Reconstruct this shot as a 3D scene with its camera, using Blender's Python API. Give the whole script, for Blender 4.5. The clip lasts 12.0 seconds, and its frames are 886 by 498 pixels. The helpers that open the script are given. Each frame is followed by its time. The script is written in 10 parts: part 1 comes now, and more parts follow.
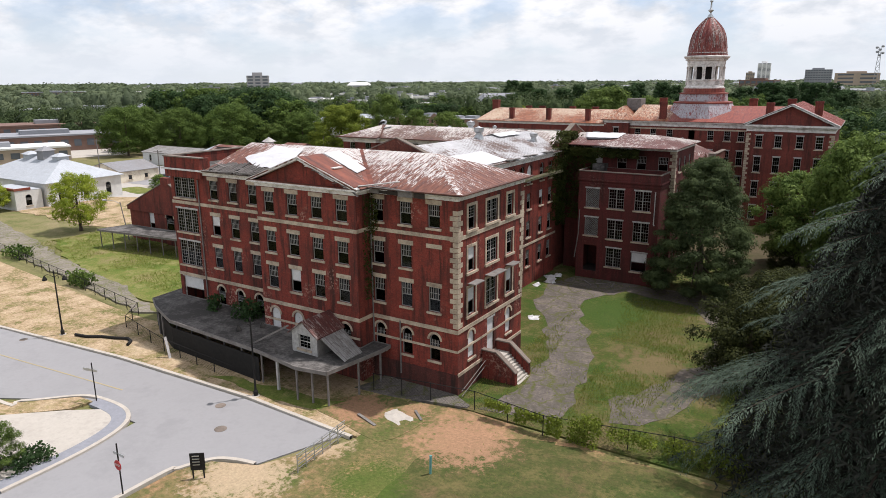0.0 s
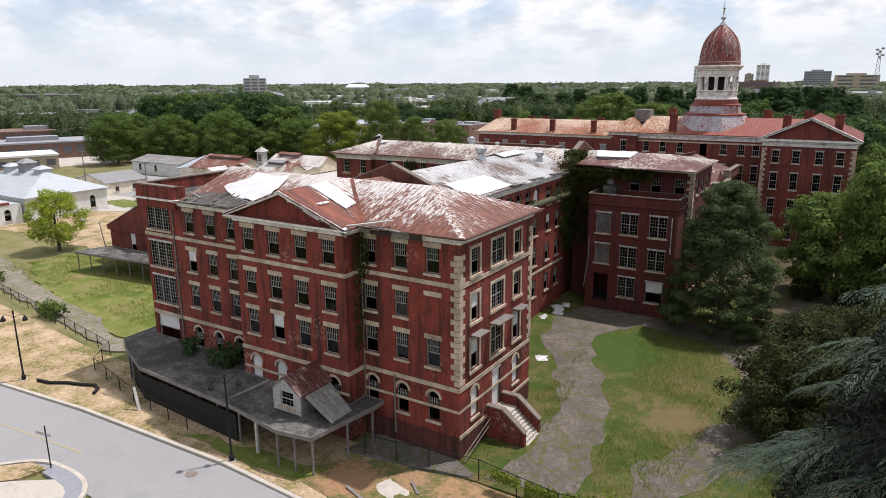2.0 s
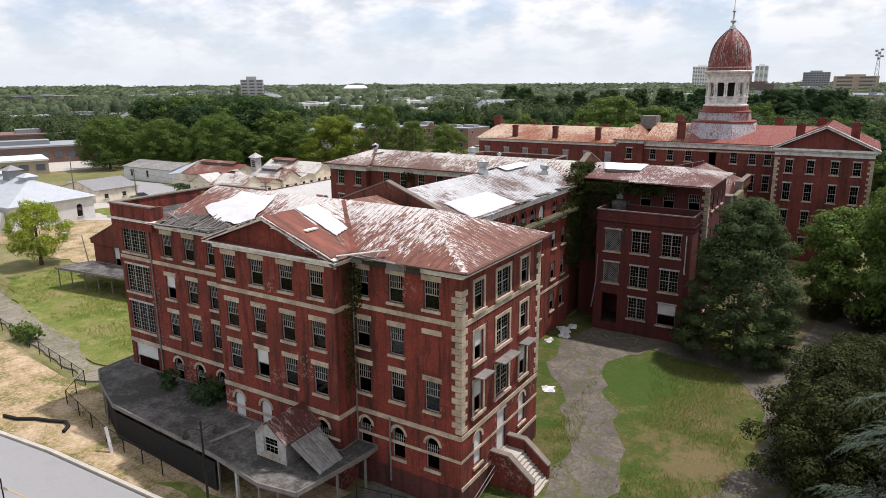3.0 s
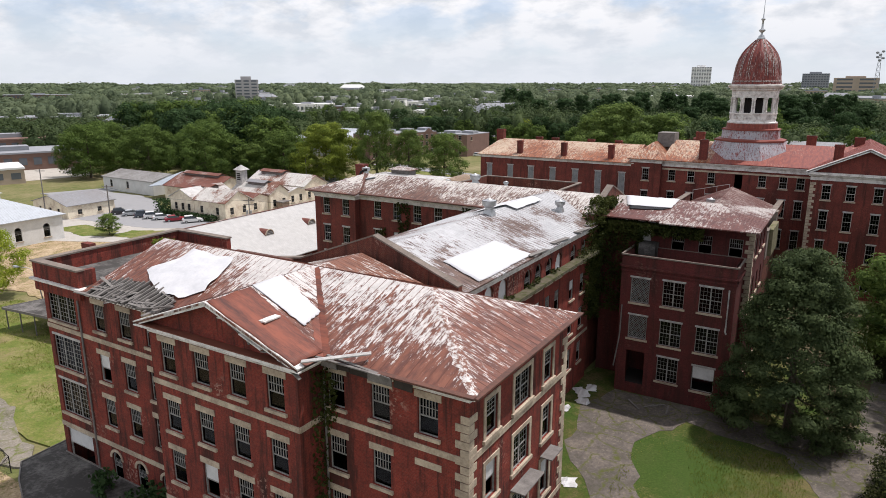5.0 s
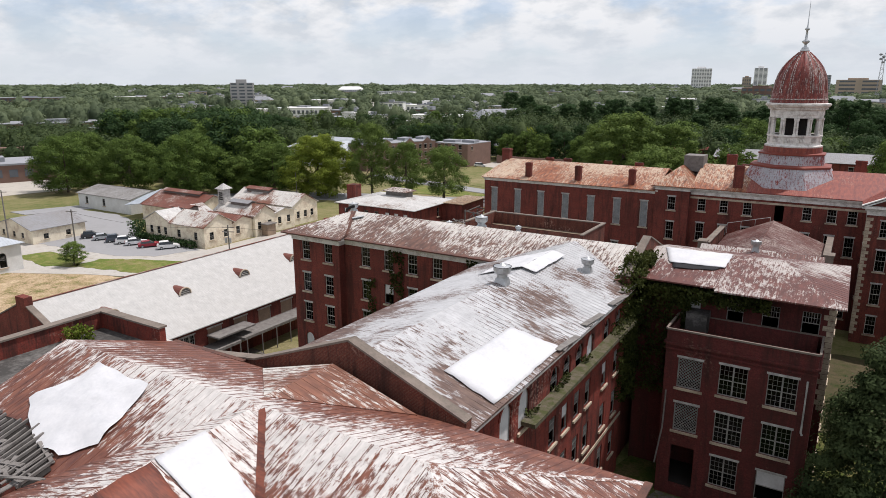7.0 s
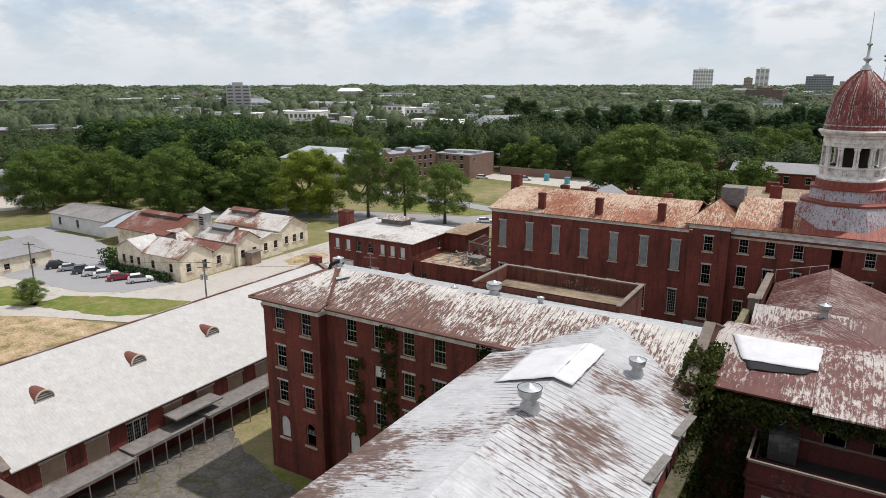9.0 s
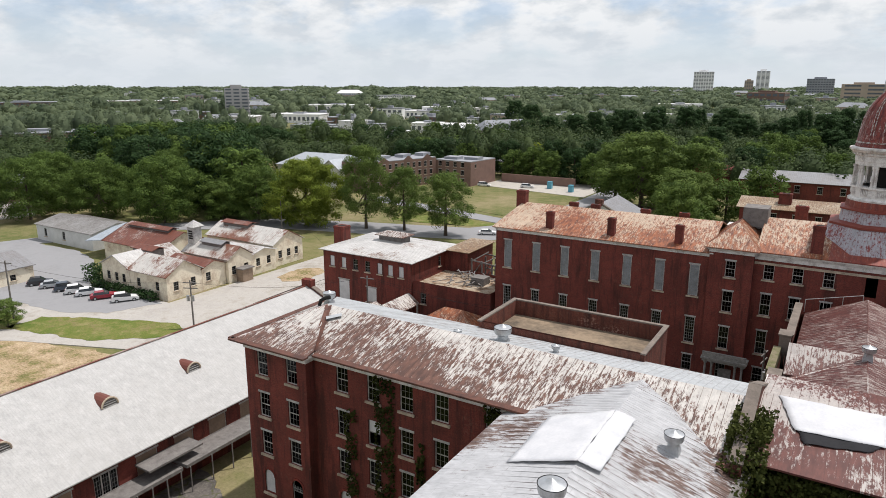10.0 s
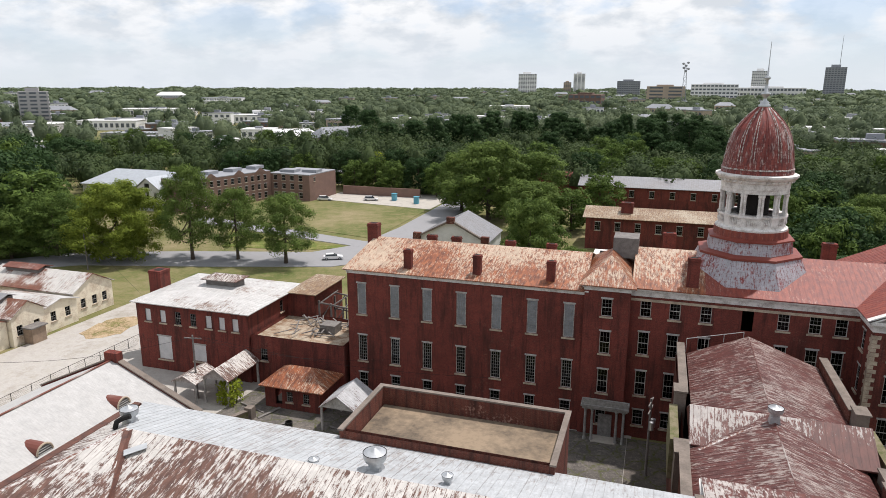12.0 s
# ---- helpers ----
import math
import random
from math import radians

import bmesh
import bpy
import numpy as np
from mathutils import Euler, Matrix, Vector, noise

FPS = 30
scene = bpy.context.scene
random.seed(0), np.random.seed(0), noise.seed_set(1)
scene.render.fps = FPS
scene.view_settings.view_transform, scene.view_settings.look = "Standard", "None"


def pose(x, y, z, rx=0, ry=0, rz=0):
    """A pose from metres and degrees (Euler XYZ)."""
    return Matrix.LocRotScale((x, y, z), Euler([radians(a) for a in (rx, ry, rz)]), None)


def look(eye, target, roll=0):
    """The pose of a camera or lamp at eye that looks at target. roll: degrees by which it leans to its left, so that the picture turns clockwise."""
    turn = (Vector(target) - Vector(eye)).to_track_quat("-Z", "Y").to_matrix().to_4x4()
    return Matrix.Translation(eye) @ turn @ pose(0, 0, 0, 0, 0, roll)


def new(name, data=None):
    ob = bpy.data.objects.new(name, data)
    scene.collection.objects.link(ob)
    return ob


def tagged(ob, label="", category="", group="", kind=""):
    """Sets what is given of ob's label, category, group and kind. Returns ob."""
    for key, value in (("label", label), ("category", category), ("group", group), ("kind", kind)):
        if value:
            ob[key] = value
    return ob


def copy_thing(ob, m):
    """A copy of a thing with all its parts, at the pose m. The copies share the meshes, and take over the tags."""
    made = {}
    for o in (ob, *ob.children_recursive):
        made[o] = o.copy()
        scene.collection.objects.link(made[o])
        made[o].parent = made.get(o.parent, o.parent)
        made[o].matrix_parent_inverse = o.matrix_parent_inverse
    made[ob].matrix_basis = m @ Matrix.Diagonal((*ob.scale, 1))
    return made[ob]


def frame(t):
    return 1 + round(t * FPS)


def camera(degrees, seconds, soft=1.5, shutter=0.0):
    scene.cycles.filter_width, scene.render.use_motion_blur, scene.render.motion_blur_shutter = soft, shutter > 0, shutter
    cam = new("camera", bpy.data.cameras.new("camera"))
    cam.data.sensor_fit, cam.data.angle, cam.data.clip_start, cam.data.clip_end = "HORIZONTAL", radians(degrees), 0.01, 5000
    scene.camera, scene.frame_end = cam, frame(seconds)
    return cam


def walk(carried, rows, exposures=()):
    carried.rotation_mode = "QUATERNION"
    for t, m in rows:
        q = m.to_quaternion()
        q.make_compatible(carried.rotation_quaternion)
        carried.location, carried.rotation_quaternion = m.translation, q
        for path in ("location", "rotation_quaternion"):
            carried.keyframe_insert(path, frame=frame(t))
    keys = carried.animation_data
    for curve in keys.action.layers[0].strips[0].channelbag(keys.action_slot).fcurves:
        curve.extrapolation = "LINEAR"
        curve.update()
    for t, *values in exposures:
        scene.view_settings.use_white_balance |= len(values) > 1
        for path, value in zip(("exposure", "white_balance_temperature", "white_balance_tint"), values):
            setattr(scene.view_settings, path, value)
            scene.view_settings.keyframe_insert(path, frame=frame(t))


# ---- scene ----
cam = camera(66.8, 12.0, soft=0.62)
PATH = [
    (0, (27.179, -46.051, 27.335), (26.149, -44.407, 26.849), -0.3),
    (0.5, (26.452, -44.967, 27.712), (25.423, -43.322, 27.227), -0.3),
    (1, (25.576, -43.591, 28.198), (24.549, -41.944, 27.714), -0.3),
    (1.5, (24.52, -41.864, 28.67), (23.49, -40.219, 28.186), -0.3),
    (2, (23.233, -39.882, 29.141), (22.206, -38.235, 28.658), -0.3),
    (2.5, (21.813, -37.716, 29.575), (20.788, -36.067, 29.094), -0.3),
    (4.5, (15.381, -27.686, 31.922), (14.365, -26.033, 31.437), -0.1),
    (5, (13.593, -24.909, 32.52), (12.578, -23.256, 32.035), -0.0),
    (5.5, (11.706, -21.924, 33.214), (10.691, -20.27, 32.728), -0.0),
    (6, (9.793, -18.906, 33.822), (8.779, -17.252, 33.337), -0.0),
    (6.5, (7.849, -15.715, 34.409), (6.835, -14.06, 33.926), -0.0),
    (7, (5.822, -12.496, 34.987), (4.809, -10.841, 34.504), 0.0),
    (9, (-2.284, 0.129, 37.89), (-3.297, 1.785, 37.407), 0.0),
    (9.5, (-4.288, 3.208, 38.552), (-5.301, 4.864, 38.072), 0.0),
    (10, (-6.153, 6.059, 39.231), (-7.166, 7.716, 38.752), 0.1),
    (10.5, (-8.042, 9.099, 39.95), (-9.055, 10.756, 39.472), 0.0),
    (11, (-9.824, 12.153, 40.572), (-10.793, 13.836, 40.095), 0.1),
    (11.5, (-11.649, 15.184, 41.14), (-12.442, 16.957, 40.662), 0.1),
    (12, (-13.469, 18.215, 41.626), (-14.058, 20.066, 41.15), 0.2),
]
walk(cam, [(t, look(e, g, r)) for t, e, g, r in PATH],
     exposures=[(0, 0.04, 6500, 14), (2.5, 0.05, 6500, 14), (5, -0.04, 6500, 14), (6, -0.13, 6500, 13), (7, -0.15, 6500, 13), (9, -0.16, 6500, 11), (10.5, -0.11, 6500, 11), (12, -0.02, 6500, 12)])

# ---------- light ----------
SUN_FROM = Vector((0.24, 0.33, 0.91)).normalized()
world = bpy.data.worlds.new("sky")
scene.world = world
world.use_nodes = True
wn = world.node_tree
wn.nodes.clear()
sky = wn.nodes.new("ShaderNodeTexSky")
sky.sky_type, sky.sun_disc = "NISHITA", False
sky.sun_elevation, sky.sun_rotation = math.asin(SUN_FROM.z), math.atan2(SUN_FROM.x, SUN_FROM.y)
sky.air_density, sky.dust_density, sky.ozone_density = 1.0, 0.0, 4.0


def wnode(kind, **given):
    node = wn.nodes.new("ShaderNode" + kind)
    for k, v in given.items():
        if k == "operation":
            node.operation = v
        elif k == "data_type":
            node.data_type = v
        elif k == "blend_type":
            node.blend_type = v
        else:
            sock = node.inputs[{"_0": 0, "_1": 1, "_2": 2}.get(k, k)]
            if isinstance(v, bpy.types.NodeSocket):
                wn.links.new(v, sock)
            else:
                sock.default_value = v
    return node


def wramp(fac, a, b, ca, cb):
    node = wnode("ValToRGB", Fac=fac)
    e = node.color_ramp.elements
    e[0].position, e[1].position, e[0].color, e[1].color = a, b, (*ca, 1), (*cb, 1)
    return node.outputs[0]


# clouds lie on a flat sheet overhead, so they draw together towards the horizon
wdir = wnode("SeparateXYZ", Vector=wnode("TexCoord").outputs["Generated"])
wup = wnode("Math", operation="ADD", _0=wnode("Math", operation="MAXIMUM", _0=wdir.outputs[2], _1=0.0).outputs[0], _1=0.38).outputs[0]
wplane = wnode("CombineXYZ", X=wnode("Math", operation="DIVIDE", _0=wdir.outputs[0], _1=wup).outputs[0],
               Y=wnode("Math", operation="DIVIDE", _0=wdir.outputs[1], _1=wup).outputs[0]).outputs[0]
wheap = wnode("TexNoise", Vector=wplane, Scale=3.1, Detail=10.0, Roughness=0.55).outputs["Fac"]
wbelly = wnode("TexNoise", Vector=wplane, Scale=6.0, Detail=8.0, Roughness=0.56).outputs["Fac"]
wcover = wramp(wheap, 0.42, 0.54, (0.45, 0.45, 0.45), (1, 1, 1))
wcloud = wramp(wbelly, 0.40, 0.56, (7.0, 7.5, 7.95), (10.4, 10.5, 10.5))
wtint = wnode("Mix", data_type="RGBA", blend_type="MULTIPLY", Factor=1.0, A=sky.outputs[0], B=(0.86, 0.98, 1.16, 1))
wlayer = wnode("Mix", data_type="RGBA", A=wtint.outputs["Result"], B=wcloud)
wn.links.new(wcover, wlayer.inputs["Factor"])
# a level bank of pale cloud low down
wbank = wramp(wdir.outputs[2], 0.015, 0.13, (1, 1, 1), (0, 0, 0))
wmix = wnode("Mix", data_type="RGBA", A=wlayer.outputs["Result"], B=(7.5, 8.15, 8.75, 1))
wn.links.new(wnode("Math", operation="MULTIPLY", _0=wbank, _1=0.85).outputs[0], wmix.inputs["Factor"])
wbg = wn.nodes.new("ShaderNodeBackground")
wbg.inputs["Strength"].default_value = 0.1
wn.links.new(wmix.outputs["Result"], wbg.inputs["Color"])
wout = wn.nodes.new("ShaderNodeOutputWorld")
wn.links.new(wbg.outputs[0], wout.inputs[0])

sun_data = bpy.data.lights.new("sun", "SUN")
sun_data.energy, sun_data.angle, sun_data.color = 4.3, radians(1.2), (1.0, 0.95, 0.91)
sun = new("sun", sun_data)
sun.matrix_basis = look(SUN_FROM * 200, (0, 0, 0))
scene.view_settings.exposure = 0.0

# ---------- materials ----------
class Nodes:
    """A short way to write a node tree."""
    def __init__(self, name):
        self.m = bpy.data.materials.new(name)
        self.m.use_nodes = True
        self.t = self.m.node_tree
        self.t.nodes.clear()

    def n(self, kind, **given):
        node = self.t.nodes.new("ShaderNode" + kind)
        for k, v in given.items():
            if k in ("operation", "blend_type", "data_type", "feature", "distance"):
                if k == "operation":
                    node.operation = v
                elif k == "blend_type":
                    node.blend_type = v
                elif k == "data_type":
                    node.data_type = v
                elif k == "feature":
                    node.feature = v
            else:
                key = {"_0": 0, "_1": 1, "_2": 2}.get(k, k.replace("_", " "))
                self.put(node.inputs[key], v)
        return node

    def put(self, socket, v):
        if isinstance(v, bpy.types.NodeSocket):
            self.t.links.new(v, socket)
        elif isinstance(v, tuple) and len(v) == 3 and socket.type == "RGBA":
            socket.default_value = (*v, 1)
        else:
            socket.default_value = v

    def pos(self):
        return self.n("NewGeometry").outputs["Position"]

    def scaled(self, vec, s):
        return self.n("VectorMath", operation="MULTIPLY", _0=vec, _1=s).outputs[0]

    def noise(self, vec, scale, detail=5.0, rough=0.6):
        return self.n("TexNoise", Vector=vec, Scale=scale, Detail=detail, Roughness=rough).outputs["Fac"]

    def ramp(self, fac, a, b, ca=(0, 0, 0), cb=(1, 1, 1)):
        r = self.n("ValToRGB", Fac=fac)
        e = r.color_ramp.elements
        e[0].position, e[1].position = a, b
        e[0].color, e[1].color = (*ca, 1), (*cb, 1)
        return r.outputs[0]

    def mix(self, fac, a, b, blend="MIX"):
        x = self.n("Mix", data_type="RGBA", blend_type=blend)
        self.put(x.inputs["Factor"], fac)
        self.put(x.inputs["A"], (*a, 1) if isinstance(a, tuple) else a)
        self.put(x.inputs["B"], (*b, 1) if isinstance(b, tuple) else b)
        return x.outputs["Result"]

    def math(self, op, a, b=0.0):
        return self.n("Math", operation=op, _0=a, _1=b).outputs[0]

    def done(self, color, rough=0.8, metal=0.0, bump=None, strength=0.3, dist=0.02, spec=0.3, extra=None):
        b = self.n("BsdfPrincipled")
        self.put(b.inputs["Base Color"], color)
        self.put(b.inputs["Roughness"], rough)
        self.put(b.inputs["Metallic"], metal)
        self.put(b.inputs["Specular IOR Level"], spec)
        if bump is not None:
            bp = self.n("Bump", Strength=strength, Distance=dist, Height=bump)
            self.put(b.inputs["Normal"], bp.outputs[0])
        out = self.n("OutputMaterial")
        sh = b.outputs[0]
        if extra is not None:
            sh = extra(self, b)
        self.t.links.new(sh, out.inputs["Surface"])
        return self.m


def brick_mat(name, c1, c2, mortar, dirt=0.5, pale=0.0, flaked=0.55):
    k = Nodes(name)
    p = k.pos()
    s = k.n("SeparateXYZ", Vector=p)
    u = k.math("ADD", s.outputs[0], s.outputs[1])
    uv = k.n("CombineXYZ", X=u, Y=s.outputs[2]).outputs[0]
    br = k.n("TexBrick", Vector=uv, Color1=c1, Color2=c2, Mortar=mortar, Scale=1.0)
    br.inputs["Mortar Size"].default_value = 0.009
    br.inputs["Brick Width"].default_value = 0.22
    br.inputs["Row Height"].default_value = 0.078
    br.offset = 0.5
    big = k.noise(p, 0.22, 6, 0.65)
    mid = k.noise(p, 1.1, 7, 0.72)
    streak = k.noise(k.scaled(p, (0.9, 0.9, 0.11)), 1.0, 6, 0.68)
    run = k.noise(k.scaled(p, (2.6, 2.6, 0.22)), 1.0, 7, 0.72)
    spall = k.math("MULTIPLY", k.ramp(k.noise(p, 0.26, 3, 0.5), 0.60, 0.68), k.ramp(k.noise(p, 4.6, 4, 0.6), 0.53, 0.59))
    fine = k.noise(p, 2.2, 6, 0.7)
    grit = k.noise(p, 9.0, 4, 0.7)
    col = k.mix(k.math("MULTIPLY", k.ramp(grit, 0.38, 0.66), 0.55), br.outputs["Color"], tuple(c * 0.5 for c in c2))
    col = k.mix(k.ramp(big, 0.40, 0.70), col, k.mix(0.55, col, (0.06, 0.022, 0.018)))
    col = k.mix(k.math("MULTIPLY", k.ramp(mid, 0.46, 0.62), 0.5 * dirt), col, (0.050, 0.026, 0.022))
    col = k.mix(k.math("MULTIPLY", k.ramp(streak, 0.50, 0.62), dirt), col, (0.036, 0.021, 0.018))
    col = k.mix(k.math("MULTIPLY", k.ramp(run, 0.54, 0.64), 0.85 * dirt), col, (0.030, 0.020, 0.018))
    col = k.mix(k.math("MULTIPLY", k.ramp(fine, 0.60, 0.78), 0.4 + pale), col, (0.32, 0.15, 0.11))
    col = k.mix(k.math("MULTIPLY", spall, flaked), col, (0.42, 0.27, 0.22))
    return k.done(col, 0.88, bump=br.outputs["Fac"], strength=0.25, dist=-0.01, spec=0.2)


def roof_mat(name, paint, rust, dark, amount=0.5, soft=0.10, rough=0.55, metal=0.0, along=0.22, patch=0.27, sheets=(0.55, 2.1, 0.012), low=0.0, joints=0.6):
    """Painted sheet metal on a slope: paint that flakes and rusts in streaks down the fall, dark broken joints between the sheets."""
    k = Nodes(name)
    uv = k.n("UVMap").outputs[0]
    p = k.pos()
    st = k.noise(k.scaled(uv, (1.0, along * 1.3, 1.0)), 3.0, 8, 0.74)
    fl = k.noise(k.scaled(uv, (1.0, 0.3, 1.0)), 9.0, 8, 0.82)
    mk = k.noise(k.scaled(uv, (1.0, 0.22, 1.0)), 5.0, 4, 0.62)
    pa = k.noise(p, 0.13, 4, 0.6)
    ax = k.n("SeparateXYZ", Vector=uv)
    turned = k.n("CombineXYZ", X=ax.outputs[1], Y=k.math("ADD", ax.outputs[0], sheets[0] * 0.5)).outputs[0]
    sheet = k.n("TexBrick", Vector=turned, Color1=(0.5 - sheets[2],) * 3, Color2=(0.5 + sheets[2],) * 3, Mortar=(0.5,) * 3, Scale=1.0)
    sheet.inputs["Brick Width"].default_value = sheets[1]
    sheet.inputs["Row Height"].default_value = sheets[0]
    sheet.inputs["Mortar Size"].default_value = 0.035
    sheet.inputs["Mortar Smooth"].default_value = 0.5
    joint = k.math("MULTIPLY", sheet.outputs["Fac"], k.ramp(k.noise(k.scaled(uv, (2.2, 1.0, 1.0)), 1.5, 6, 0.72), 0.40, 0.56))
    joint = k.math("MULTIPLY", joint, joints)
    f = k.math("ADD", k.math("ADD", k.math("MULTIPLY", st, 0.25), k.math("MULTIPLY", mk, 0.26)), k.math("MULTIPLY", fl, 0.27))
    f = k.math("ADD", f, k.math("SUBTRACT", k.math("MULTIPLY", pa, patch), (patch - 0.27) * 0.5))
    f = k.math("ADD", f, k.math("MULTIPLY", joint, 0.07))
    f = k.math("ADD", f, k.math("SUBTRACT", sheet.outputs["Color"], 0.5))
    if low:
        f = k.math("ADD", f, k.math("MULTIPLY", k.math("SUBTRACT", 0.55, k.math("MULTIPLY", ax.outputs[1], 0.15)), low))
    worn = k.ramp(f, 0.53 + (0.5 - amount) * 0.5 - soft * 0.5, 0.53 + (0.5 - amount) * 0.5 + soft * 0.5)
    tone = k.noise(k.scaled(uv, (1.0, 0.3, 1.0)), 2.6, 5, 0.6)
    rcol = k.mix(k.ramp(tone, 0.38, 0.62), rust, dark)
    grime = k.ramp(k.noise(k.scaled(uv, (1.0, 0.25, 1.0)), 6.0, 6, 0.7), 0.42, 0.68)
    pcol = k.mix(k.ramp(k.noise(p, 0.9, 5), 0.35, 0.75), paint, tuple(c * 0.74 for c in paint))
    pcol = k.mix(k.math("MULTIPLY", grime, 0.5), pcol, tuple(c * 0.52 for c in paint))
    col = k.mix(worn, pcol, rcol)
    col = k.mix(k.math("MULTIPLY", joint, 0.8), col, tuple(c * 0.55 for c in dark))
    return k.done(col, rough, metal, bump=f, strength=0.2, dist=0.02, spec=0.35)


def plain_mat(name, c, c2=None, scale=1.5, rough=0.8, metal=0.0, lo=0.35, hi=0.7, bump=0.2, spec=0.3, stretch=(1, 1, 1)):
    k = Nodes(name)
    p = k.scaled(k.pos(), stretch)
    n1 = k.noise(p, scale, 6, 0.65)
    n2 = k.noise(p, scale * 9, 4, 0.6)
    c2 = c2 or tuple(v * 0.7 for v in c)
    f = k.math("ADD", k.math("MULTIPLY", n1, 0.7), k.math("MULTIPLY", n2, 0.3))
    return k.done(k.mix(k.ramp(f, lo, hi), c, c2), rough, metal, bump=f, strength=bump, dist=0.02, spec=spec)


def glass_mat(name, tint=(0.02, 0.025, 0.03)):
    k = Nodes(name)
    g = k.n("BsdfGlossy", Color=(0.36, 0.38, 0.40))
    g.inputs["Roughness"].default_value = 0.06
    t = k.n("BsdfTransparent", Color=(0.38, 0.41, 0.41))
    f = k.n("Fresnel")
    f.inputs["IOR"].default_value = 1.5
    m = k.n("MixShader")
    k.t.links.new(f.outputs[0], m.inputs[0])
    k.t.links.new(t.outputs[0], m.inputs[1])
    k.t.links.new(g.outputs[0], m.inputs[2])
    o = k.n("OutputMaterial")
    k.t.links.new(m.outputs[0], o.inputs["Surface"])
    return k.m


def leaf_mat(name, dark, light, glow=0.3, single=0.24, patch=0.35):
    k = Nodes(name)
    g = k.n("NewGeometry")
    oi = k.n("ObjectInfo")
    n = k.noise(g.outputs["Position"], patch, 4)
    f = k.math("ADD", k.math("MULTIPLY", g.outputs["Random Per Island"], single), k.math("MULTIPLY", n, 1.05 - single))
    col = k.mix(k.ramp(f, 0.32, 0.70), dark, light)
    col = k.mix(k.math("MULTIPLY", oi.outputs["Random"], 0.35), col, tuple(v * 0.6 for v in light))
    d = k.n("BsdfPrincipled")
    k.put(d.inputs["Base Color"], col)
    d.inputs["Roughness"].default_value = 0.65
    d.inputs["Specular IOR Level"].default_value = 0.08
    tr = k.n("BsdfTranslucent")
    k.put(tr.inputs["Color"], col)
    m = k.n("MixShader")
    m.inputs[0].default_value = glow
    k.t.links.new(d.outputs[0], m.inputs[1])
    k.t.links.new(tr.outputs[0], m.inputs[2])
    o = k.n("OutputMaterial")
    k.t.links.new(m.outputs[0], o.inputs["Surface"])
    return k.m


def ground_mat(name, cols, scale=0.12, lo=0.38, mid=0.5, hi=0.62, rough=0.95, bump=0.4, fine=3.0, grain=0.4, specks=None, cracks=None, spots=()):
    """Three soils or covers in patches, with grain, and worn spots (x, y, radius, colour) with broken edges."""
    k = Nodes(name)
    p = k.pos()
    n1 = k.noise(p, scale, 8, 0.62)
    n2 = k.noise(p, scale * 7, 6, 0.65)
    n3 = k.noise(p, fine, 5, 0.7)
    f = k.math("ADD", k.math("MULTIPLY", n1, 0.62), k.math("MULTIPLY", n2, 0.38))
    c = k.mix(k.ramp(f, lo, mid), cols[0], cols[1])
    c = k.mix(k.ramp(f, mid, hi), c, cols[2])
    c = k.mix(k.ramp(n3, 0.30, 0.75), c, k.mix(grain, c, (0.02, 0.02, 0.012)))
    if specks:
        n4 = k.noise(p, 0.55, 9, 0.80)
        n5 = k.noise(p, 3.2, 6, 0.75)
        c = k.mix(k.math("MULTIPLY", k.ramp(n4, 0.50, 0.62), 0.75), c, specks[0])
        c = k.mix(k.math("MULTIPLY", k.ramp(n5, 0.54, 0.66), 0.6), c, specks[1])
    for x, y, r, tint in spots:
        away = k.n("VectorMath", operation="LENGTH", _0=k.scaled(k.n("VectorMath", operation="SUBTRACT", _0=p, _1=(x, y, 0.0)).outputs[0], (1 / r, 1 / r, 0.0))).outputs["Value"]
        worn = k.math("ADD", k.math("MULTIPLY", k.math("SUBTRACT", 1.0, away), 0.5), k.math("ADD", k.math("SUBTRACT", n2, 0.5), k.math("SUBTRACT", n3, 0.5)))
        c = k.mix(k.math("MULTIPLY", k.ramp(worn, 0.02, 0.22), 0.85), c, k.mix(k.ramp(n3, 0.35, 0.7), tint, tuple(v * 0.62 for v in tint)))
    if cracks:
        wob = k.n("VectorMath", operation="ADD", _0=p, _1=k.scaled(k.n("TexNoise", Vector=p, Scale=0.7).outputs["Color"], (1.4, 1.4, 0.0))).outputs[0]
        vo = k.n("TexVoronoi", feature="DISTANCE_TO_EDGE", Vector=wob, Scale=0.42)
        edge = k.math("MULTIPLY", k.math("SUBTRACT", 1.0, k.ramp(vo.outputs["Distance"], 0.015, 0.07)), k.ramp(n2, 0.40, 0.56))
        c = k.mix(edge, c, cracks)
    return k.done(c, rough, bump=n3, strength=bump, dist=0.06, spec=0.15)


M_BRICK = brick_mat("red_brick", (0.335, 0.058, 0.038), (0.225, 0.041, 0.030), (0.24, 0.082, 0.065), 0.78, flaked=0.6)
M_BRICK_DARK = brick_mat("dark_red_brick", (0.265, 0.061, 0.045), (0.185, 0.046, 0.036), (0.20, 0.072, 0.058), 0.55, 0.1, flaked=0.08)
M_BRICK_DEEP = brick_mat("deep_maroon_brick", (0.160, 0.036, 0.033), (0.112, 0.026, 0.025), (0.135, 0.046, 0.043), 0.5, flaked=0.15)
M_BRICK_SOOT = brick_mat("blackened_brick", (0.15, 0.040, 0.032), (0.10, 0.030, 0.026), (0.12, 0.060, 0.050), 1.0, flaked=0.1)
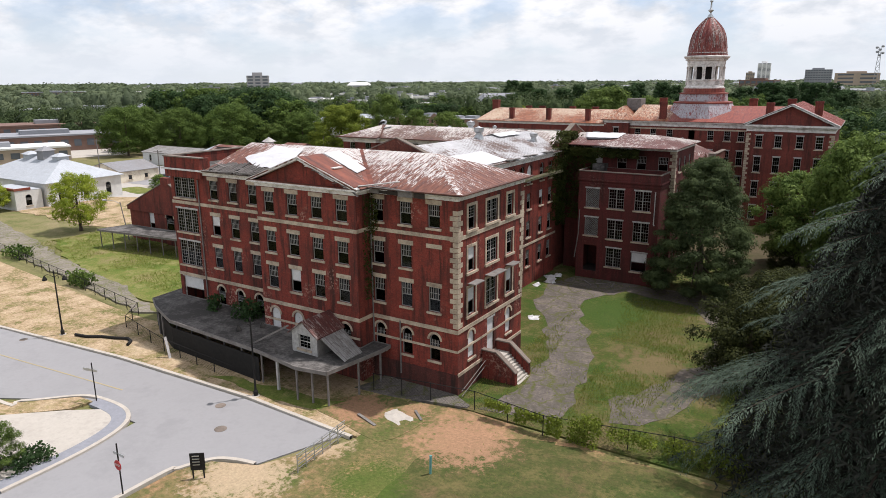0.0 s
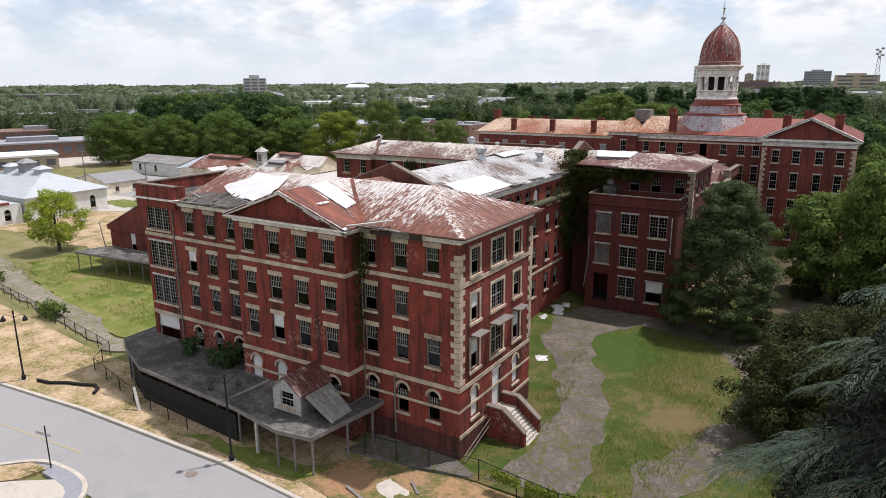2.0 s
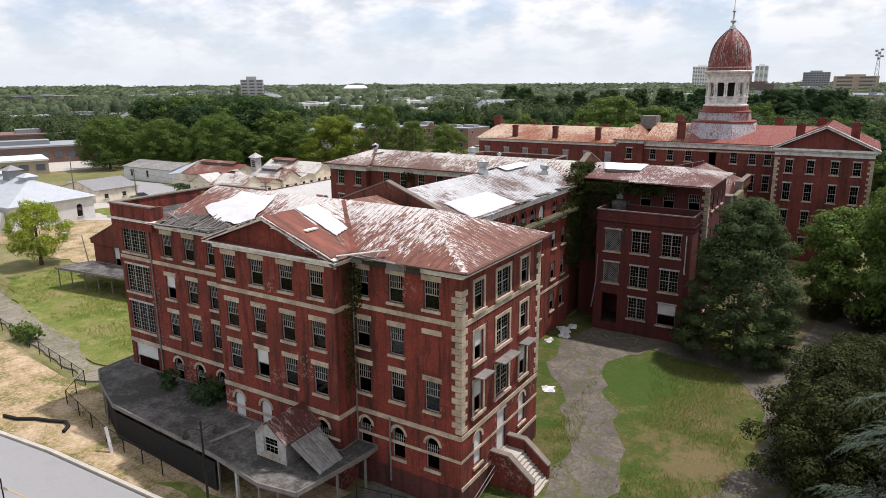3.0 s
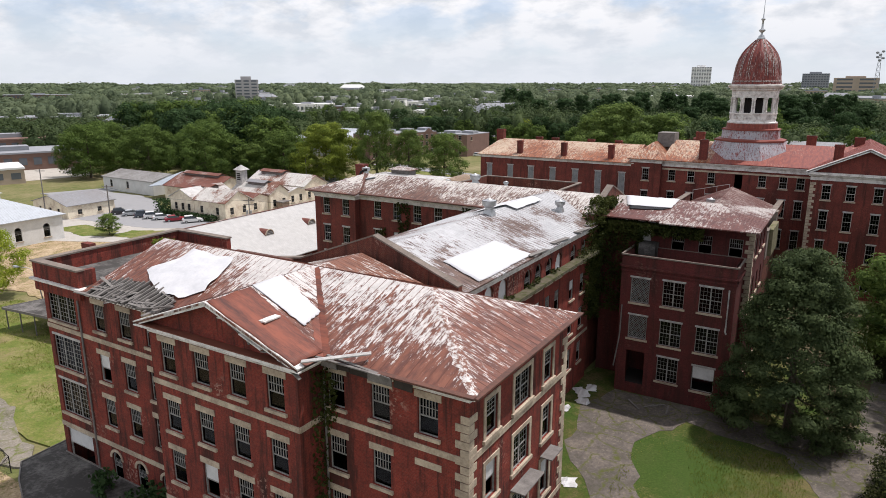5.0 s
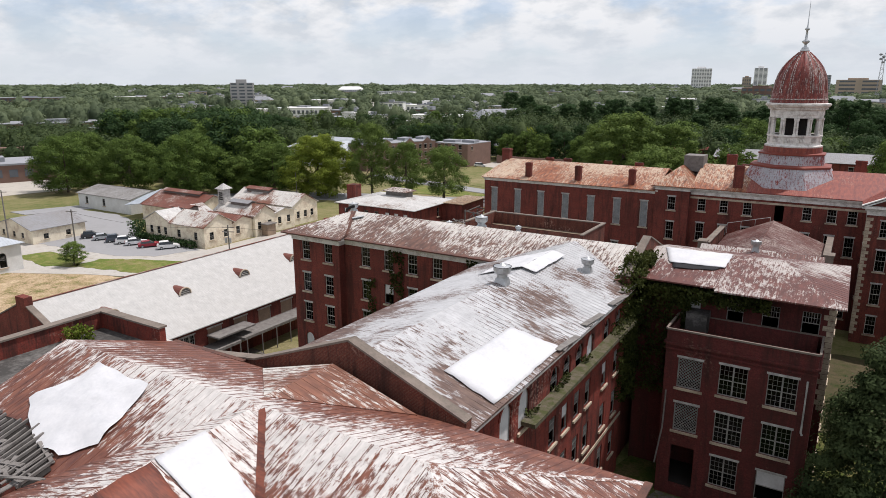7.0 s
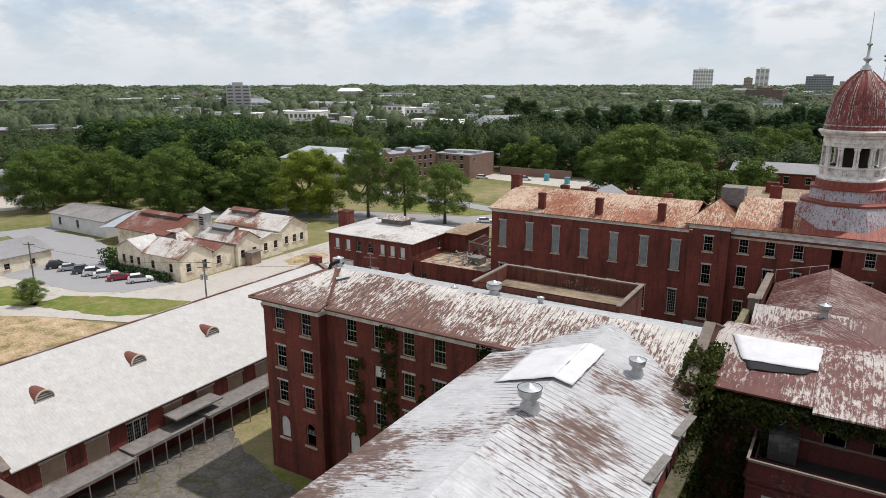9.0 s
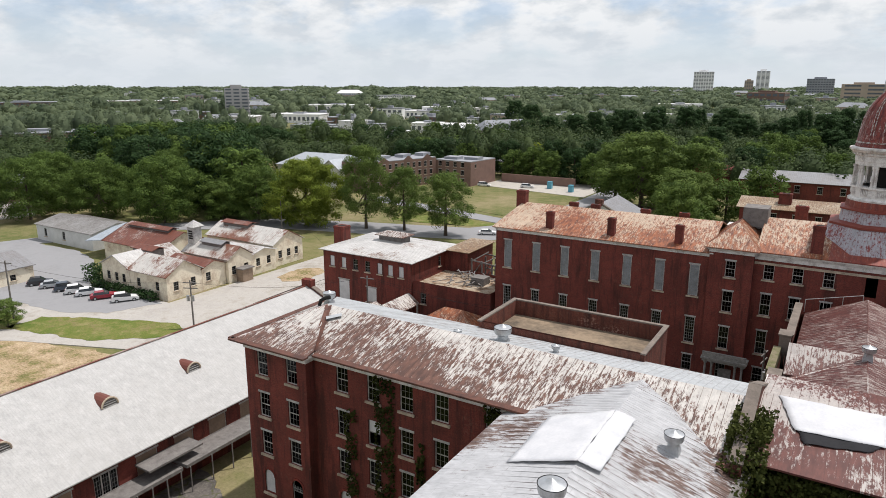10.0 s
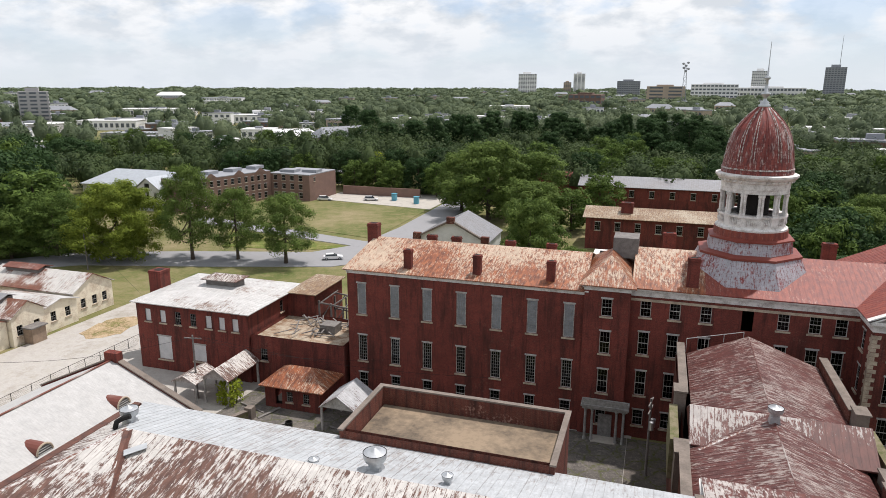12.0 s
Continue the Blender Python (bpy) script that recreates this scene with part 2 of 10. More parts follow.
M_BRICK_OLD = brick_mat("worn_brick", (0.21, 0.062, 0.040), (0.15, 0.042, 0.03), (0.22, 0.13, 0.10), 0.7, 0.15)
M_STONE = plain_mat("cream_stone", (0.54, 0.45, 0.34), (0.20, 0.155, 0.12), 0.9, 0.85, lo=0.38, hi=0.68)
M_CORNICE = plain_mat("peeling_white_cornice", (0.72, 0.70, 0.67), (0.26, 0.225, 0.20), 1.2, 0.8, lo=0.46, hi=0.70)
M_WHITE = plain_mat("old_white_paint", (0.50, 0.49, 0.47), (0.24, 0.23, 0.22), 2.0, 0.7, lo=0.4, hi=0.66)
M_FRAME = plain_mat("grey_white_frame", (0.52, 0.50, 0.47), (0.20, 0.19, 0.175), 2.0, 0.75, lo=0.42, hi=0.62)
M_SASH = plain_mat("dull_white_sash", (0.32, 0.315, 0.30), (0.15, 0.145, 0.14), 2.5, 0.75, lo=0.4, hi=0.66)
M_BOARD = plain_mat("white_board", (0.66, 0.66, 0.66), (0.46, 0.46, 0.46), 0.8, 0.7)
M_PLY = plain_mat("weathered_plywood", (0.34, 0.25, 0.18), (0.20, 0.15, 0.11), 1.0, 0.9)
M_GLASS = glass_mat("window_glass")
M_PALE_PANE = plain_mat("pale_grey_pane", (0.31, 0.33, 0.345), (0.13, 0.14, 0.15), 1.1, 0.7)
M_FELT_TAN = plain_mat("tan_stained_felt", (0.40, 0.34, 0.26), (0.20, 0.115, 0.065), 0.7, 0.9, lo=0.42, hi=0.60)
# near-black paints the shade of unlit rooms and openings
M_DARK = plain_mat("shaded_interior_dark", (0.03, 0.026, 0.024), (0.012, 0.011, 0.01), 1.0, 0.95)
M_ROOF_A = roof_mat("rusted_white_roof", (0.63, 0.60, 0.575), (0.195, 0.074, 0.046), (0.095, 0.036, 0.027), 0.555, 0.04, patch=0.24, low=0.085, joints=0.2)
M_ROOF_B = roof_mat("greying_white_roof", (0.50, 0.505, 0.515), (0.15, 0.095, 0.075), (0.085, 0.050, 0.040), 0.45, 0.05, patch=0.5, low=0.05, joints=0.25)
M_ROOF_PALE = roof_mat("pale_grey_metal_roof", (0.47, 0.49, 0.50), (0.26, 0.22, 0.19), (0.13, 0.09, 0.07), 0.36, 0.10, joints=0.35)
M_ROOF_C = roof_mat("streaked_roof", (0.60, 0.57, 0.53), (0.155, 0.078, 0.056), (0.080, 0.042, 0.033), 0.495, 0.035, low=0.05, joints=0.28)
M_ROOF_CREAM = roof_mat("cream_gold_roof", (0.44, 0.37, 0.27), (0.25, 0.16, 0.085), (0.15, 0.085, 0.05), 0.54, 0.06)
M_ROOF_CHALK = roof_mat("chalky_white_roof", (0.58, 0.57, 0.55), (0.26, 0.19, 0.15), (0.14, 0.085, 0.062), 0.40, 0.07, patch=0.5, joints=0.25)
M_ROOF_MAIN = roof_mat("orange_rust_roof", (0.54, 0.42, 0.31), (0.32, 0.105, 0.042), (0.12, 0.042, 0.024), 0.535, 0.05, along=0.3, patch=0.3, low=0.02, joints=0.22)
M_ROOF_RED = roof_mat("faded_red_roof", (0.40, 0.21, 0.16), (0.25, 0.058, 0.036), (0.15, 0.034, 0.027), 0.63, 0.08, along=0.3, joints=0.18)
M_ROOF_MAROON = roof_mat("maroon_roof", (0.36, 0.30, 0.27), (0.110, 0.034, 0.028), (0.068, 0.024, 0.021), 0.55, 0.05, patch=0.2, joints=0.2)
M_ROOF_D = roof_mat("maroon_white_roof", (0.47, 0.43, 0.40), (0.130, 0.044, 0.034), (0.08, 0.028, 0.023), 0.51, 0.04, patch=0.4, low=0.06, joints=0.25)
M_ROOF_BARN = roof_mat("rusting_tin_roof", (0.62, 0.60, 0.56), (0.22, 0.09, 0.055), (0.13, 0.055, 0.036), 0.48, 0.05, patch=0.6)
M_ROOF_DEEP = roof_mat("deep_rust_tin_roof", (0.50, 0.46, 0.42), (0.20, 0.065, 0.04), (0.11, 0.042, 0.03), 0.64, 0.07, patch=0.45)
M_ROOF_GREY = roof_mat("grey_tin_roof", (0.29, 0.30, 0.32), (0.22, 0.205, 0.19), (0.17, 0.14, 0.12), 0.4, 0.3)
M_ROOF_LONG = roof_mat("pale_slate_roof", (0.51, 0.505, 0.49), (0.465, 0.458, 0.44), (0.41, 0.40, 0.38), 0.42, 0.2, 0.8, sheets=(0.34, 0.30, 0.05), joints=0.25)
M_DORMER = roof_mat("rusted_dormer_hood", (0.40, 0.30, 0.26), (0.20, 0.058, 0.038), (0.095, 0.034, 0.027), 0.66, 0.10)
M_TARP = plain_mat("white_tarp", (0.62, 0.62, 0.63), (0.47, 0.48, 0.50), 0.7, 0.6, bump=0.5)
M_BLACKSHEET = plain_mat("black_sheeting", (0.016, 0.016, 0.018), (0.03, 0.03, 0.033), 1.2, 0.75, spec=0.15)
M_GALV = plain_mat("galvanised_metal", (0.55, 0.57, 0.58), (0.36, 0.37, 0.38), 2.0, 0.4, 0.7)
M_DOME = roof_mat("dome_copper_paint", (0.46, 0.36, 0.33), (0.24, 0.048, 0.036), (0.10, 0.022, 0.020), 0.60, 0.05, along=0.4, sheets=(0.5, 0.62, 0.01), joints=0.9)
M_SKIRT = roof_mat("silvered_red_skirt", (0.46, 0.45, 0.48), (0.28, 0.06, 0.052), (0.15, 0.036, 0.033), 0.46, 0.06, along=0.6, sheets=(0.5, 0.62, 0.012), joints=0.35)
M_ASPHALT = ground_mat("road_asphalt", ((0.27, 0.27, 0.275), (0.285, 0.285, 0.29), (0.255, 0.255, 0.26)), 0.15, bump=0.03, grain=0.05)
M_OLD_ASPHALT = ground_mat("cracked_asphalt", ((0.10, 0.092, 0.084), (0.155, 0.14, 0.127), (0.21, 0.185, 0.155)), 0.3, bump=0.3, specks=((0.075, 0.07, 0.066), (0.24, 0.22, 0.19)), cracks=(0.085, 0.09, 0.04))
M_WEEDY = ground_mat("weedy_dark_asphalt", ((0.098, 0.090, 0.072), (0.135, 0.118, 0.107), (0.20, 0.170, 0.142)), 0.35, 0.38, 0.5, 0.62, bump=0.3, specks=((0.085, 0.078, 0.060), (0.23, 0.195, 0.16)), cracks=(0.085, 0.092, 0.030))
# courtyard grass and dirt: own tones, lowered partly for tree and wing shade
M_COURT_LAWN = ground_mat("long_courtyard_grass", ((0.050, 0.094, 0.013), (0.082, 0.100, 0.021), (0.155, 0.122, 0.055)), 0.13, 0.42, 0.51, 0.58, fine=5.0, grain=0.7, specks=((0.15, 0.125, 0.055), (0.042, 0.080, 0.012)), spots=((3.4, 29.0, 7.5, (0.050, 0.092, 0.017)), (12.5, 16.0, 4.0, (0.17, 0.13, 0.065))))
M_COURT_DIRT = ground_mat("weedy_brown_dirt", ((0.052, 0.060, 0.020), (0.085, 0.070, 0.040), (0.12, 0.092, 0.056)), 0.2, specks=((0.10, 0.08, 0.046), (0.042, 0.050, 0.016)))
M_CONC = ground_mat("pale_concrete", ((0.42, 0.39, 0.345), (0.47, 0.44, 0.39), (0.36, 0.335, 0.30)), 0.25, bump=0.05, grain=0.12)
M_YARD = ground_mat("worn_concrete_yard", ((0.40, 0.375, 0.345), (0.46, 0.435, 0.40), (0.33, 0.30, 0.255)), 0.1, bump=0.05, grain=0.2, specks=((0.38, 0.355, 0.31), (0.47, 0.445, 0.405)))
M_DIRT = ground_mat("dry_sandy_soil", ((0.17, 0.165, 0.055), (0.42, 0.305, 0.185), (0.58, 0.45, 0.30)), 0.34, 0.41, 0.49, 0.6, fine=4.5, grain=0.55, specks=((0.24, 0.20, 0.085), (0.56, 0.44, 0.30)))
# bare clay, sand and green turf on the verge before the fence
WORN = ((3.6, -5.6, 4.4, (0.40, 0.235, 0.145)), (-6.4, -6.0, 3.0, (0.38, 0.215, 0.13)), (-2.2, -3.6, 1.6, (0.36, 0.22, 0.13)), (-7.2, -18.0, 4.2, (0.50, 0.39, 0.26)), (-5.2, -11.6, 2.6, (0.48, 0.37, 0.24)), (-11.8, -7.2, 3.0, (0.055, 0.12, 0.017)), (1.0, -14.0, 3.2, (0.075, 0.12, 0.022)))
M_CLAY = ground_mat("red_clay_and_grass", ((0.105, 0.130, 0.036), (0.185, 0.155, 0.066), (0.42, 0.25, 0.14)), 0.26, 0.40, 0.50, 0.60, fine=4.5, grain=0.55, specks=((0.24, 0.175, 0.085), (0.105, 0.115, 0.036)), spots=WORN)
M_LAWN = ground_mat("rough_lawn", ((0.11, 0.165, 0.026), (0.18, 0.20, 0.048), (0.26, 0.215, 0.10)), 0.18, 0.40, 0.52, 0.62, fine=4.5, grain=0.55, specks=((0.25, 0.225, 0.095), (0.085, 0.13, 0.026)))
# the verge's own green, dimmed in colour for the cedar's shade
M_VERGE = ground_mat("worn_green_verge", ((0.060, 0.086, 0.021), (0.095, 0.098, 0.033), (0.17, 0.122, 0.060)), 0.2, 0.42, 0.53, 0.64, fine=4.5, grain=0.6, specks=((0.15, 0.125, 0.052), (0.065, 0.085, 0.024)), spots=WORN)
M_DRIVE = ground_mat("weedy_pale_drive", ((0.15, 0.145, 0.085), (0.25, 0.225, 0.19), (0.32, 0.285, 0.235)), 0.3, 0.38, 0.5, 0.62, bump=0.3, fine=4.5, grain=0.5, specks=((0.16, 0.15, 0.10), (0.33, 0.30, 0.25)), cracks=(0.13, 0.14, 0.05))
M_COPING = plain_mat("weathered_coping", (0.23, 0.19, 0.16), (0.10, 0.085, 0.072), 0.7, 0.9)
M_GRASS = leaf_mat("grass_blades", (0.15, 0.21, 0.035), (0.30, 0.31, 0.085), 0.6, 0.3)
M_GROUND = ground_mat("dry_grass_ground", ((0.10, 0.13, 0.035), (0.19, 0.185, 0.075), (0.30, 0.25, 0.14)), 0.04, specks=((0.21, 0.18, 0.09), (0.09, 0.105, 0.035)))
M_LEAF_CONE = leaf_mat("dense_dark_leaves", (0.020, 0.038, 0.017), (0.105, 0.140, 0.056))
M_LEAF_BUSH = leaf_mat("brownish_bush_leaves", (0.014, 0.020, 0.008), (0.070, 0.080, 0.026), 0.25, 0.5)
M_LEAF = leaf_mat("broad_leaves", (0.028, 0.058, 0.014), (0.153, 0.224, 0.053))
M_LEAF_MID = leaf_mat("fresh_green_leaves", (0.045, 0.085, 0.020), (0.18, 0.25, 0.062))
M_LEAF_DARK = leaf_mat("dark_leaves", (0.018, 0.042, 0.016), (0.062, 0.11, 0.04))
M_LEAF_LIME = leaf_mat("yellow_green_leaves", (0.075, 0.115, 0.018), (0.28, 0.34, 0.055), 0.4)
M_LEAF_LIGHT = leaf_mat("light_leaves", (0.15, 0.22, 0.028), (0.42, 0.48, 0.065), 0.45)
M_CEDAR = leaf_mat("blue_green_needles", (0.030, 0.047, 0.035), (0.130, 0.175, 0.128), 0.15, 0.2, 0.35)
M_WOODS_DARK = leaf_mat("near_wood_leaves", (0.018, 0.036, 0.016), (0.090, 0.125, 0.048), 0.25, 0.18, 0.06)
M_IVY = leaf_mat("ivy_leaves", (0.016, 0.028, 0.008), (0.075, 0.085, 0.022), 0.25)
# far leaves paler and bluer: distance haze put into the colour
M_WOODS = leaf_mat("haze_tinted_far_leaves", (0.036, 0.060, 0.038), (0.17, 0.21, 0.115), 0.25, 0.08, 0.035)
M_BARK = plain_mat("bark", (0.11, 0.085, 0.065), (0.05, 0.04, 0.03), 3.0, 0.95, stretch=(2, 2, 0.4))
M_GREYWOOD = plain_mat("grey_weathered_wood", (0.23, 0.215, 0.20), (0.10, 0.09, 0.085), 1.5, 0.9)
M_TARPAPER = plain_mat("dark_roofing_felt", (0.050, 0.047, 0.044), (0.19, 0.18, 0.17), 0.40, 0.85, lo=0.46, hi=0.66)
M_BLACK = plain_mat("black_painted_metal", (0.016, 0.016, 0.016), (0.03, 0.028, 0.026), 3.0, 0.75, spec=0.12)
M_CREAM = plain_mat("cream_stucco", (0.76, 0.69, 0.55), (0.40, 0.29, 0.20), 0.45, 0.9, lo=0.46, hi=0.70)
M_WHITEWALL = plain_mat("white_stucco", (0.68, 0.68, 0.66), (0.5, 0.5, 0.48), 0.4, 0.85)
M_BEIGE = plain_mat("beige_gravel_roof", (0.27, 0.205, 0.14), (0.10, 0.08, 0.06), 0.3, 0.95, lo=0.42, hi=0.64)
M_MOSSY = plain_mat("mossy_stucco", (0.20, 0.17, 0.11), (0.09, 0.10, 0.035), 1.3, 0.95, lo=0.42, hi=0.62)
M_GUTTER = plain_mat("dark_rusted_gutter", (0.135, 0.058, 0.040), (0.065, 0.034, 0.028), 1.6, 0.7, lo=0.40, hi=0.62)
M_KERB = plain_mat("concrete_kerb", (0.50, 0.46, 0.40), (0.36, 0.33, 0.29), 1.0, 0.9)
# near-black colour stands for the shade inside the cedar's crown
M_CROWN_SHADE = plain_mat("inner_twigs_shade", (0.028, 0.030, 0.023), (0.016, 0.018, 0.014), 2.0, 0.95)
M_BAND = plain_mat("grey_paver_band", (0.27, 0.28, 0.31), (0.20, 0.21, 0.235), 2.5, 0.9)
# dark of the open gap along the broken eave, put into colour
M_EAVE_GAP = plain_mat("eave_gap_dark", (0.050, 0.040, 0.033), (0.020, 0.017, 0.015), 2.0, 0.9)
M_LEDGE = plain_mat("mossy_ledge", (0.12, 0.10, 0.075), (0.055, 0.062, 0.020), 1.4, 0.95, lo=0.42, hi=0.58)
M_HIP = plain_mat("flaking_white_capping", (0.57, 0.55, 0.53), (0.17, 0.075, 0.052), 3.6, 0.65, lo=0.455, hi=0.54)

# ---------- builders ----------
GZ = 0.4


class MB:
    """Collects faces for one mesh."""
    def __init__(self):
        self.v, self.f, self.uv = [], [], []

    def face(self, pts, uvs=None):
        i = len(self.v)
        self.v += [tuple(p) for p in pts]
        self.f.append(tuple(range(i, i + len(pts))))
        self.uv.append(uvs)
        return self

    def hexa(self, c, uv=None):
        """Eight corners: lower four anticlockwise from above, then upper four."""
        i = len(self.v)
        self.v += [tuple(p) for p in c]
        for q in ((3, 2, 1, 0), (4, 5, 6, 7), (0, 1, 5, 4), (1, 2, 6, 5), (2, 3, 7, 6), (3, 0, 4, 7)):
            self.f.append(tuple(i + k for k in q))
            self.uv.append([uv] * 4 if uv else None)
        return self

    def box(self, x0, y0, z0, x1, y1, z1):
        return self.hexa([(x0, y0, z0), (x1, y0, z0), (x1, y1, z0), (x0, y1, z0), (x0, y0, z1), (x1, y0, z1), (x1, y1, z1), (x0, y1, z1)])

    def beam(self, a, b, w, h, up=(0, 0, 1)):
        """A bar from a to b, w wide and h high."""
        a, b, up = Vector(a), Vector(b), Vector(up)
        d = (b - a).normalized()
        s = d.cross(up)
        if s.length < 1e-4:
            s = d.cross(Vector((1, 0, 0)))
        s.normalize()
        n = s.cross(d).normalized()
        s, n = s * w / 2, n * h / 2
        return self.hexa([a + s - n, b + s - n, b - s - n, a - s - n, a + s + n, b + s + n, b - s + n, a - s + n])

    def tube(self, a, b, r0, r1=None, n=8, caps=True):
        a, b = Vector(a), Vector(b)
        r1 = r0 if r1 is None else r1
        d = (b - a).normalized()
        s = d.cross(Vector((0, 0, 1)))
        if s.length < 1e-4:
            s = Vector((1, 0, 0))
        s.normalize()
        t = d.cross(s)
        i = len(self.v)
        for p, r in ((a, r0), (b, r1)):
            for k in range(n):
                q = p + (s * math.cos(k * math.tau / n) + t * math.sin(k * math.tau / n)) * r
                self.v.append(tuple(q))
        for k in range(n):
            j = (k + 1) % n
            self.f.append((i + k, i + n + k, i + n + j, i + j))
            self.uv.append(None)
        if caps:
            self.f += [tuple(i + k for k in range(n)), tuple(i + n + k for k in reversed(range(n)))]
            self.uv += [None, None]
        return self

    def pipe(self, pts, r, n=6):
        """A bent round bar through the points, in one connected piece."""
        P = [Vector(p) for p in pts]
        i = len(self.v)
        for k, p in enumerate(P):
            d = (P[min(k + 1, len(P) - 1)] - P[max(k - 1, 0)]).normalized()
            s = d.cross(Vector((0, 0, 1)))
            if s.length < 1e-4:
                s = Vector((1, 0, 0))
            s.normalize()
            t = d.cross(s)
            self.v += [tuple(p + (s * math.cos(q * math.tau / n) + t * math.sin(q * math.tau / n)) * r) for q in range(n)]
        for k in range(len(P) - 1):
            for q in range(n):
                j = (q + 1) % n
                self.f.append((i + k * n + q, i + (k + 1) * n + q, i + (k + 1) * n + j, i + k * n + j))
                self.uv.append(None)
        e = i + (len(P) - 1) * n
        self.f += [tuple(i + q for q in range(n)), tuple(e + q for q in reversed(range(n)))]
        self.uv += [None, None]
        return self

    def lathe(self, c, prof, n=24):
        """Turned about the upright line through c; profile of (radius, height)."""
        i = len(self.v)
        length = 0.0
        vs = []
        for k, (r, z) in enumerate(prof):
            if k:
                length += math.hypot(r - prof[k - 1][0], z - prof[k - 1][1])
            vs.append(length)
            for q in range(n):
                a = q * math.tau / n
                self.v.append((c[0] + r * math.cos(a), c[1] + r * math.sin(a), c[2] + z))
        R = max(r for r, z in prof)
        for k in range(len(prof) - 1):
            for q in range(n):
                j = (q + 1) % n
                self.f.append((i + k * n + q, i + k * n + j, i + (k + 1) * n + j, i + (k + 1) * n + q))
                u0, u1 = q * math.tau / n * R, (q + 1) * math.tau / n * R
                self.uv.append([(u0, vs[k]), (u1, vs[k]), (u1, vs[k + 1]), (u0, vs[k + 1])])
        return self

    def sheet(self, poly, z0, z1):
        """A flat plate over a plan outline, anticlockwise."""
        n = len(poly)
        self.face([(x, y, z1) for x, y in poly])
        self.face([(x, y, z0) for x, y in reversed(poly)])
        for k in range(n):
            a, b = poly[k], poly[(k + 1) % n]
            self.face([(*a, z0), (*b, z0), (*b, z1), (*a, z1)])
        return self

    def mesh(self, name, mat, smooth=False):
        me = bpy.data.meshes.new(name)
        me.from_pydata(self.v, [], self.f)
        me.materials.append(mat)
        if any(self.uv):
            layer = me.uv_layers.new(name="slope")
            flat = []
            for f, u in zip(self.f, self.uv):
                for k in range(len(f)):
                    flat += list(u[k]) if u else [self.v[f[k]][0] + self.v[f[k]][1], self.v[f[k]][2]]
            layer.data.foreach_set("uv", flat)
        if smooth:
            me.polygons.foreach_set("use_smooth", [True] * len(me.polygons))
        return me


def thing(name, at, label, category, group="", kind=""):
    ob = new(name)
    ob.matrix_basis = Matrix.Translation(at)
    ob.empty_display_size = 0.3
    return tagged(ob, label, category, group, kind)


def part(name, data, mat, parent, label="", smooth=False, m=None, local=False):
    """One mesh under a thing or a part; its corners are given in the world unless local."""
    me = data.mesh(name, mat, smooth) if isinstance(data, MB) else data
    ob = new(name, me)
    ob.parent = parent
    if not local:
        ob.matrix_parent_inverse = parent.matrix_basis.inverted()
    if m is not None:
        ob.matrix_basis = m
    return tagged(ob, label) if label else ob


def solid(name, data, mat, label, category, group="", kind="", smooth=False):
    me = data.mesh(name, mat, smooth) if isinstance(data, MB) else data
    return tagged(new(name, me), label, category, group, kind)


def offset_loop(poly, d):
    out = []
    n = len(poly)
    for k in range(n):
        a, b, c = Vector(poly[k - 1]), Vector(poly[k]), Vector(poly[(k + 1) % n])
        e, f = (b - a).normalized(), (c - b).normalized()
        n1, n2 = Vector((e.y, -e.x)), Vector((f.y, -f.x))
        s = (n1 + n2) / max(0.2, 1 + n1.dot(n2))
        out.append(tuple(b + s * d))
    return out


def sweep(poly, profile):
    """Carries a profile of (out, height) round a closed plan outline."""
    mb = MB()
    loops = [[(x, y, z) for x, y in offset_loop(poly, o)] for o, z in profile]
    n = len(poly)
    for a, b in zip(loops, loops[1:]):
        for k in range(n):
            j = (k + 1) % n
            mb.face([a[k], a[j], b[j], b[k]])
    return mb


def clip_line(poly2, u):
    """Where the line at u crosses a convex outline of (u, v)."""
    vs = []
    n = len(poly2)
    for k in range(n):
        a, b = poly2[k], poly2[(k + 1) % n]
        if (a[0] - u) * (b[0] - u) < 0:
            vs.append(a[1] + (b[1] - a[1]) * (u - a[0]) / (b[0] - a[0]))
    return (min(vs), max(vs)) if len(vs) >= 2 else None


def slope_frame(pts):
    P = [Vector(p) for p in pts]
    e = (P[1] - P[0]).normalized()
    nrm = Vector((0, 0, 0))
    for k in range(1, len(P) - 1):
        nrm += (P[k] - P[0]).cross(P[k + 1] - P[0])
    nrm.normalize()
    if nrm.z < 0:
        nrm = -nrm
    s = nrm.cross(e).normalized()
    if s.z < 0:
        s = -s
    return P, e, s, nrm


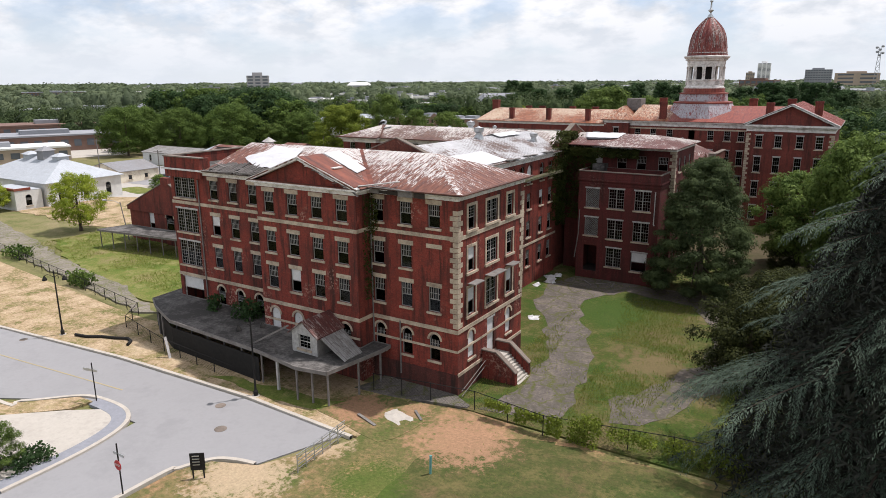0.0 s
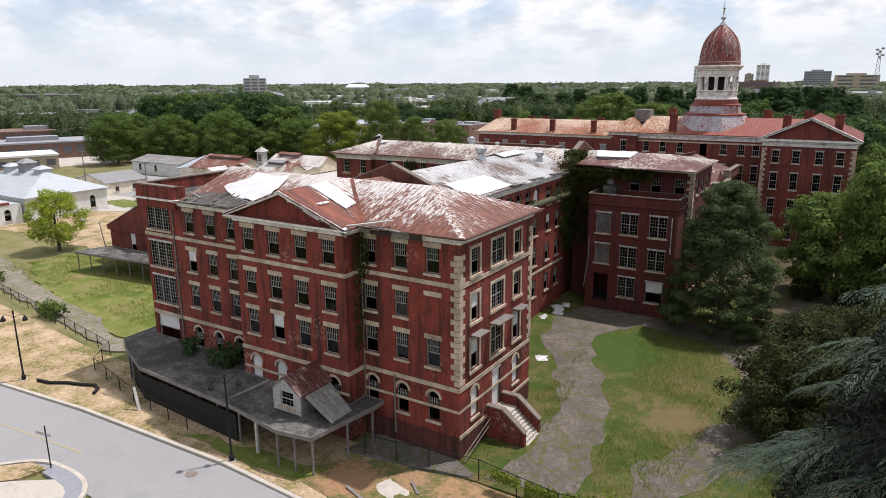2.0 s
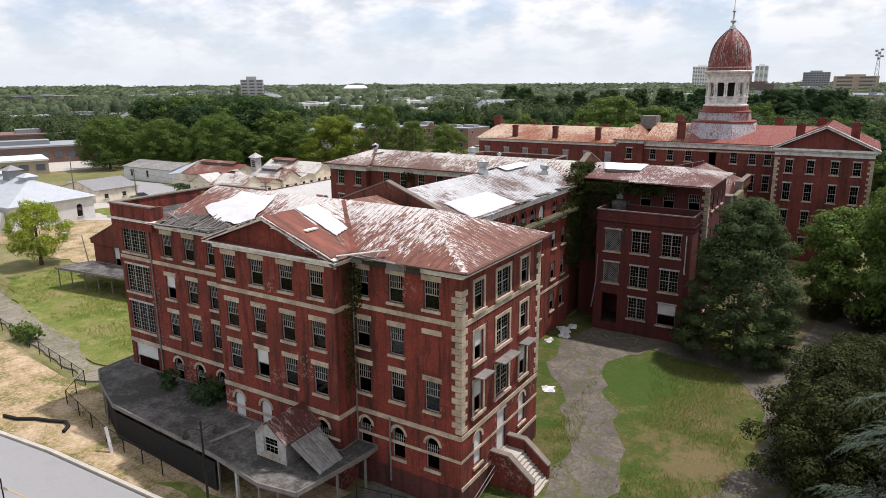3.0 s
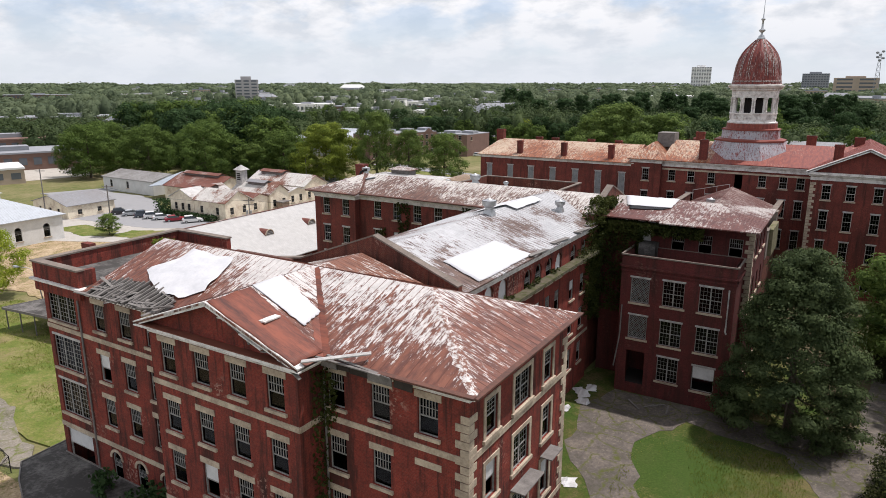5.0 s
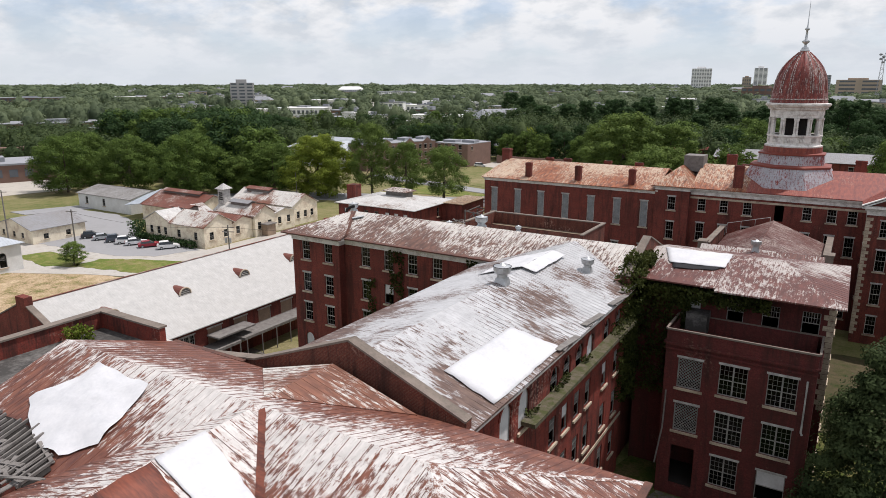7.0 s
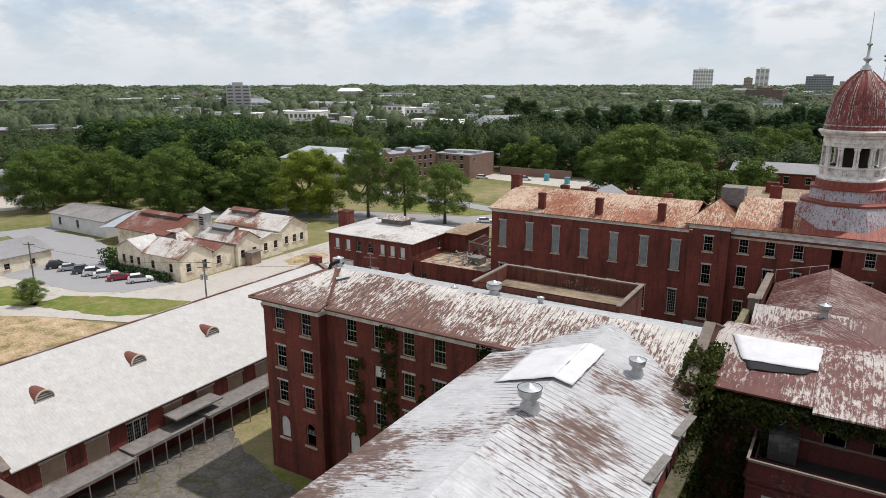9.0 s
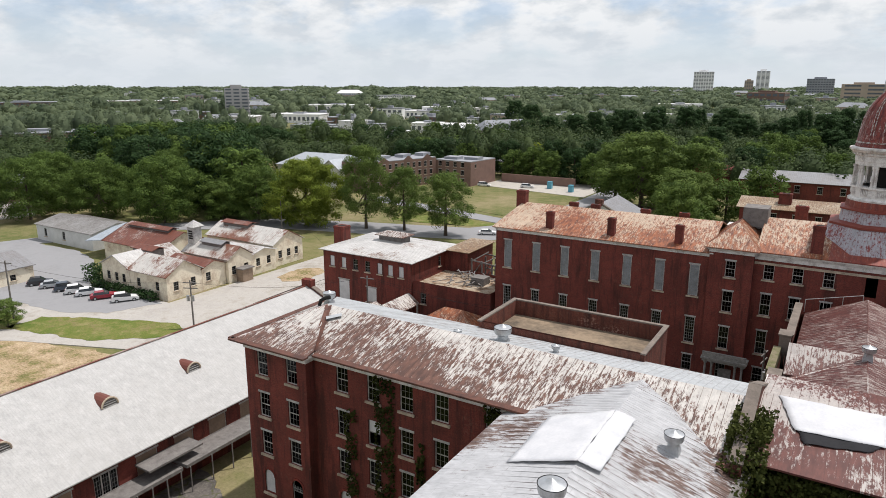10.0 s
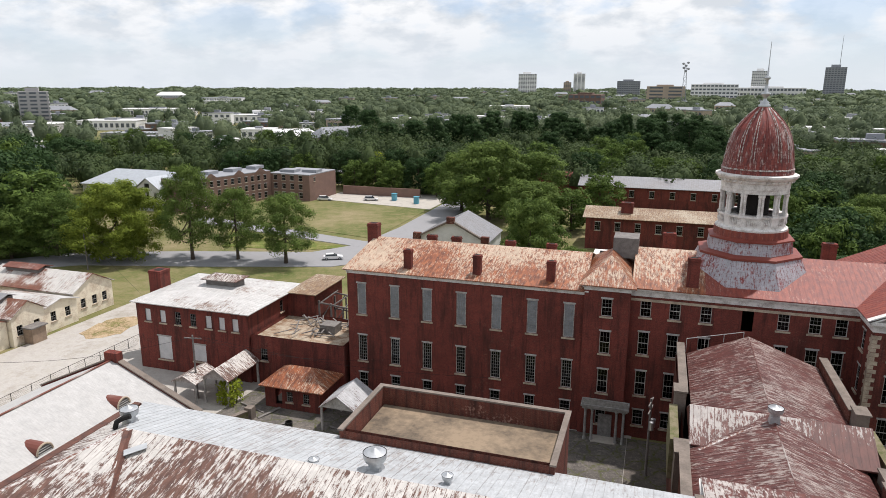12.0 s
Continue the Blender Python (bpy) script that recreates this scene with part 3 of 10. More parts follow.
def roof(parent, faces, mat, name="roof", label="", seam=0.55, thick=0.12, rib=0.014):
    """Sheet-metal slopes, each an outline whose first edge is the eave, with standing seams down the fall."""
    mb, ribs = MB(), MB()
    for q, pts in enumerate(faces):
        P, e, s, nrm = slope_frame(pts)
        o = Vector((q * 13.75, 0, 0))
        uv = [((p - P[0]).dot(e) + o.x, (p - P[0]).dot(s) + o.y) for p in P]
        area = sum((P[k] - P[0]).cross(P[k + 1] - P[0]).dot(nrm) for k in range(1, len(P) - 1))
        if area < 0:
            P, uv = P[::-1], uv[::-1]
        mb.face(P, uv)
        low = [p - Vector((0, 0, thick)) for p in P]
        mb.face(low[::-1], uv[::-1])
        for k in range(len(P)):
            j = (k + 1) % len(P)
            mb.face([low[k], low[j], P[j], P[k]], [uv[k], uv[j], uv[j], uv[k]])
        if seam:
            flat = [(a - o.x, b - o.y) for a, b in uv]
            u0, u1 = min(a for a, b in flat), max(a for a, b in flat)
            base = Vector(pts[0])
            u = math.floor(u0 / seam) * seam + seam * 0.5
            while u < u1:
                c = clip_line(flat, u)
                if c and c[1] - c[0] > 0.4:
                    a = base + e * u + s * (c[0] + 0.02) + nrm * rib * 0.4
                    b = base + e * u + s * (c[1] - 0.02) + nrm * rib * 0.4
                    sd, up = e * 0.012, nrm * rib * 0.5
                    ribs.hexa([a - sd - up, a + sd - up, b + sd - up, b - sd - up, a - sd + up, a + sd + up, b + sd + up, b - sd + up], (u + o.x, c[0] + o.y))
                u += seam
    ob = part(name, mb, mat, parent, label)
    if seam and ribs.f:
        tagged(part("standing_seam", ribs, mat, ob), kind="stuff")
    return ob


# ----- windows: each kind and size is made once -----
WIN = {}


def bars(mb, x0, x1, z0, z1, nx, nz, y, r=0.014):
    for k in range(1, nx):
        x = x0 + (x1 - x0) * k / nx
        mb.box(x - r, y - r, z0, x + r, y + r, z1)
    for k in range(1, nz):
        z = z0 + (z1 - z0) * k / nz
        mb.box(x0, y - r * 0.8, z - r, x1, y + r * 0.8, z + r)


def arch_band(mb, w, z, y0, y1, r0, r1, n=10):
    """A half ring, in one connected piece."""
    i = len(mb.v)
    for k in range(n + 1):
        a = math.pi * k / n
        for r, y in ((r0, y0), (r1, y0), (r1, y1), (r0, y1)):
            mb.v.append((math.cos(a) * r, y, z + math.sin(a) * r))
    for k in range(n):
        p, q = i + 4 * k, i + 4 * k + 4
        for s in range(4):
            t = (s + 1) % 4
            mb.f.append((p + s, p + t, q + t, q + s))
            mb.uv.append(None)
    for e in (i, i + 4 * n):
        mb.f.append((e, e + 1, e + 2, e + 3))
        mb.uv.append(None)


def ring_frame(mb, x0, x1, z0, z1, t, y0, y1):
    """A four-sided frame in one connected piece."""
    i = len(mb.v)
    for a, y in ((0, y0), (t, y0), (t, y1), (0, y1)):
        mb.v += [(x0 + a, y, z0 + a), (x1 - a, y, z0 + a), (x1 - a, y, z1 - a), (x0 + a, y, z1 - a)]
    for r in range(4):
        for k in range(4):
            j = (k + 1) % 4
            q = (r + 1) % 4
            mb.f.append((i + r * 4 + k, i + r * 4 + j, i + q * 4 + j, i + q * 4 + k))
            mb.uv.append(None)


def window_pieces(style, w, h, deco):
    key = (style, round(w, 2), round(h, 2), deco)
    if key in WIN:
        return WIN[key]
    fr, br, pn, out = MB(), MB(), MB(), []
    t, y = (0.11 if style.startswith("tall") else 0.085 if deco == "thin" else 0.065), 0.16
    hw = w / 2
    top = h - hw if style.startswith("arch") else h
    if style.startswith("arch"):
        fr.box(-hw, y - 0.05, 0, -hw + t, y + 0.06, top)
        fr.box(hw - t, y - 0.05, 0, hw, y + 0.06, top)
        arch_band(fr, w, top, y - 0.05, y + 0.06, hw - t, hw)
    else:
        ring_frame(fr, -hw, hw, 0, h, t, y - 0.05, y + 0.06)
    mid = h * 0.5
    if style in ("bar", "sash", "trim", "arch"):
        fr.box(-hw + t, y - 0.03, mid - 0.04, hw - t, y + 0.05, mid + 0.04)
    if style in ("bar", "arch"):
        bars(br, -hw + t, hw - t, mid, top - 0.02, 6, 2, y - 0.03, 0.02)
    elif style == "sash":
        bars(br, -hw + t, hw - t, mid, h - t, 3, 2, y, 0.010)
        bars(br, -hw + t, hw - t, t, mid, 3, 2, y, 0.010)
    elif style == "trim":
        bars(br, -hw + t, hw - t, mid, h - t, 4, 4, y)
    elif style == "tall":
        bars(br, -hw + t, hw - t, t, h - t, 4, 12, y - 0.02, 0.014)
    elif style == "tall_low":
        bars(br, -hw + t, hw - t, t, h - t, 4, 8, y - 0.02, 0.016)
    elif style == "pair":
        fr.box(-0.06, y - 0.05, t, 0.06, y + 0.06, h - t)
        for s in (-1, 1):
            a, b = sorted((s * 0.06, s * (hw - t)))
            bars(br, a, b, t, h - t, 3, 6, y, 0.011)
        fr.box(-hw + t, y - 0.03, mid - 0.04, hw - t, y + 0.05, mid + 0.04)
    elif style == "big":
        for k in (-1, 1):
            fr.box(k * hw / 3 - 0.06, y - 0.05, t, k * hw / 3 + 0.06, y + 0.06, h - t)
        bars(br, -hw + t, hw - t, t, h - t, 9, 7, y, 0.016)
    elif style == "lattice":
        step = 0.26
        k = -h
        while k < w:
            for sgn in (1, -1):
                x0, x1 = max(k, 0), min(k + h, w)
                if x1 > x0:
                    za, zb = x0 - k, x1 - k
                    if sgn > 0:
                        a, b = (x0 - hw, y, za), (x1 - hw, y, zb)
                    else:
                        a, b = (hw - x0, y, za), (hw - x1, y, zb)
                    br.beam(a, b, 0.045, 0.045)
            k += step
    if style in ("board", "arch_board", "ply"):
        pn.box(-hw + t, y - 0.02, t, hw - t, y + 0.02, top)
        if style == "arch_board":
            arch_band(pn, w, top, y - 0.02, y + 0.02, 0.05, hw - t)
    elif style == "half_board":
        pn.box(-hw + t, y - 0.02, mid, hw - t, y + 0.02, h - t)
        fr.box(-hw + t, y - 0.03, mid - 0.04, hw - t, y + 0.05, mid + 0.04)
    elif style not in ("lattice", "void"):
        if style == "bar":
            pn.box(-hw + t, y, t, hw - t, y + 0.01, h - t)
        else:
            pn.box(-hw + t, y, t, hw - t, y + 0.01, top)
    out.append(("frame", fr.mesh("window", M_FRAME if deco == "thin" else M_SASH), ""))
    if br.f:
        out.append(("grille", br.mesh("grille", M_SASH), "thin whitish window bars"))
    if pn.f:
        glass = style not in ("board", "arch_board", "half_board", "ply")
        out.append(("pane" if glass else "board", pn.mesh("pane" if glass else "board", (M_PALE_PANE if style == "tall" else M_GLASS) if glass else (M_PLY if style == "ply" else M_BOARD)), ""))
    if deco in ("lintel", "both"):
        if style.startswith("arch"):
            a = MB()
            arch_band(a, w, top, -0.05, 0.05, hw + 0.01, hw + 0.22)
            out.append(("lintel", a.mesh("lintel", M_STONE if deco == "both" else M_BRICK), "cream stone arch"))
        else:
            out.append(("lintel", MB().box(-hw - 0.2, -0.035, h + 0.01, hw + 0.2, 0.06, h + 0.40).mesh("lintel", M_STONE), "cream stone lintel"))
    if deco in ("sill", "lintel", "both", "thin", "dull"):
        out.append(("sill", MB().box(-hw - 0.16, -0.14, -0.2, hw + 0.16, 0.08, -0.01).mesh("sill", M_STONE), "cream stone sill"))
    if deco in ("thin", "dull"):
        out.append(("lintel", MB().box(-hw - 0.1, -0.03, h + 0.01, hw + 0.1, 0.06, h + 0.2).mesh("lintel", M_WHITE), ""))
    if deco == "surround":
        a = MB()
        a.box(-hw - 0.24, -0.06, 0.0, -hw - 0.005, 0.06, h)
        a.box(hw + 0.005, -0.06, 0.0, hw + 0.24, 0.06, h)
        a.box(-hw - 0.24, -0.06, h + 0.003, hw + 0.24, 0.06, h + 0.26)
        out.append(("surround", a.mesh("surround", M_STONE), "cream moulded surround"))
        out.append(("sill", MB().box(-hw - 0.32, -0.16, -0.22, hw + 0.32, 0.08, -0.004).mesh("sill", M_STONE), "cream stone sill"))
    WIN[key] = out
    return out


def put_window(parent, m, style, w, h, deco):
    pieces = window_pieces(style, w, h, deco)
    win = part("window", pieces[0][1], None, parent, m=m)
    for name, me, label in pieces[1:]:
        part(name, me, None, win, label, local=True)
    return win


def wall(mb, a, b, z0, z1, holes=(), depth=0.32):
    """One side of a building from a to b, its outside on the right hand, with openings cut through.
    holes: (along, width, foot, height, style, deco)."""
    ax, ay = a
    L = math.hypot(b[0] - ax, b[1] - ay)
    dx, dy = (b[0] - ax) / L, (b[1] - ay) / L
    nx, ny = dy, -dx

    def P(u, v, q=0.0):
        return (ax + dx * u - nx * q, ay + dy * u - ny * q, v)
    rects = [(u - w / 2, u + w / 2, f, f + h, st) for u, w, f, h, st, de in holes]
    us = sorted({0.0, L, *[r[0] for r in rects], *[r[1] for r in rects]})
    for u0, u1 in zip(us, us[1:]):
        if u1 - u0 < 1e-6:
            continue
        um = (u0 + u1) / 2
        cuts = sorted((r[2], r[3]) for r in rects if r[0] < um < r[1])
        z = z0
        for c0, c1 in cuts + [(z1, z1)]:
            if c0 > z:
                mb.face([P(u0, z), P(u1, z), P(u1, c0), P(u0, c0)])
                mb.face([P(u1, z, depth), P(u0, z, depth), P(u0, c0, depth), P(u1, c0, depth)])
            z = max(z, c1)
    for u0, u1, f, t, st in rects:
        mb.face([P(u0, f), P(u0, f, depth), P(u0, t, depth), P(u0, t)])
        mb.face([P(u1, f, depth), P(u1, f), P(u1, t), P(u1, t, depth)])
        mb.face([P(u0, f, depth), P(u0, f), P(u1, f), P(u1, f, depth)])
        mb.face([P(u0, t), P(u0, t, depth), P(u1, t, depth), P(u1, t)])
        if st.startswith("arch"):
            r, c, n = (u1 - u0) / 2, (u0 + u1) / 2, 8
            zc = t - r
            for k in range(n):
                p, q = math.pi * k / n, math.pi * (k + 1) / n
                A, B = (c + math.cos(p) * r, zc + math.sin(p) * r), (c + math.cos(q) * r, zc + math.sin(q) * r)
                for off in (0.004, depth - 0.004):
                    mb.face([P(*A, off), P(A[0], t, off), P(B[0], t, off), P(*B, off)])
                mb.face([P(*A, 0.004), P(*B, 0.004), P(*B, depth), P(*A, depth)])


def building(name, foot, z0, z1, sides, mat, label, floors=(), category="building", wall_label="", group=""):
    """Walls over a plan outline (anticlockwise), windows set in them, floors inside. sides: edge number -> holes."""
    cx, cy = sum(p[0] for p in foot) / len(foot), sum(p[1] for p in foot) / len(foot)
    b = thing(name, (cx, cy, z0), label, category, group)
    for k in range(len(foot)):
        p, q = foot[k], foot[(k + 1) % len(foot)]
        mb = MB()
        holes = sides.get(k, [])
        wall(mb, p, q, z0, z1, holes)
        part("wall", mb, mat, b, wall_label)
        L = math.hypot(q[0] - p[0], q[1] - p[1])
        dx, dy = (q[0] - p[0]) / L, (q[1] - p[1]) / L
        ang = math.degrees(math.atan2(dy, dx))
        for u, w, f, h, st, de in holes:
            if st != "void":
                put_window(b, pose(p[0] + dx * u, p[1] + dy * u, f, 0, 0, ang), st, w, h, de)
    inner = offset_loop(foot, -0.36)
    # floors keep sky out of the windows; room shade is in their colour
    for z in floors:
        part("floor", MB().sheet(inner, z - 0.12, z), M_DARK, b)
    return b


def belt(parent, foot, z, h=0.3, out=0.06, mat=None, edges=None, name="belt_course"):
    for k in range(len(foot)):
        if edges is None or k in edges:
            p, q = Vector(foot[k]), Vector(foot[(k + 1) % len(foot)])
            d = (q - p).normalized()
            n = Vector((d.y, -d.x))
            mb = MB()
            a, b2 = p, q
            mb.hexa([(*(a + n * out), z), (*(b2 + n * out), z), (*(b2 - n * 0.05), z), (*(a - n * 0.05), z), (*(a + n * out), z + h), (*(b2 + n * out), z + h), (*(b2 - n * 0.05), z + h), (*(a - n * 0.05), z + h)])
            part(name, mb, mat or M_STONE, parent)


def cornice(parent, foot, z, h=1.0, out=0.6, mat=None, name="cornice"):
    prof = [(0.02, z), (0.08, z), (0.08, z + h * 0.45), (out * 0.45, z + h * 0.5), (out * 0.5, z + h * 0.68), (out, z + h * 0.74), (out, z + h), (0.0, z + h + 0.01), (-0.3, z + h + 0.01)]
    return part(name, sweep(foot, prof), mat or M_CORNICE, parent, "peeling white wooden cornice")


def quoins(parent, x, y, sx, sy, z0, z1, mat=None):
    """Alternating corner stones, one mesh each; (sx, sy) point out of the corner."""
    z, k = z0, 0
    while z + 0.42 < z1:
        a, b = (0.75, 0.45) if k % 2 else (0.45, 0.75)
        mb = MB()
        o = 0.05
        x0, x1 = sorted((x + sx * o, x - sx * a))
        y0, y1 = sorted((y + sy * o, y - sy * 0.12))
        mb.box(x0, y0, z, x1, y1, z + 0.40)
        x0, x1 = sorted((x + sx * o, x - sx * 0.12))
        y0, y1 = sorted((y - sy * 0.121, y - sy * b))
        mb.box(x0, y0, z, x1, y1, z + 0.40)
        part("quoin", mb, mat or M_STONE, parent)
        z += 0.45
        k += 1


def chimney(parent, x, y, z0, z1, w=0.9, d=0.9, mat=None):
    mb = MB()
    mb.box(x - w / 2, y - d / 2, z0, x + w / 2, y + d / 2, z1 - 0.35)
    mb.box(x - w / 2 - 0.08, y - d / 2 - 0.08, z1 - 0.35, x + w / 2 + 0.08, y + d / 2 + 0.08, z1 - 0.2)
    mb.box(x - w / 2 - 0.02, y - d / 2 - 0.02, z1 - 0.2, x + w / 2 + 0.02, y + d / 2 + 0.02, z1)
    c = part("chimney", mb, mat or M_BRICK_DARK, parent, "red brick chimney stack")
    part("flue", MB().box(x - w * 0.28, y - d * 0.28, z1 - 0.05, x + w * 0.28, y + d * 0.28, z1 + 0.03), M_DARK, c)
    return c


def roof_vent(x, y, z, s=1.0):
    v = thing("roof_vent", (x, y, z), "round galvanised ventilator on the metal roof", "roof vent", "ventilators on the roofs")
    z += 0.06
    c, w, t = (x, y, z), 0.62 * s, 0.36 * s
    part("base", MB().hexa([(x - w, y - w, z - 0.9), (x + w, y - w, z - 0.9), (x + w, y + w, z - 0.9), (x - w, y + w, z - 0.9),
                            (x - t, y - t, z + 0.42 * s), (x + t, y - t, z + 0.42 * s), (x + t, y + t, z + 0.42 * s), (x - t, y + t, z + 0.42 * s)]), M_GALV, v)
    part("neck", MB().lathe(c, [(0.40 * s, 0.42 * s), (0.38 * s, 0.85 * s)], 20), M_GALV, v)
    part("hood", MB().lathe(c, [(0.38 * s, 0.66 * s), (0.60 * s, 0.80 * s), (0.65 * s, 0.96 * s), (0.66 * s, 1.28 * s)], 24), M_GALV, v)
    part("rim", MB().lathe(c, [(0.665 * s, 1.25 * s), (0.68 * s, 1.255 * s), (0.68 * s, 1.285 * s), (0.655 * s, 1.285 * s), (0.64 * s, 1.26 * s)], 24), M_BLACK, v, "dark rolled rim")
    part("cap", MB().lathe(c, [(0.64 * s, 1.27 * s), (0.3 * s, 1.36 * s), (0.0, 1.54 * s)], 24), M_GALV, v, "shallow cone")
    return v


# ---------- the red brick wing that stands foremost ----------
PL, PR = -21.95, -9.75
PC = (PL + PR) / 2
PE = 6.7
FA = [(-37.5, 0.6), (PL, 0.6), (PL, -1.4), (PR, -1.4), (PR, 0.6), (-0.6, 0.6), (-0.6, 13.2), (-37.5, 13.2)]


def rows4(us, w=1.25, top="bar"):
    """The four storeys of one stretch of front."""
    out = []
    for u in us:
        out += [(u, w, 15.25, 2.0, top, "lintel"), (u, w, 11.35, 2.1, top, "lintel"), (u, w, 7.75, 2.25, top, "lintel"), (u, w - 0.1, 3.2, 2.5, "arch", "both")]
    return out


def swap(holes, changes):
    return [(u, w, f, h, *changes.get(k, (st, de))) for k, (u, w, f, h, st, de) in enumerate(holes)]


front_left = rows4([6.9, 9.85, 12.75])
front_left += [(2.25, 3.5, 15.05, 2.5, "big", "dull"), (2.25, 3.5, 11.2, 2.6, "big", "dull"), (2.25, 3.5, 7.4, 2.8, "big", "dull"), (2.25, 3.3, 3.4, 2.6, "half_board", "thin")]
front_left = swap(front_left, {1: ("half_board", "lintel")})
ped_front = swap(rows4([1.6, 4.6, 7.6, 10.55], 1.3), {6: ("half_board", "lintel"), 7: ("arch_board", "both"), 3: ("arch_board", "both")})
front_right = swap(rows4([0.85, 3.85, 6.8], 1.2), {9: ("brickedup", "lintel")})
bricked = [h for h in front_right if h[4] == "brickedup"]
front_right = [h for h in front_right if h[4] != "brickedup"]
right_side = []
for u, w in ((2.35, 1.3), (6.05, 2.1), (9.65, 1.3)):
    for f, h in ((15.0, 2.05), (11.25, 2.2), (7.3, 2.5)):
        right_side.append((u, w, f, h, "trim" if w < 2 else "pair", "surround"))
right_side = swap(right_side, {1: ("half_board", "surround"), 2: ("half_board", "surround"), 8: ("half_board", "surround")})
right_side += [(2.35, 1.15, 3.2, 2.6, "arch_board", "both"), (9.65, 1.15, 3.2, 2.6, "arch_board", "both"), (6.05, 1.4, 2.4, 3.4, "board", "thin")]
A = building("brick_hospital_wing", FA, GZ - 1.0, 17.8, {0: front_left, 2: ped_front, 4: front_right, 5: right_side}, M_BRICK,
             "abandoned four-storey red brick hospital wing with cream quoins", (2.4, 6.6, 10.6, 14.4, 17.2))
part("plinth", MB().box(PR + 0.02, 0.54, GZ - 0.5, -0.54, 0.62, 2.3).box(-0.62, 0.62, GZ - 0.5, -0.54, 4.85, 2.3).box(-0.62, 8.15, GZ - 0.5, -0.54, 13.2, 2.3), M_BRICK_SOOT, A, "blackened brick plinth")
for u, w, f, h, st, de in bricked:
    part("infill", MB().box(PR + u - w / 2, 0.64, f, PR + u + w / 2, 0.9, f + h), M_BRICK_OLD, A, "window bricked up with paler brick")
    part("lintel", MB().box(PR + u - w / 2 - 0.2, 0.565, f + h + 0.01, PR + u + w / 2 + 0.2, 0.65, f + h + 0.38), M_STONE, A)
belt(A, FA, 14.35, 0.34, edges={0, 1, 2, 3, 4, 5})
belt(A, FA, 6.1, 0.36, edges={0, 1, 2, 3, 4, 5})
belt(A, FA, 4.35, 0.22, 0.03, edges={2, 4, 5})
belt(A, FA, 2.15, 0.3, 0.08, edges={5})
cornice(A, FA, 17.72, 0.58, 0.6)
part("apron", MB().box(PL - 0.55, -2.0, 18.31, PR + 0.55, -1.39, 18.35), M_ROOF_DEEP, A, "rusted metal apron above the cornice")
quoins(A, -0.6, 0.6, 1, -1, 6.6, 17.2)
quoins(A, -0.6, 13.2, 1, 1, 6.6, 17.2)
EV, RZ, RY = 18.32, 20.75, 6.9
x0, x1, y0, y1 = -31.2, 0.0, 0.0, 13.8
roof(A, [
    [(x0, y0, EV), (PC - PE, y0, EV), (PC, RY, RZ), (x0, RY, RZ)],
    [(PC + PE, y0, EV), (x1, y0, EV), (-6.7, RY, RZ), (PC, RY, RZ)],
    [(x1, y0, EV), (x1, y1, EV), (-6.7, RY, RZ)],
    [(x1, y1, EV), (x0, y1, EV), (x0, RY, RZ), (-6.7, RY, RZ)],
], M_ROOF_A, label="rust-streaked white painted metal roof")
# near-black pieces paint the eave gap's shade; grey ones are broken boards
er = random.Random(27)
x = -9.3
while x < -3.4:
    w = er.uniform(0.5, 1.5)
    lo_, hi_ = er.uniform(17.74, 17.9), er.uniform(18.12, 18.26)
    part("rotten_board", MB().hexa([(x, -0.05, lo_), (x + w, -0.05, lo_ + er.uniform(-0.05, 0.05)), (x + w, 0.02, lo_), (x, 0.02, lo_), (x, -0.05, hi_), (x + w, -0.05, hi_ + er.uniform(-0.08, 0.0)), (x + w, 0.02, hi_), (x, 0.02, hi_)]), er.choice((M_EAVE_GAP, M_EAVE_GAP, M_GREYWOOD)), A, "piece of the broken eave, grey board and near-black painted gap")
    x += w * er.uniform(0.85, 1.1)
# small saddle that throws water off the gable parapet behind
roof(A, [
    [(-17.1, 13.45, 20.05), (-17.1, 8.4, 20.26), (-11.6, 13.45, 18.5)],
    [(-17.1, 8.4, 20.26), (-17.1, 13.45, 20.05), (-22.6, 13.45, 18.5)],
], M_ROOF_BARN, "saddle", "rusted saddle behind the ridge")
for a, b in (((PC + PE + 0.3, y0 - 0.05), (x1 + 0.05, y0 - 0.05)), ((x1 + 0.05, y0 - 0.05), (x1 + 0.05, y1)), ((x0, y0 - 0.05), (PC - PE - 0.3, y0 - 0.05)), ((x0, y1 + 0.05), (-24.6, y1 + 0.05))):
    part("gutter", MB().beam((*a, EV - 0.02), (*b, EV + 0.03), 0.34, 0.1), M_GUTTER, A, "rusted box gutter")


def flashing(parent, a, b, w, mat, label, name="hip_flashing", teeth=0.8, seed=1, lift=0.025):
    """A band of sheet along a hip, ridge or valley, its long edges ragged, laid over both slopes."""
    r = random.Random(seed)
    a, b = Vector(a), Vector(b)
    d = (b - a).normalized()
    sd = Vector((-d.y, d.x, 0)).normalized()
    n = max(4, int((b - a).length / 0.28))
    mb = MB()
    drop = 0.30 if "valley" not in name else -0.30
    for k in range(n + 1):
        p = a.lerp(b, k / n) + Vector((0, 0, lift))
        l, q = w * (1 - teeth * r.random()), w * (1 - teeth * r.random())
        mb.v += [tuple(p + sd * l - Vector((0, 0, l * drop))), tuple(p), tuple(p - sd * q - Vector((0, 0, q * drop)))]
    for k in range(n):
        for j in (0, 1):
            mb.f.append((3 * k + j, 3 * k + 3 + j, 3 * k + 4 + j, 3 * k + 1 + j))
            mb.uv.append(None)
    return part(name, mb, mat, parent, label)


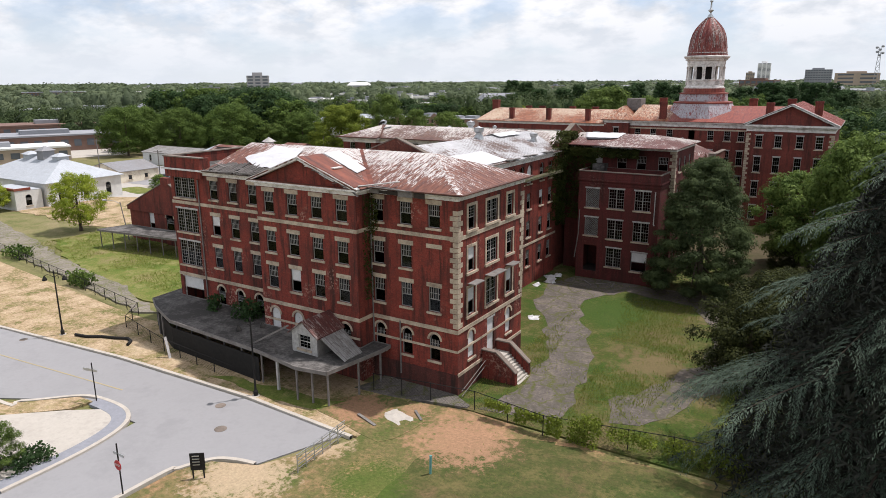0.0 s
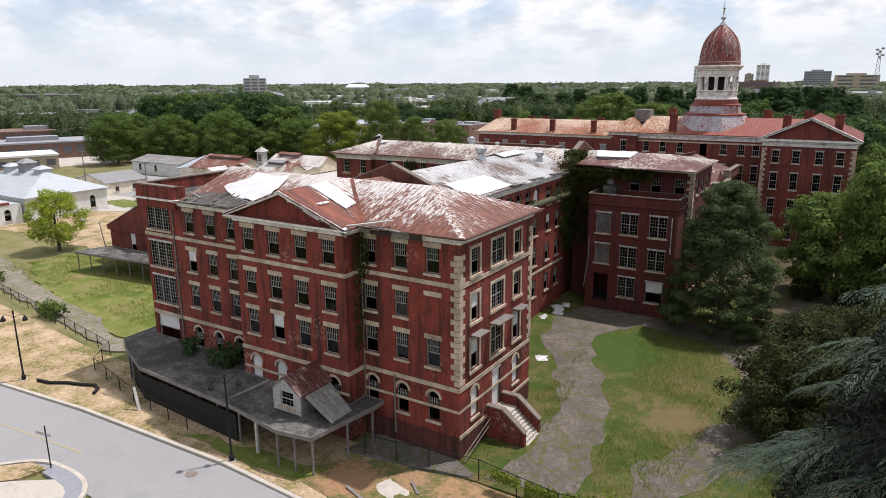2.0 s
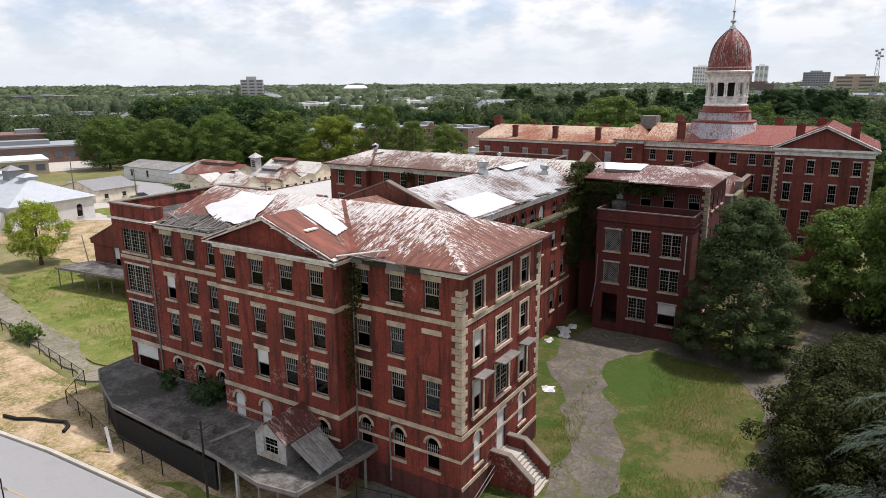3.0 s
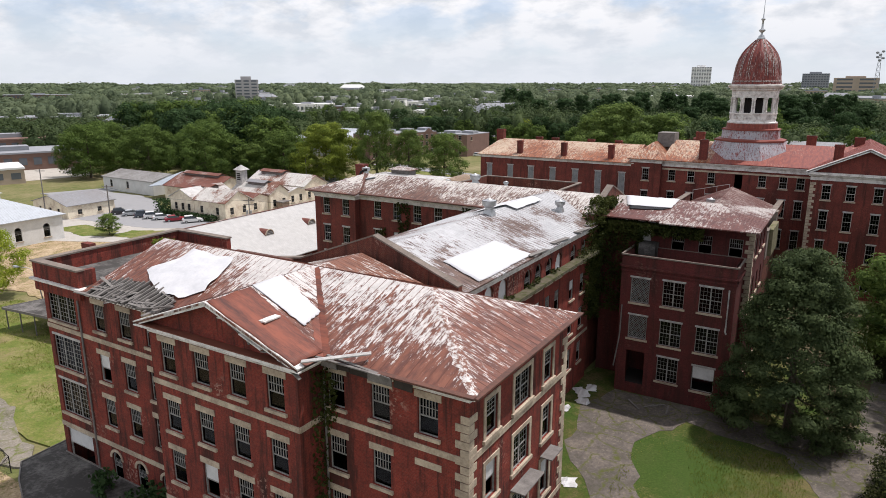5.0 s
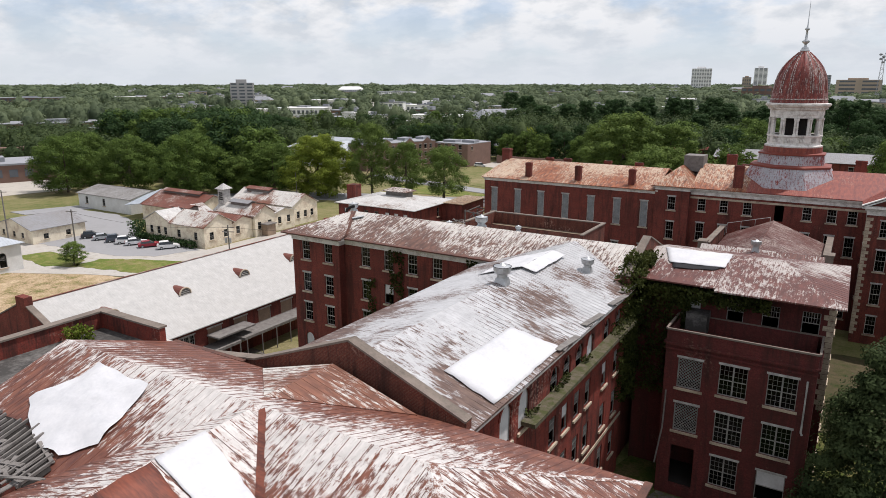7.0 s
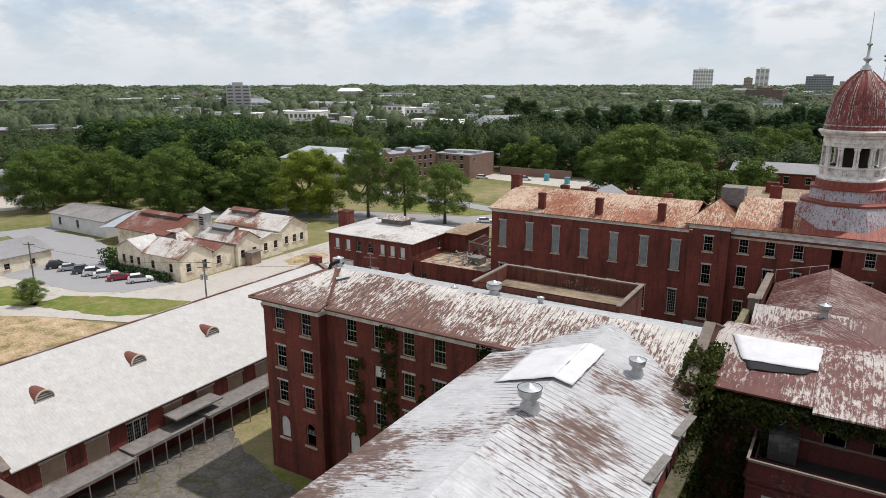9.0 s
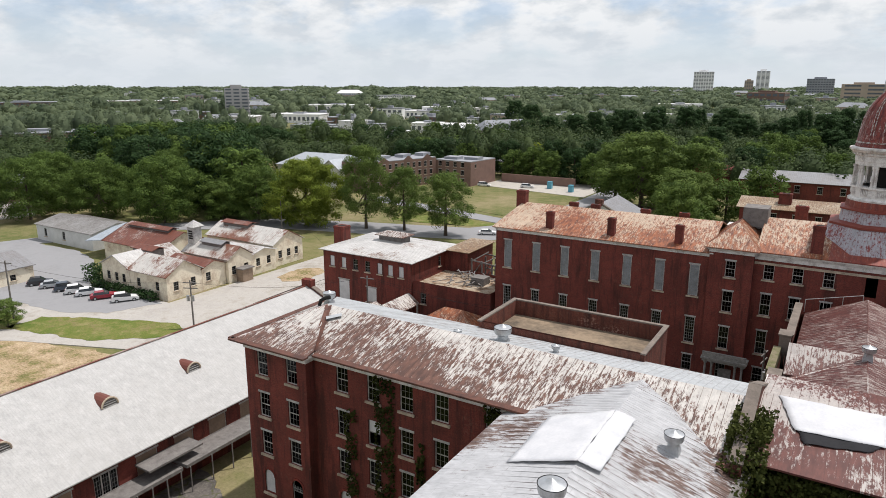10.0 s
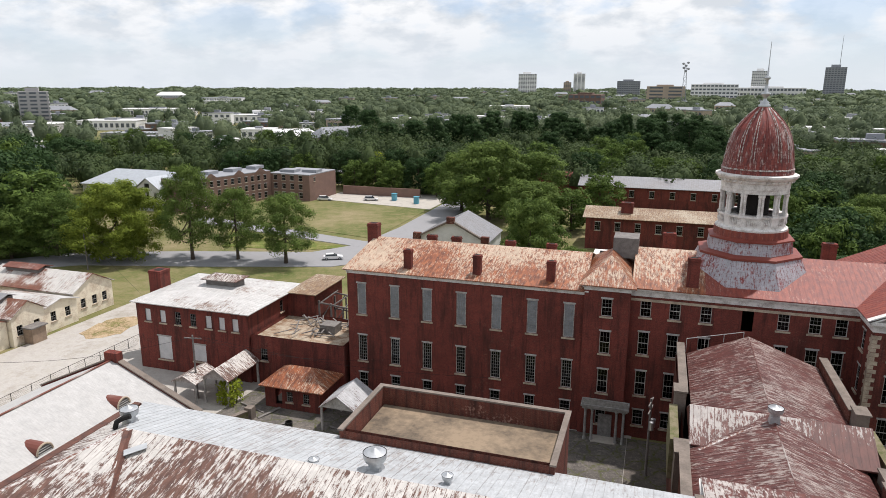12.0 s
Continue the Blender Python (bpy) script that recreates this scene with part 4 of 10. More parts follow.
flashing(A, (x1, y0, EV), (-6.7, RY, RZ), 0.46, M_HIP, "flaking white hip flashing", seed=2)
flashing(A, (x1, y1, EV), (-6.7, RY, RZ), 0.26, M_HIP, "flaking white hip flashing", seed=3)
M_RUST = plain_mat("plain_rust_sheet", (0.23, 0.07, 0.042), (0.075, 0.030, 0.024), 0.8, 0.6, stretch=(0.35, 1.8, 0.35), lo=0.40, hi=0.62)
flashing(A, (PC + 0.2, RY - 0.3, RZ - 0.1), (PC + PE, y0, EV), 0.42, M_RUST, "rust-brown valley gutter", "valley_gutter", 0.2, 6, 0.03)
PY = -2.0
roof(A, [
    [(PC + PE, 0.0, EV), (PC + PE, PY, EV), (PC, PY, RZ + 0.05), (PC, RY, RZ + 0.05)],
    [(PC - PE, PY, EV), (PC - PE, 0.0, EV), (PC, RY, RZ + 0.05), (PC, PY, RZ + 0.05)],
], M_ROOF_A, "pediment_roof", "rusted red and white metal roof")
ped = MB()
ped.face([(PL, -1.38, EV - 0.1), (PR, -1.38, EV - 0.1), (PC, -1.38, RZ - 0.2)])
ped.face([(PR, -1.1, EV - 0.1), (PL, -1.1, EV - 0.1), (PC, -1.1, RZ - 0.2)])
part("pediment", ped, M_BRICK, A, "brick gable of the pediment")
rk = MB()
rk.beam((PC - PE, -1.72, EV - 0.06), (PC, -1.72, RZ - 0.08), 0.5, 0.28)
rk.beam((PC + PE, -1.72, EV - 0.06), (PC, -1.72, RZ - 0.08), 0.5, 0.28)
part("raking_cornice", rk, M_CORNICE, A, "peeling white raking cornice")
# flat stair tower with a brick parapet
for bx in ((-37.85, 0.25, -32.0, 0.7), (-37.85, 0.7, -37.4, 13.2), (-37.4, 12.75, -31.1, 13.2), (-32.4, 0.7, -32.0, 1.6)):
    part("parapet", MB().box(bx[0], bx[1], 17.35, bx[2], bx[3], 19.5), M_BRICK, A, "red brick parapet of the flat roof")

for bx in ((-37.95, 0.15, -31.95, 0.8), (-37.95, 0.8, -37.3, 13.3), (-37.3, 12.65, -31.05, 13.3)):
    part("coping", MB().box(bx[0], bx[1], 19.5, bx[2], bx[3], 19.62), M_COPING, A)
part("flat_roof", MB().box(-37.4, 0.7, 18.2, -31.15, 12.75, 18.36), M_TARPAPER, A, "grey felt flat roof")
# ---------- link wing behind it ----------
FB = [(-24.1, 13.3), (-9.9, 13.3), (-9.9, 42.0), (-24.1, 42.0)]
bright = []
for u in (5.2, 7.7):
    bright += [(u, 1.5, 14.6, 2.6, "arch_board", "lintel"), (u, 1.2, 11.0, 2.1, "bar", "sill"), (u, 1.2, 7.2, 2.2, "bar", "sill"), (u, 1.2, 3.2, 2.3, "bar", "sill")]
for k, u in enumerate((12.5, 14.8, 17.2, 19.5, 23.4, 26.4)):
    bright += [(u, 1.4, 14.4, 2.4, "arch_board" if k in (3,) else "arch", "lintel"), (u, 1.2, 11.0, 2.1, "half_board" if k % 3 == 1 else "bar", "sill"), (u, 1.2, 7.2, 2.2, "bar", "sill"), (u, 1.2, 3.2, 2.3, "bar", "sill")]
bleft = []
for u in (3.5, 7.0, 10.5, 14.0, 17.5, 21.0, 24.5):
    bleft += [(u, 1.2, 14.4, 2.1, "sash", "sill"), (u, 1.2, 11.0, 2.1, "sash", "sill"), (u, 1.2, 7.2, 2.2, "sash", "sill")]
B = building("brick_link_wing", FB, GZ - 1.5, 17.5, {1: bright, 3: bleft}, M_BRICK, "red brick link wing under a pale metal roof", (2.4, 6.6, 10.6, 14.2, 17.2))
cornice(B, FB, 17.2, 0.7, 0.45)
belt(B, FB, 6.1, 0.3, edges={1})
EB, RB = 17.95, 20.3
roof(B, [
    [(-9.4, 13.6, EB), (-9.4, 42.5, EB), (-17.0, 48.0, RB - 0.3), (-17.0, 13.6, RB)],
    [(-24.6, 42.5, EB), (-24.6, 13.6, EB), (-17.0, 13.6, RB), (-17.0, 48.0, RB - 0.3)],
], M_ROOF_B, label="silvery white painted metal roof")
gb = MB()
prof = [(-29.3, 17.9), (-24.4, 18.6), (-17.0, 21.35), (-9.6, 18.5)]
low = 17.0
face_pts = [(x, z) for x, z in ((-29.3, low), (-9.6, low))] + prof[::-1]
gb.face([(x, 13.35, z) for x, z in face_pts])
gb.face([(x, 13.9, z) for x, z in reversed(face_pts)])
for k, p in enumerate(face_pts):
    q = face_pts[(k + 1) % len(face_pts)]
    gb.face([(p[0], 13.35, p[1]), (p[0], 13.9, p[1]), (q[0], 13.9, q[1]), (q[0], 13.35, q[1])])
part("gable_parapet", gb, M_BRICK_OLD, B, "worn brick gable parapet")
gc = MB()
for (xa, za), (xb, zb) in zip(prof, prof[1:]):
    gc.beam((xa, 13.62, za + 0.06), (xb, 13.62, zb + 0.06), 0.7, 0.12)
part("coping", gc, M_COPING, B)
ledge = MB().box(-9.9, 20.6, 14.95, -8.95, 42.0, 15.22)
part("ledge", ledge, M_LEDGE, B, "mossy overhanging ledge")

# ---------- cross wing with a hipped end ----------
FC = [(-49.2, 41.0), (-42.3, 41.0), (-42.3, 42.0), (-10.6, 42.0), (-10.6, 52.6), (-49.2, 52.6)]


def rowsc(us, k0=0):
    out = []
    for u in us:
        out += [(u, 1.2, 15.3, 2.2, "sash", "thin"), (u, 1.2, 11.5, 2.2, "sash", "thin"), (u, 1.2, 7.9, 2.2, "sash", "thin"), (u, 1.2, 4.1, 2.3, "arch", "lintel")]
    return out


cl = swap(rowsc([2.0, 5.3]), {3: ("arch_board", "lintel")})
cf = swap(rowsc([2.9, 6.0, 9.1, 12.2, 16.4]), {3: ("arch_board", "lintel"), 14: ("board", "sill"), 5: ("half_board", "sill")})
ch = []
for u in (2.5, 5.8, 9.1):
    ch += [(u, 1.2, 15.3, 2.2, "sash", "thin"), (u, 1.2, 11.5, 2.2, "sash", "thin"), (u, 1.2, 7.9, 2.2, "sash", "thin")]
C = building("brick_cross_wing", FC, GZ - 1.5, 17.7, {0: cl, 2: cf, 5: ch}, M_BRICK_DARK, "ivy-streaked red brick cross wing with a hipped metal roof", (3.4, 7.2, 10.8, 14.6, 17.4))
cornice(C, FC, 17.5, 0.8, 0.55)
EC, RC = 18.35, 20.05
roof(C, [
    [(-49.8, 40.4, EC), (-41.7, 40.4, EC), (-41.7, 41.4, EC + 0.28), (-45.6, 47.6, RC), (-45.6, 47.6, RC)],
    [(-41.7, 41.4, EC), (-10.4, 41.4, EC), (-10.4, 47.6, RC), (-45.6, 47.6, RC)],
    [(-49.8, 53.2, EC), (-49.8, 40.4, EC), (-45.6, 47.6, RC)],
], M_ROOF_C, label="white and rust streaked metal roof")
roof(C, [[(-10.4, 53.8, EC), (-49.8, 53.8, EC), (-45.6, 47.6, RC), (-10.4, 47.6, RC)]], M_ROOF_PALE, "rear_roof", "pale grey metal rear slope")
flashing(C, (-45.6, 47.6, RC), (-43.1, 41.2, EC + 0.1), 0.6, M_HIP, "broad flaking white hip flashing", seed=11)
flashing(C, (-45.2, 47.4, RC - 0.06), (-41.9, 41.6, EC + 0.04), 0.30, M_GUTTER, "rust-brown valley gutter", "valley_gutter", 0.2, 12, 0.06)
flashing(C, (-49.8, 40.4, EC), (-45.6, 47.6, RC), 0.3, M_HIP, "flaking white hip flashing", seed=13)
for a, b in (((-49.95, 40.2), (-41.5, 40.2)), ((-49.95, 40.2), (-49.95, 53.4)), ((-41.5, 41.2), (-10.6, 41.2))):
    part("gutter", MB().beam((*a, EC + 0.02), (*b, EC + 0.02), 0.6, 0.14), M_GUTTER, C, "broad rusted box gutter")
part("patch", MB().beam((-44.0, 45.6, RC - 0.38), (-43.0, 46.5, RC - 0.16), 0.7, 0.04), M_ROOF_PALE, C, "loose pale sheet on the slope")
part("flue_pipe", MB().pipe([(-46.9, 48.0, 19.6), (-46.7, 48.0, 20.1), (-46.3, 48.2, 20.35), (-45.9, 48.4, 20.45)], 0.17, 10), M_BLACK, C, "bent black flue pipe")
# fire wall at the end of the cross wing
fw = MB()
prof = [(40.8, 18.9), (46.9, 21.2), (53.0, 18.9)]
for (ya, za), (yb, zb) in zip(prof, prof[1:]):
    fw.hexa([(-10.6, ya, 14.0), (-10.0, ya, 14.0), (-10.0, yb, 14.0), (-10.6, yb, 14.0), (-10.6, ya, za), (-10.0, ya, za), (-10.0, yb, zb), (-10.6, yb, zb)])
part("fire_wall", fw, M_BRICK_OLD, C, "brick fire wall standing above the roof")
fc = MB()
for (ya, za), (yb, zb) in zip(prof, prof[1:]):
    fc.beam((-10.3, ya, za + 0.06), (-10.3, yb, zb + 0.06), 0.75, 0.12)
part("coping", fc, M_COPING, C)

# flat-roofed block behind the cross wing
FW = [(-33.5, 53.3), (-19.0, 53.3), (-19.0, 60.6), (-33.5, 60.6)]
W = building("flat_roofed_annex", FW, GZ - 1.5, 18.9, {1: [(2.2, 1.2, 12.0, 2.2, "sash", "thin"), (5.0, 1.2, 12.0, 2.2, "sash", "thin")]}, M_BRICK_OLD, "brick annex with a beige flat roof and parapet", (6.6, 10.6, 14.2))
part("flat_roof", MB().box(-33.1, 53.6, 17.3, -19.4, 60.2, 17.55), M_BEIGE, W, "beige gravelled flat roof")
for bx in ((-33.6, 53.2, -33.2, 60.7), (-19.3, 53.2, -18.9, 60.7), (-33.2, 60.3, -19.3, 60.7)):
    part("coping", MB().box(bx[0], bx[1], 18.9, bx[2], bx[3], 19.02), M_COPING, W)

# ---------- dark brick end pavilion with a balcony storey ----------
FD = [(-6.4, 40.6), (4.6, 40.6), (4.6, 45.0), (-6.4, 45.0)]
df = [(2.0, 1.9, 10.3, 2.6, "lattice", "dull"), (5.3, 2.1, 10.4, 2.6, "pair", "dull"), (8.8, 2.1, 10.4, 2.6, "pair", "dull"),
      (2.0, 1.9, 6.4, 2.5, "lattice", "dull"), (5.3, 2.1, 6.2, 2.6, "pair", "dull"), (8.8, 2.1, 6.2, 2.6, "pair", "dull"),
      (2.0, 1.9, 1.3, 3.7, "void", ""), (5.3, 2.1, 2.3, 2.6, "pair", "dull"), (8.8, 2.1, 2.1, 2.6, "half_board", "dull")]
D = building("brick_pavilion", FD, GZ - 1.5, 15.3, {0: df}, M_BRICK_DEEP, "dark red brick pavilion with barred windows and a balcony", (1.3, 5.6, 9.4, 14.0))
belt(D, FD, 13.5, 0.18, 0.1, M_BRICK_DEEP)
belt(D, FD, 13.95, 0.2, 0.2, M_BRICK_DEEP)
belt(D, FD, 15.18, 0.14, 0.12, M_COPING)
FD2 = [(-10.0, 45.0), (5.2, 45.0), (5.2, 56.0), (-10.0, 56.0)]
d2 = [(8.0, 1.3, 15.2, 1.9, "bar", "sill"), (10.7, 1.3, 15.2, 1.9, "bar", "sill"), (13.6, 1.3, 15.2, 1.9, "bar", "sill"), (4.6, 1.3, 15.2, 1.9, "board", "sill")]
ds = []
for u in (2.5, 5.5, 8.5):
    ds += [(u, 1.3, 15.0, 1.9, "bar", "sill"), (u, 1.3, 10.6, 2.2, "bar", "sill"), (u, 1.3, 6.4, 2.2, "bar", "sill"), (u, 1.3, 2.4, 2.2, "bar", "sill")]
D2 = building("brick_hipped_block", FD2, GZ - 1.5, 18.2, {0: d2, 1: ds}, M_BRICK_DEEP, "dark red brick rear block under a hipped maroon roof", (1.3, 5.6, 9.4, 13.6, 17.9))
quoins(D2, 5.2, 45.0, 1, -1, 9.0, 18.0)
cornice(D2, FD2, 17.9, 0.55, 0.5)
ED, RD = 18.5, 19.6
roof(D2, [
    [(-3.4, 42.2, ED), (5.9, 42.2, ED), (0.9, 50.6, RD), (-3.4, 50.6, RD)],
    [(5.9, 42.2, ED), (5.9, 56.6, ED), (0.9, 50.6, RD)],
    [(5.9, 56.6, ED), (-10.4, 56.6, ED), (-10.4, 50.6, RD), (0.9, 50.6, RD)],
    [(-10.4, 43.0, ED), (-3.4, 43.0, ED), (-3.4, 50.6, RD), (-10.4, 50.6, RD)],
], M_ROOF_D, label="maroon metal roof with white flaking streaks")
part("chute", MB().box(-5.6, 43.4, 14.1, -3.9, 45.0, 15.9), M_TARPAPER, D2, "grey boxed stair head on the balcony")

# ---------- maroon-roofed block between pavilion and main front ----------
FF = [(-10.0, 57.2), (4.2, 57.2), (4.2, 91.4), (-10.0, 91.4)]
F = building("brick_rear_block", FF, GZ - 1.5, 13.0, {}, M_BRICK_OLD, "old brick rear block with crumbling parapets", (8.0,))
roof(F, [
    [(-8.9, 74.4, 13.3), (-8.9, 91.4, 13.3), (-2.95, 91.4, 15.95), (-2.95, 74.4, 15.35)],
    [(3.9, 91.4, 13.3), (3.9, 74.4, 13.3), (-2.95, 74.4, 15.35), (-2.95, 91.4, 15.95)],
], M_ROOF_MAROON, label="dull maroon metal roof")
roof(F, [
    [(-9.3, 71.0, 13.45), (4.3, 71.0, 13.45), (4.3, 74.4, 15.35), (-9.3, 74.4, 15.35)],
    [(4.3, 77.8, 13.45), (-9.3, 77.8, 13.45), (-9.3, 74.4, 15.35), (4.3, 74.4, 15.35)],
], M_ROOF_D, "cross_roof", "maroon cross roof with flaking white streaks")
roof(F, [
    [(-9.3, 57.4, 13.1), (-9.3, 73.0, 13.1), (-2.95, 74.4, 15.45), (-2.95, 58.2, 15.45)],
    [(3.5, 73.0, 13.1), (3.5, 57.4, 13.1), (-2.95, 58.2, 15.45), (-2.95, 74.4, 15.45)],
], M_ROOF_MAROON, "front_roof", "dull maroon metal roof")
flashing(F, (-2.95, 73.6, 15.42), (-8.6, 70.4, 13.38), 0.3, M_HIP, "flaking white valley flashing", "hip_flashing", seed=21)
flashing(F, (-2.95, 73.6, 15.42), (2.7, 70.4, 13.38), 0.18, M_HIP, "flaking white valley flashing", "hip_flashing", seed=22)
flashing(F, (-2.95, 73.4, 15.45), (-2.95, 58.4, 15.45), 0.07, M_ROOF_D, "flaking ridge flashing", "ridge_flashing", seed=23)
flashing(F, (-2.95, 75.0, 15.38), (-2.95, 91.2, 15.95), 0.07, M_ROOF_D, "flaking ridge flashing", "ridge_flashing", seed=24)
for x in (-9.3, 4.3):
    e = MB()
    for q in (0, -0.25 if x > 0 else 0.25):
        e.face([(x + q, 71.0, 13.3), (x + q, 77.8, 13.3), (x + q, 74.4, 15.25)])
    part("gable", e, M_BRICK_OLD, F)
rl = MB()
rl.tube((-9.0, 91.6, 14.9), (-3.4, 91.6, 16.3), 0.04, n=6)
for q in (0.0, 0.33, 0.66, 1.0):
    rl.tube((-9.0 + 5.6 * q, 91.6, 13.4 + 2.3 * q), (-9.0 + 5.6 * q, 91.6, 14.9 + 1.4 * q), 0.035, n=6)
part("rail", rl, M_WHITE, F, "thin pale pipe rail along the gable")
for bx in ((-10.1, 57.1, -9.5, 68.6, 13.9), (-9.9, 79.6, -9.3, 91.5, 14.3), (3.7, 57.1, 4.3, 68.6, 13.9), (4.0, 79.6, 4.6, 91.5, 14.3)):
    part("parapet", MB().box(bx[0], bx[1], 12.8, bx[2], bx[3], bx[4]), M_BRICK_OLD, F, "crumbling brick parapet")
    part("coping", MB().box(bx[0] - 0.1, bx[1] - 0.1, bx[4], bx[2] + 0.1, bx[3] + 0.1, bx[4] + 0.12), M_COPING, F)
for x in (-9.9, 4.6):
    part("pier", MB().box(x - 0.5, 77.9, 10.0, x + 0.5, 79.5, 14.7).box(x - 0.62, 77.8, 14.7, x + 0.62, 79.62, 14.85), M_COPING, F, "stained grey capped pier")
    part("pier", MB().box(x - 0.55, 68.7, 10.0, x + 0.45, 70.9, 13.7).box(x - 0.65, 68.65, 13.7, x + 0.55, 71.0, 13.85), M_COPING, F, "stained grey capped pier")
    part("side_slab", MB().box(x - 0.9 if x < 0 else x + 0.2, 71.1, 10.0, x - 0.2 if x < 0 else x + 0.9, 77.7, 13.6), M_MOSSY, F, "mossy brown wall slab")
gw = MB()
gw.face([(-9.6, 91.0, 13.0), (3.8, 91.0, 13.0), (-2.95, 91.0, 15.9)])
gw.face([(3.8, 91.3, 13.0), (-9.6, 91.3, 13.0), (-2.95, 91.3, 15.9)])
part("gable", gw, M_BRICK_OLD, F)
part("gable", MB().face([(-9.4, 57.5, 13.0), (3.6, 57.5, 13.0), (-2.95, 57.5, 15.5)]).face([(3.6, 57.8, 13.0), (-9.4, 57.8, 13.0), (-2.95, 57.8, 15.5)]), M_BRICK_OLD, F)

# ---------- the main front with its domed cupola ----------
FM = [(-52.6, 92.3), (-22.1, 92.3), (-22.1, 108.8), (-52.6, 108.8)]
mf = []
for k, u in enumerate((2.0, 6.6, 11.0, 15.5, 20.0, 24.4, 28.8)):
    mf += [(u, 1.25, 11.8, 4.2, "tall", "thin"), (u, 1.25, 5.3, 3.6, "tall_low", "thin"), (u, 1.25, 1.4, 2.2, "sash", "thin")]
ml = [(3.0, 1.25, 11.8, 4.2, "tall", "thin"), (8.0, 1.25, 11.8, 4.2, "tall", "thin"), (13.0, 1.25, 11.8, 4.2, "tall", "thin")]
MW = building("main_building_wing", FM, GZ - 1.5, 17.6, {0: mf, 3: ml}, M_BRICK_DARK, "long red brick asylum wing with tall barred windows", (4.8, 11.0, 17.3))
cornice(MW, FM, 17.3, 0.6, 0.45)
RM, YM = 20.45, 100.5
roof(MW, [
    [(-53.1, 91.8, 17.9), (-22.1, 91.8, 17.9), (-22.1, YM, RM), (-52.0, YM, RM)],
    [(-22.1, 109.3, 17.9), (-53.1, 109.3, 17.9), (-52.0, YM, RM), (-22.1, YM, RM)],
    [(-53.1, 109.3, 17.9), (-53.1, 91.8, 17.9), (-52.0, YM, RM)],
], M_ROOF_MAIN, label="orange rusted metal roof")
for x in (-44.5, -35.4, -26.3):
    chimney(MW, x, 93.5, 18.2, 20.75, 1.0, 0.8)
chimney(MW, -52.2, 100.5, 17.5, 22.3, 1.5, 1.3)
for x in (-44.0, -40.5, -33.0, -27.5):
    chimney(MW, x, 101.6, 19.5, 20.95, 1.3, 0.7)
FT = [(-22.1, 91.9), (-16.9, 91.9), (-16.9, 109.0), (-22.1, 109.0)]
tf = []
for f, h in ((15.05, 2.1), (10.45, 2.75), (5.45, 3.0), (1.4, 2.0)):
    tf.append((2.6, 1.2, f, h, "sash", "thin"))
TW = building("main_building_tower_bay", FT, GZ - 1.5, 18.3, {0: tf}, M_BRICK_DARK, "red brick projecting bay of the main building", (4.8, 9.0, 13.6, 18.1))
cornice(TW, FT, 18.1, 0.7, 0.5)
roof(TW, [
    [(-22.7, 91.3, 18.8), (-16.3, 91.3, 18.8), (-19.5, 96.0, 21.4)],
    [(-16.3, 91.3, 18.8), (-16.3, 105.0, 18.8), (-19.5, 100.0, 21.4), (-19.5, 96.0, 21.4)],
    [(-22.7, 105.0, 18.8), (-22.7, 91.3, 18.8), (-19.5, 96.0, 21.4), (-19.5, 100.0, 21.4)],
], M_ROOF_MAIN, label="orange rusted hipped metal roof")
part("roof_box", MB().box(-19.6, 99.0, 20.4, -16.6, 102.4, 22.9), M_GREYWOOD, TW, "grey boxed stair head")
FE = [(-16.9, 92.9), (6.4, 92.9), (6.4, 108.6), (-16.9, 108.6)]
ef = []
for k, u in enumerate((1.7, 4.9, 8.2, 12.5, 16.1, 19.2, 21.7)):
    st = "void" if k == 3 else "sash"
    ef += [(u, 1.2, 15.1 if k != 3 else 14.6, 2.0 if k != 3 else 2.5, st, "thin"), (u, 1.2, 10.45, 2.8, "sash", "thin"), (u, 1.2, 5.3, 3.1, "sash", "thin"), (u, 1.2, 1.4, 2.0, "sash", "thin")]
ME = building("main_building_centre", FE, GZ - 1.5, 18.0, {0: ef}, M_BRICK_DARK, "red brick main building below a domed cupola", (4.8, 9.0, 13.6, 17.8))
cornice(ME, FE, 17.6, 1.1, 0.6)
belt(ME, FE, 17.0, 0.3, 0.05, edges={0})
YE, RE = 100.7, 21.6
roof(ME, [
    [(-16.9, 92.2, 18.7), (-9.0, 92.2, 18.7), (-9.0, YE, RE), (-16.9, YE, RE)],
    [(6.4, 109.2, 18.7), (-16.9, 109.2, 18.7), (-16.9, YE, RE), (6.4, YE, RE)],
], M_ROOF_MAIN, label="rusted metal roof")
roof(ME, [[(-9.0, 92.2, 18.7), (7.0, 92.2, 18.7), (13.5, YE, RE), (-9.0, YE, RE)]], M_ROOF_RED, "red_roof", "faded red metal roof")
chimney(ME, -10.4, 93.6, 18.8, 22.4, 1.3, 0.9)
for x in (-13.0, 5.0, 12.0):
    chimney(ME, x, 103.5, 19.5, 23.0, 1.5, 0.9)
# pedimented wing
FP = [(6.4, 88.3), (20.6, 88.3), (20.6, 110.0), (6.4, 110.0)]
pf, pl = [], []
for u in (2.2, 5.4, 8.9, 12.0):
    for f, h in ((14.6, 2.2), (10.0, 2.9), (5.4, 2.9), (1.2, 2.6)):
        pf.append((u, 1.2, f, h, "sash", "thin"))
for u in (18.9,):
    for f, h in ((14.6, 2.2), (10.0, 2.9), (5.4, 2.9)):
        pl.append((u, 1.2, f, h, "sash", "thin"))
MP = building("main_building_pediment_wing", FP, GZ - 1.5, 18.0, {0: pf, 3: pl}, M_BRICK_DARK, "red brick pedimented wing with cream quoins", (4.8, 9.0, 13.6, 17.8))
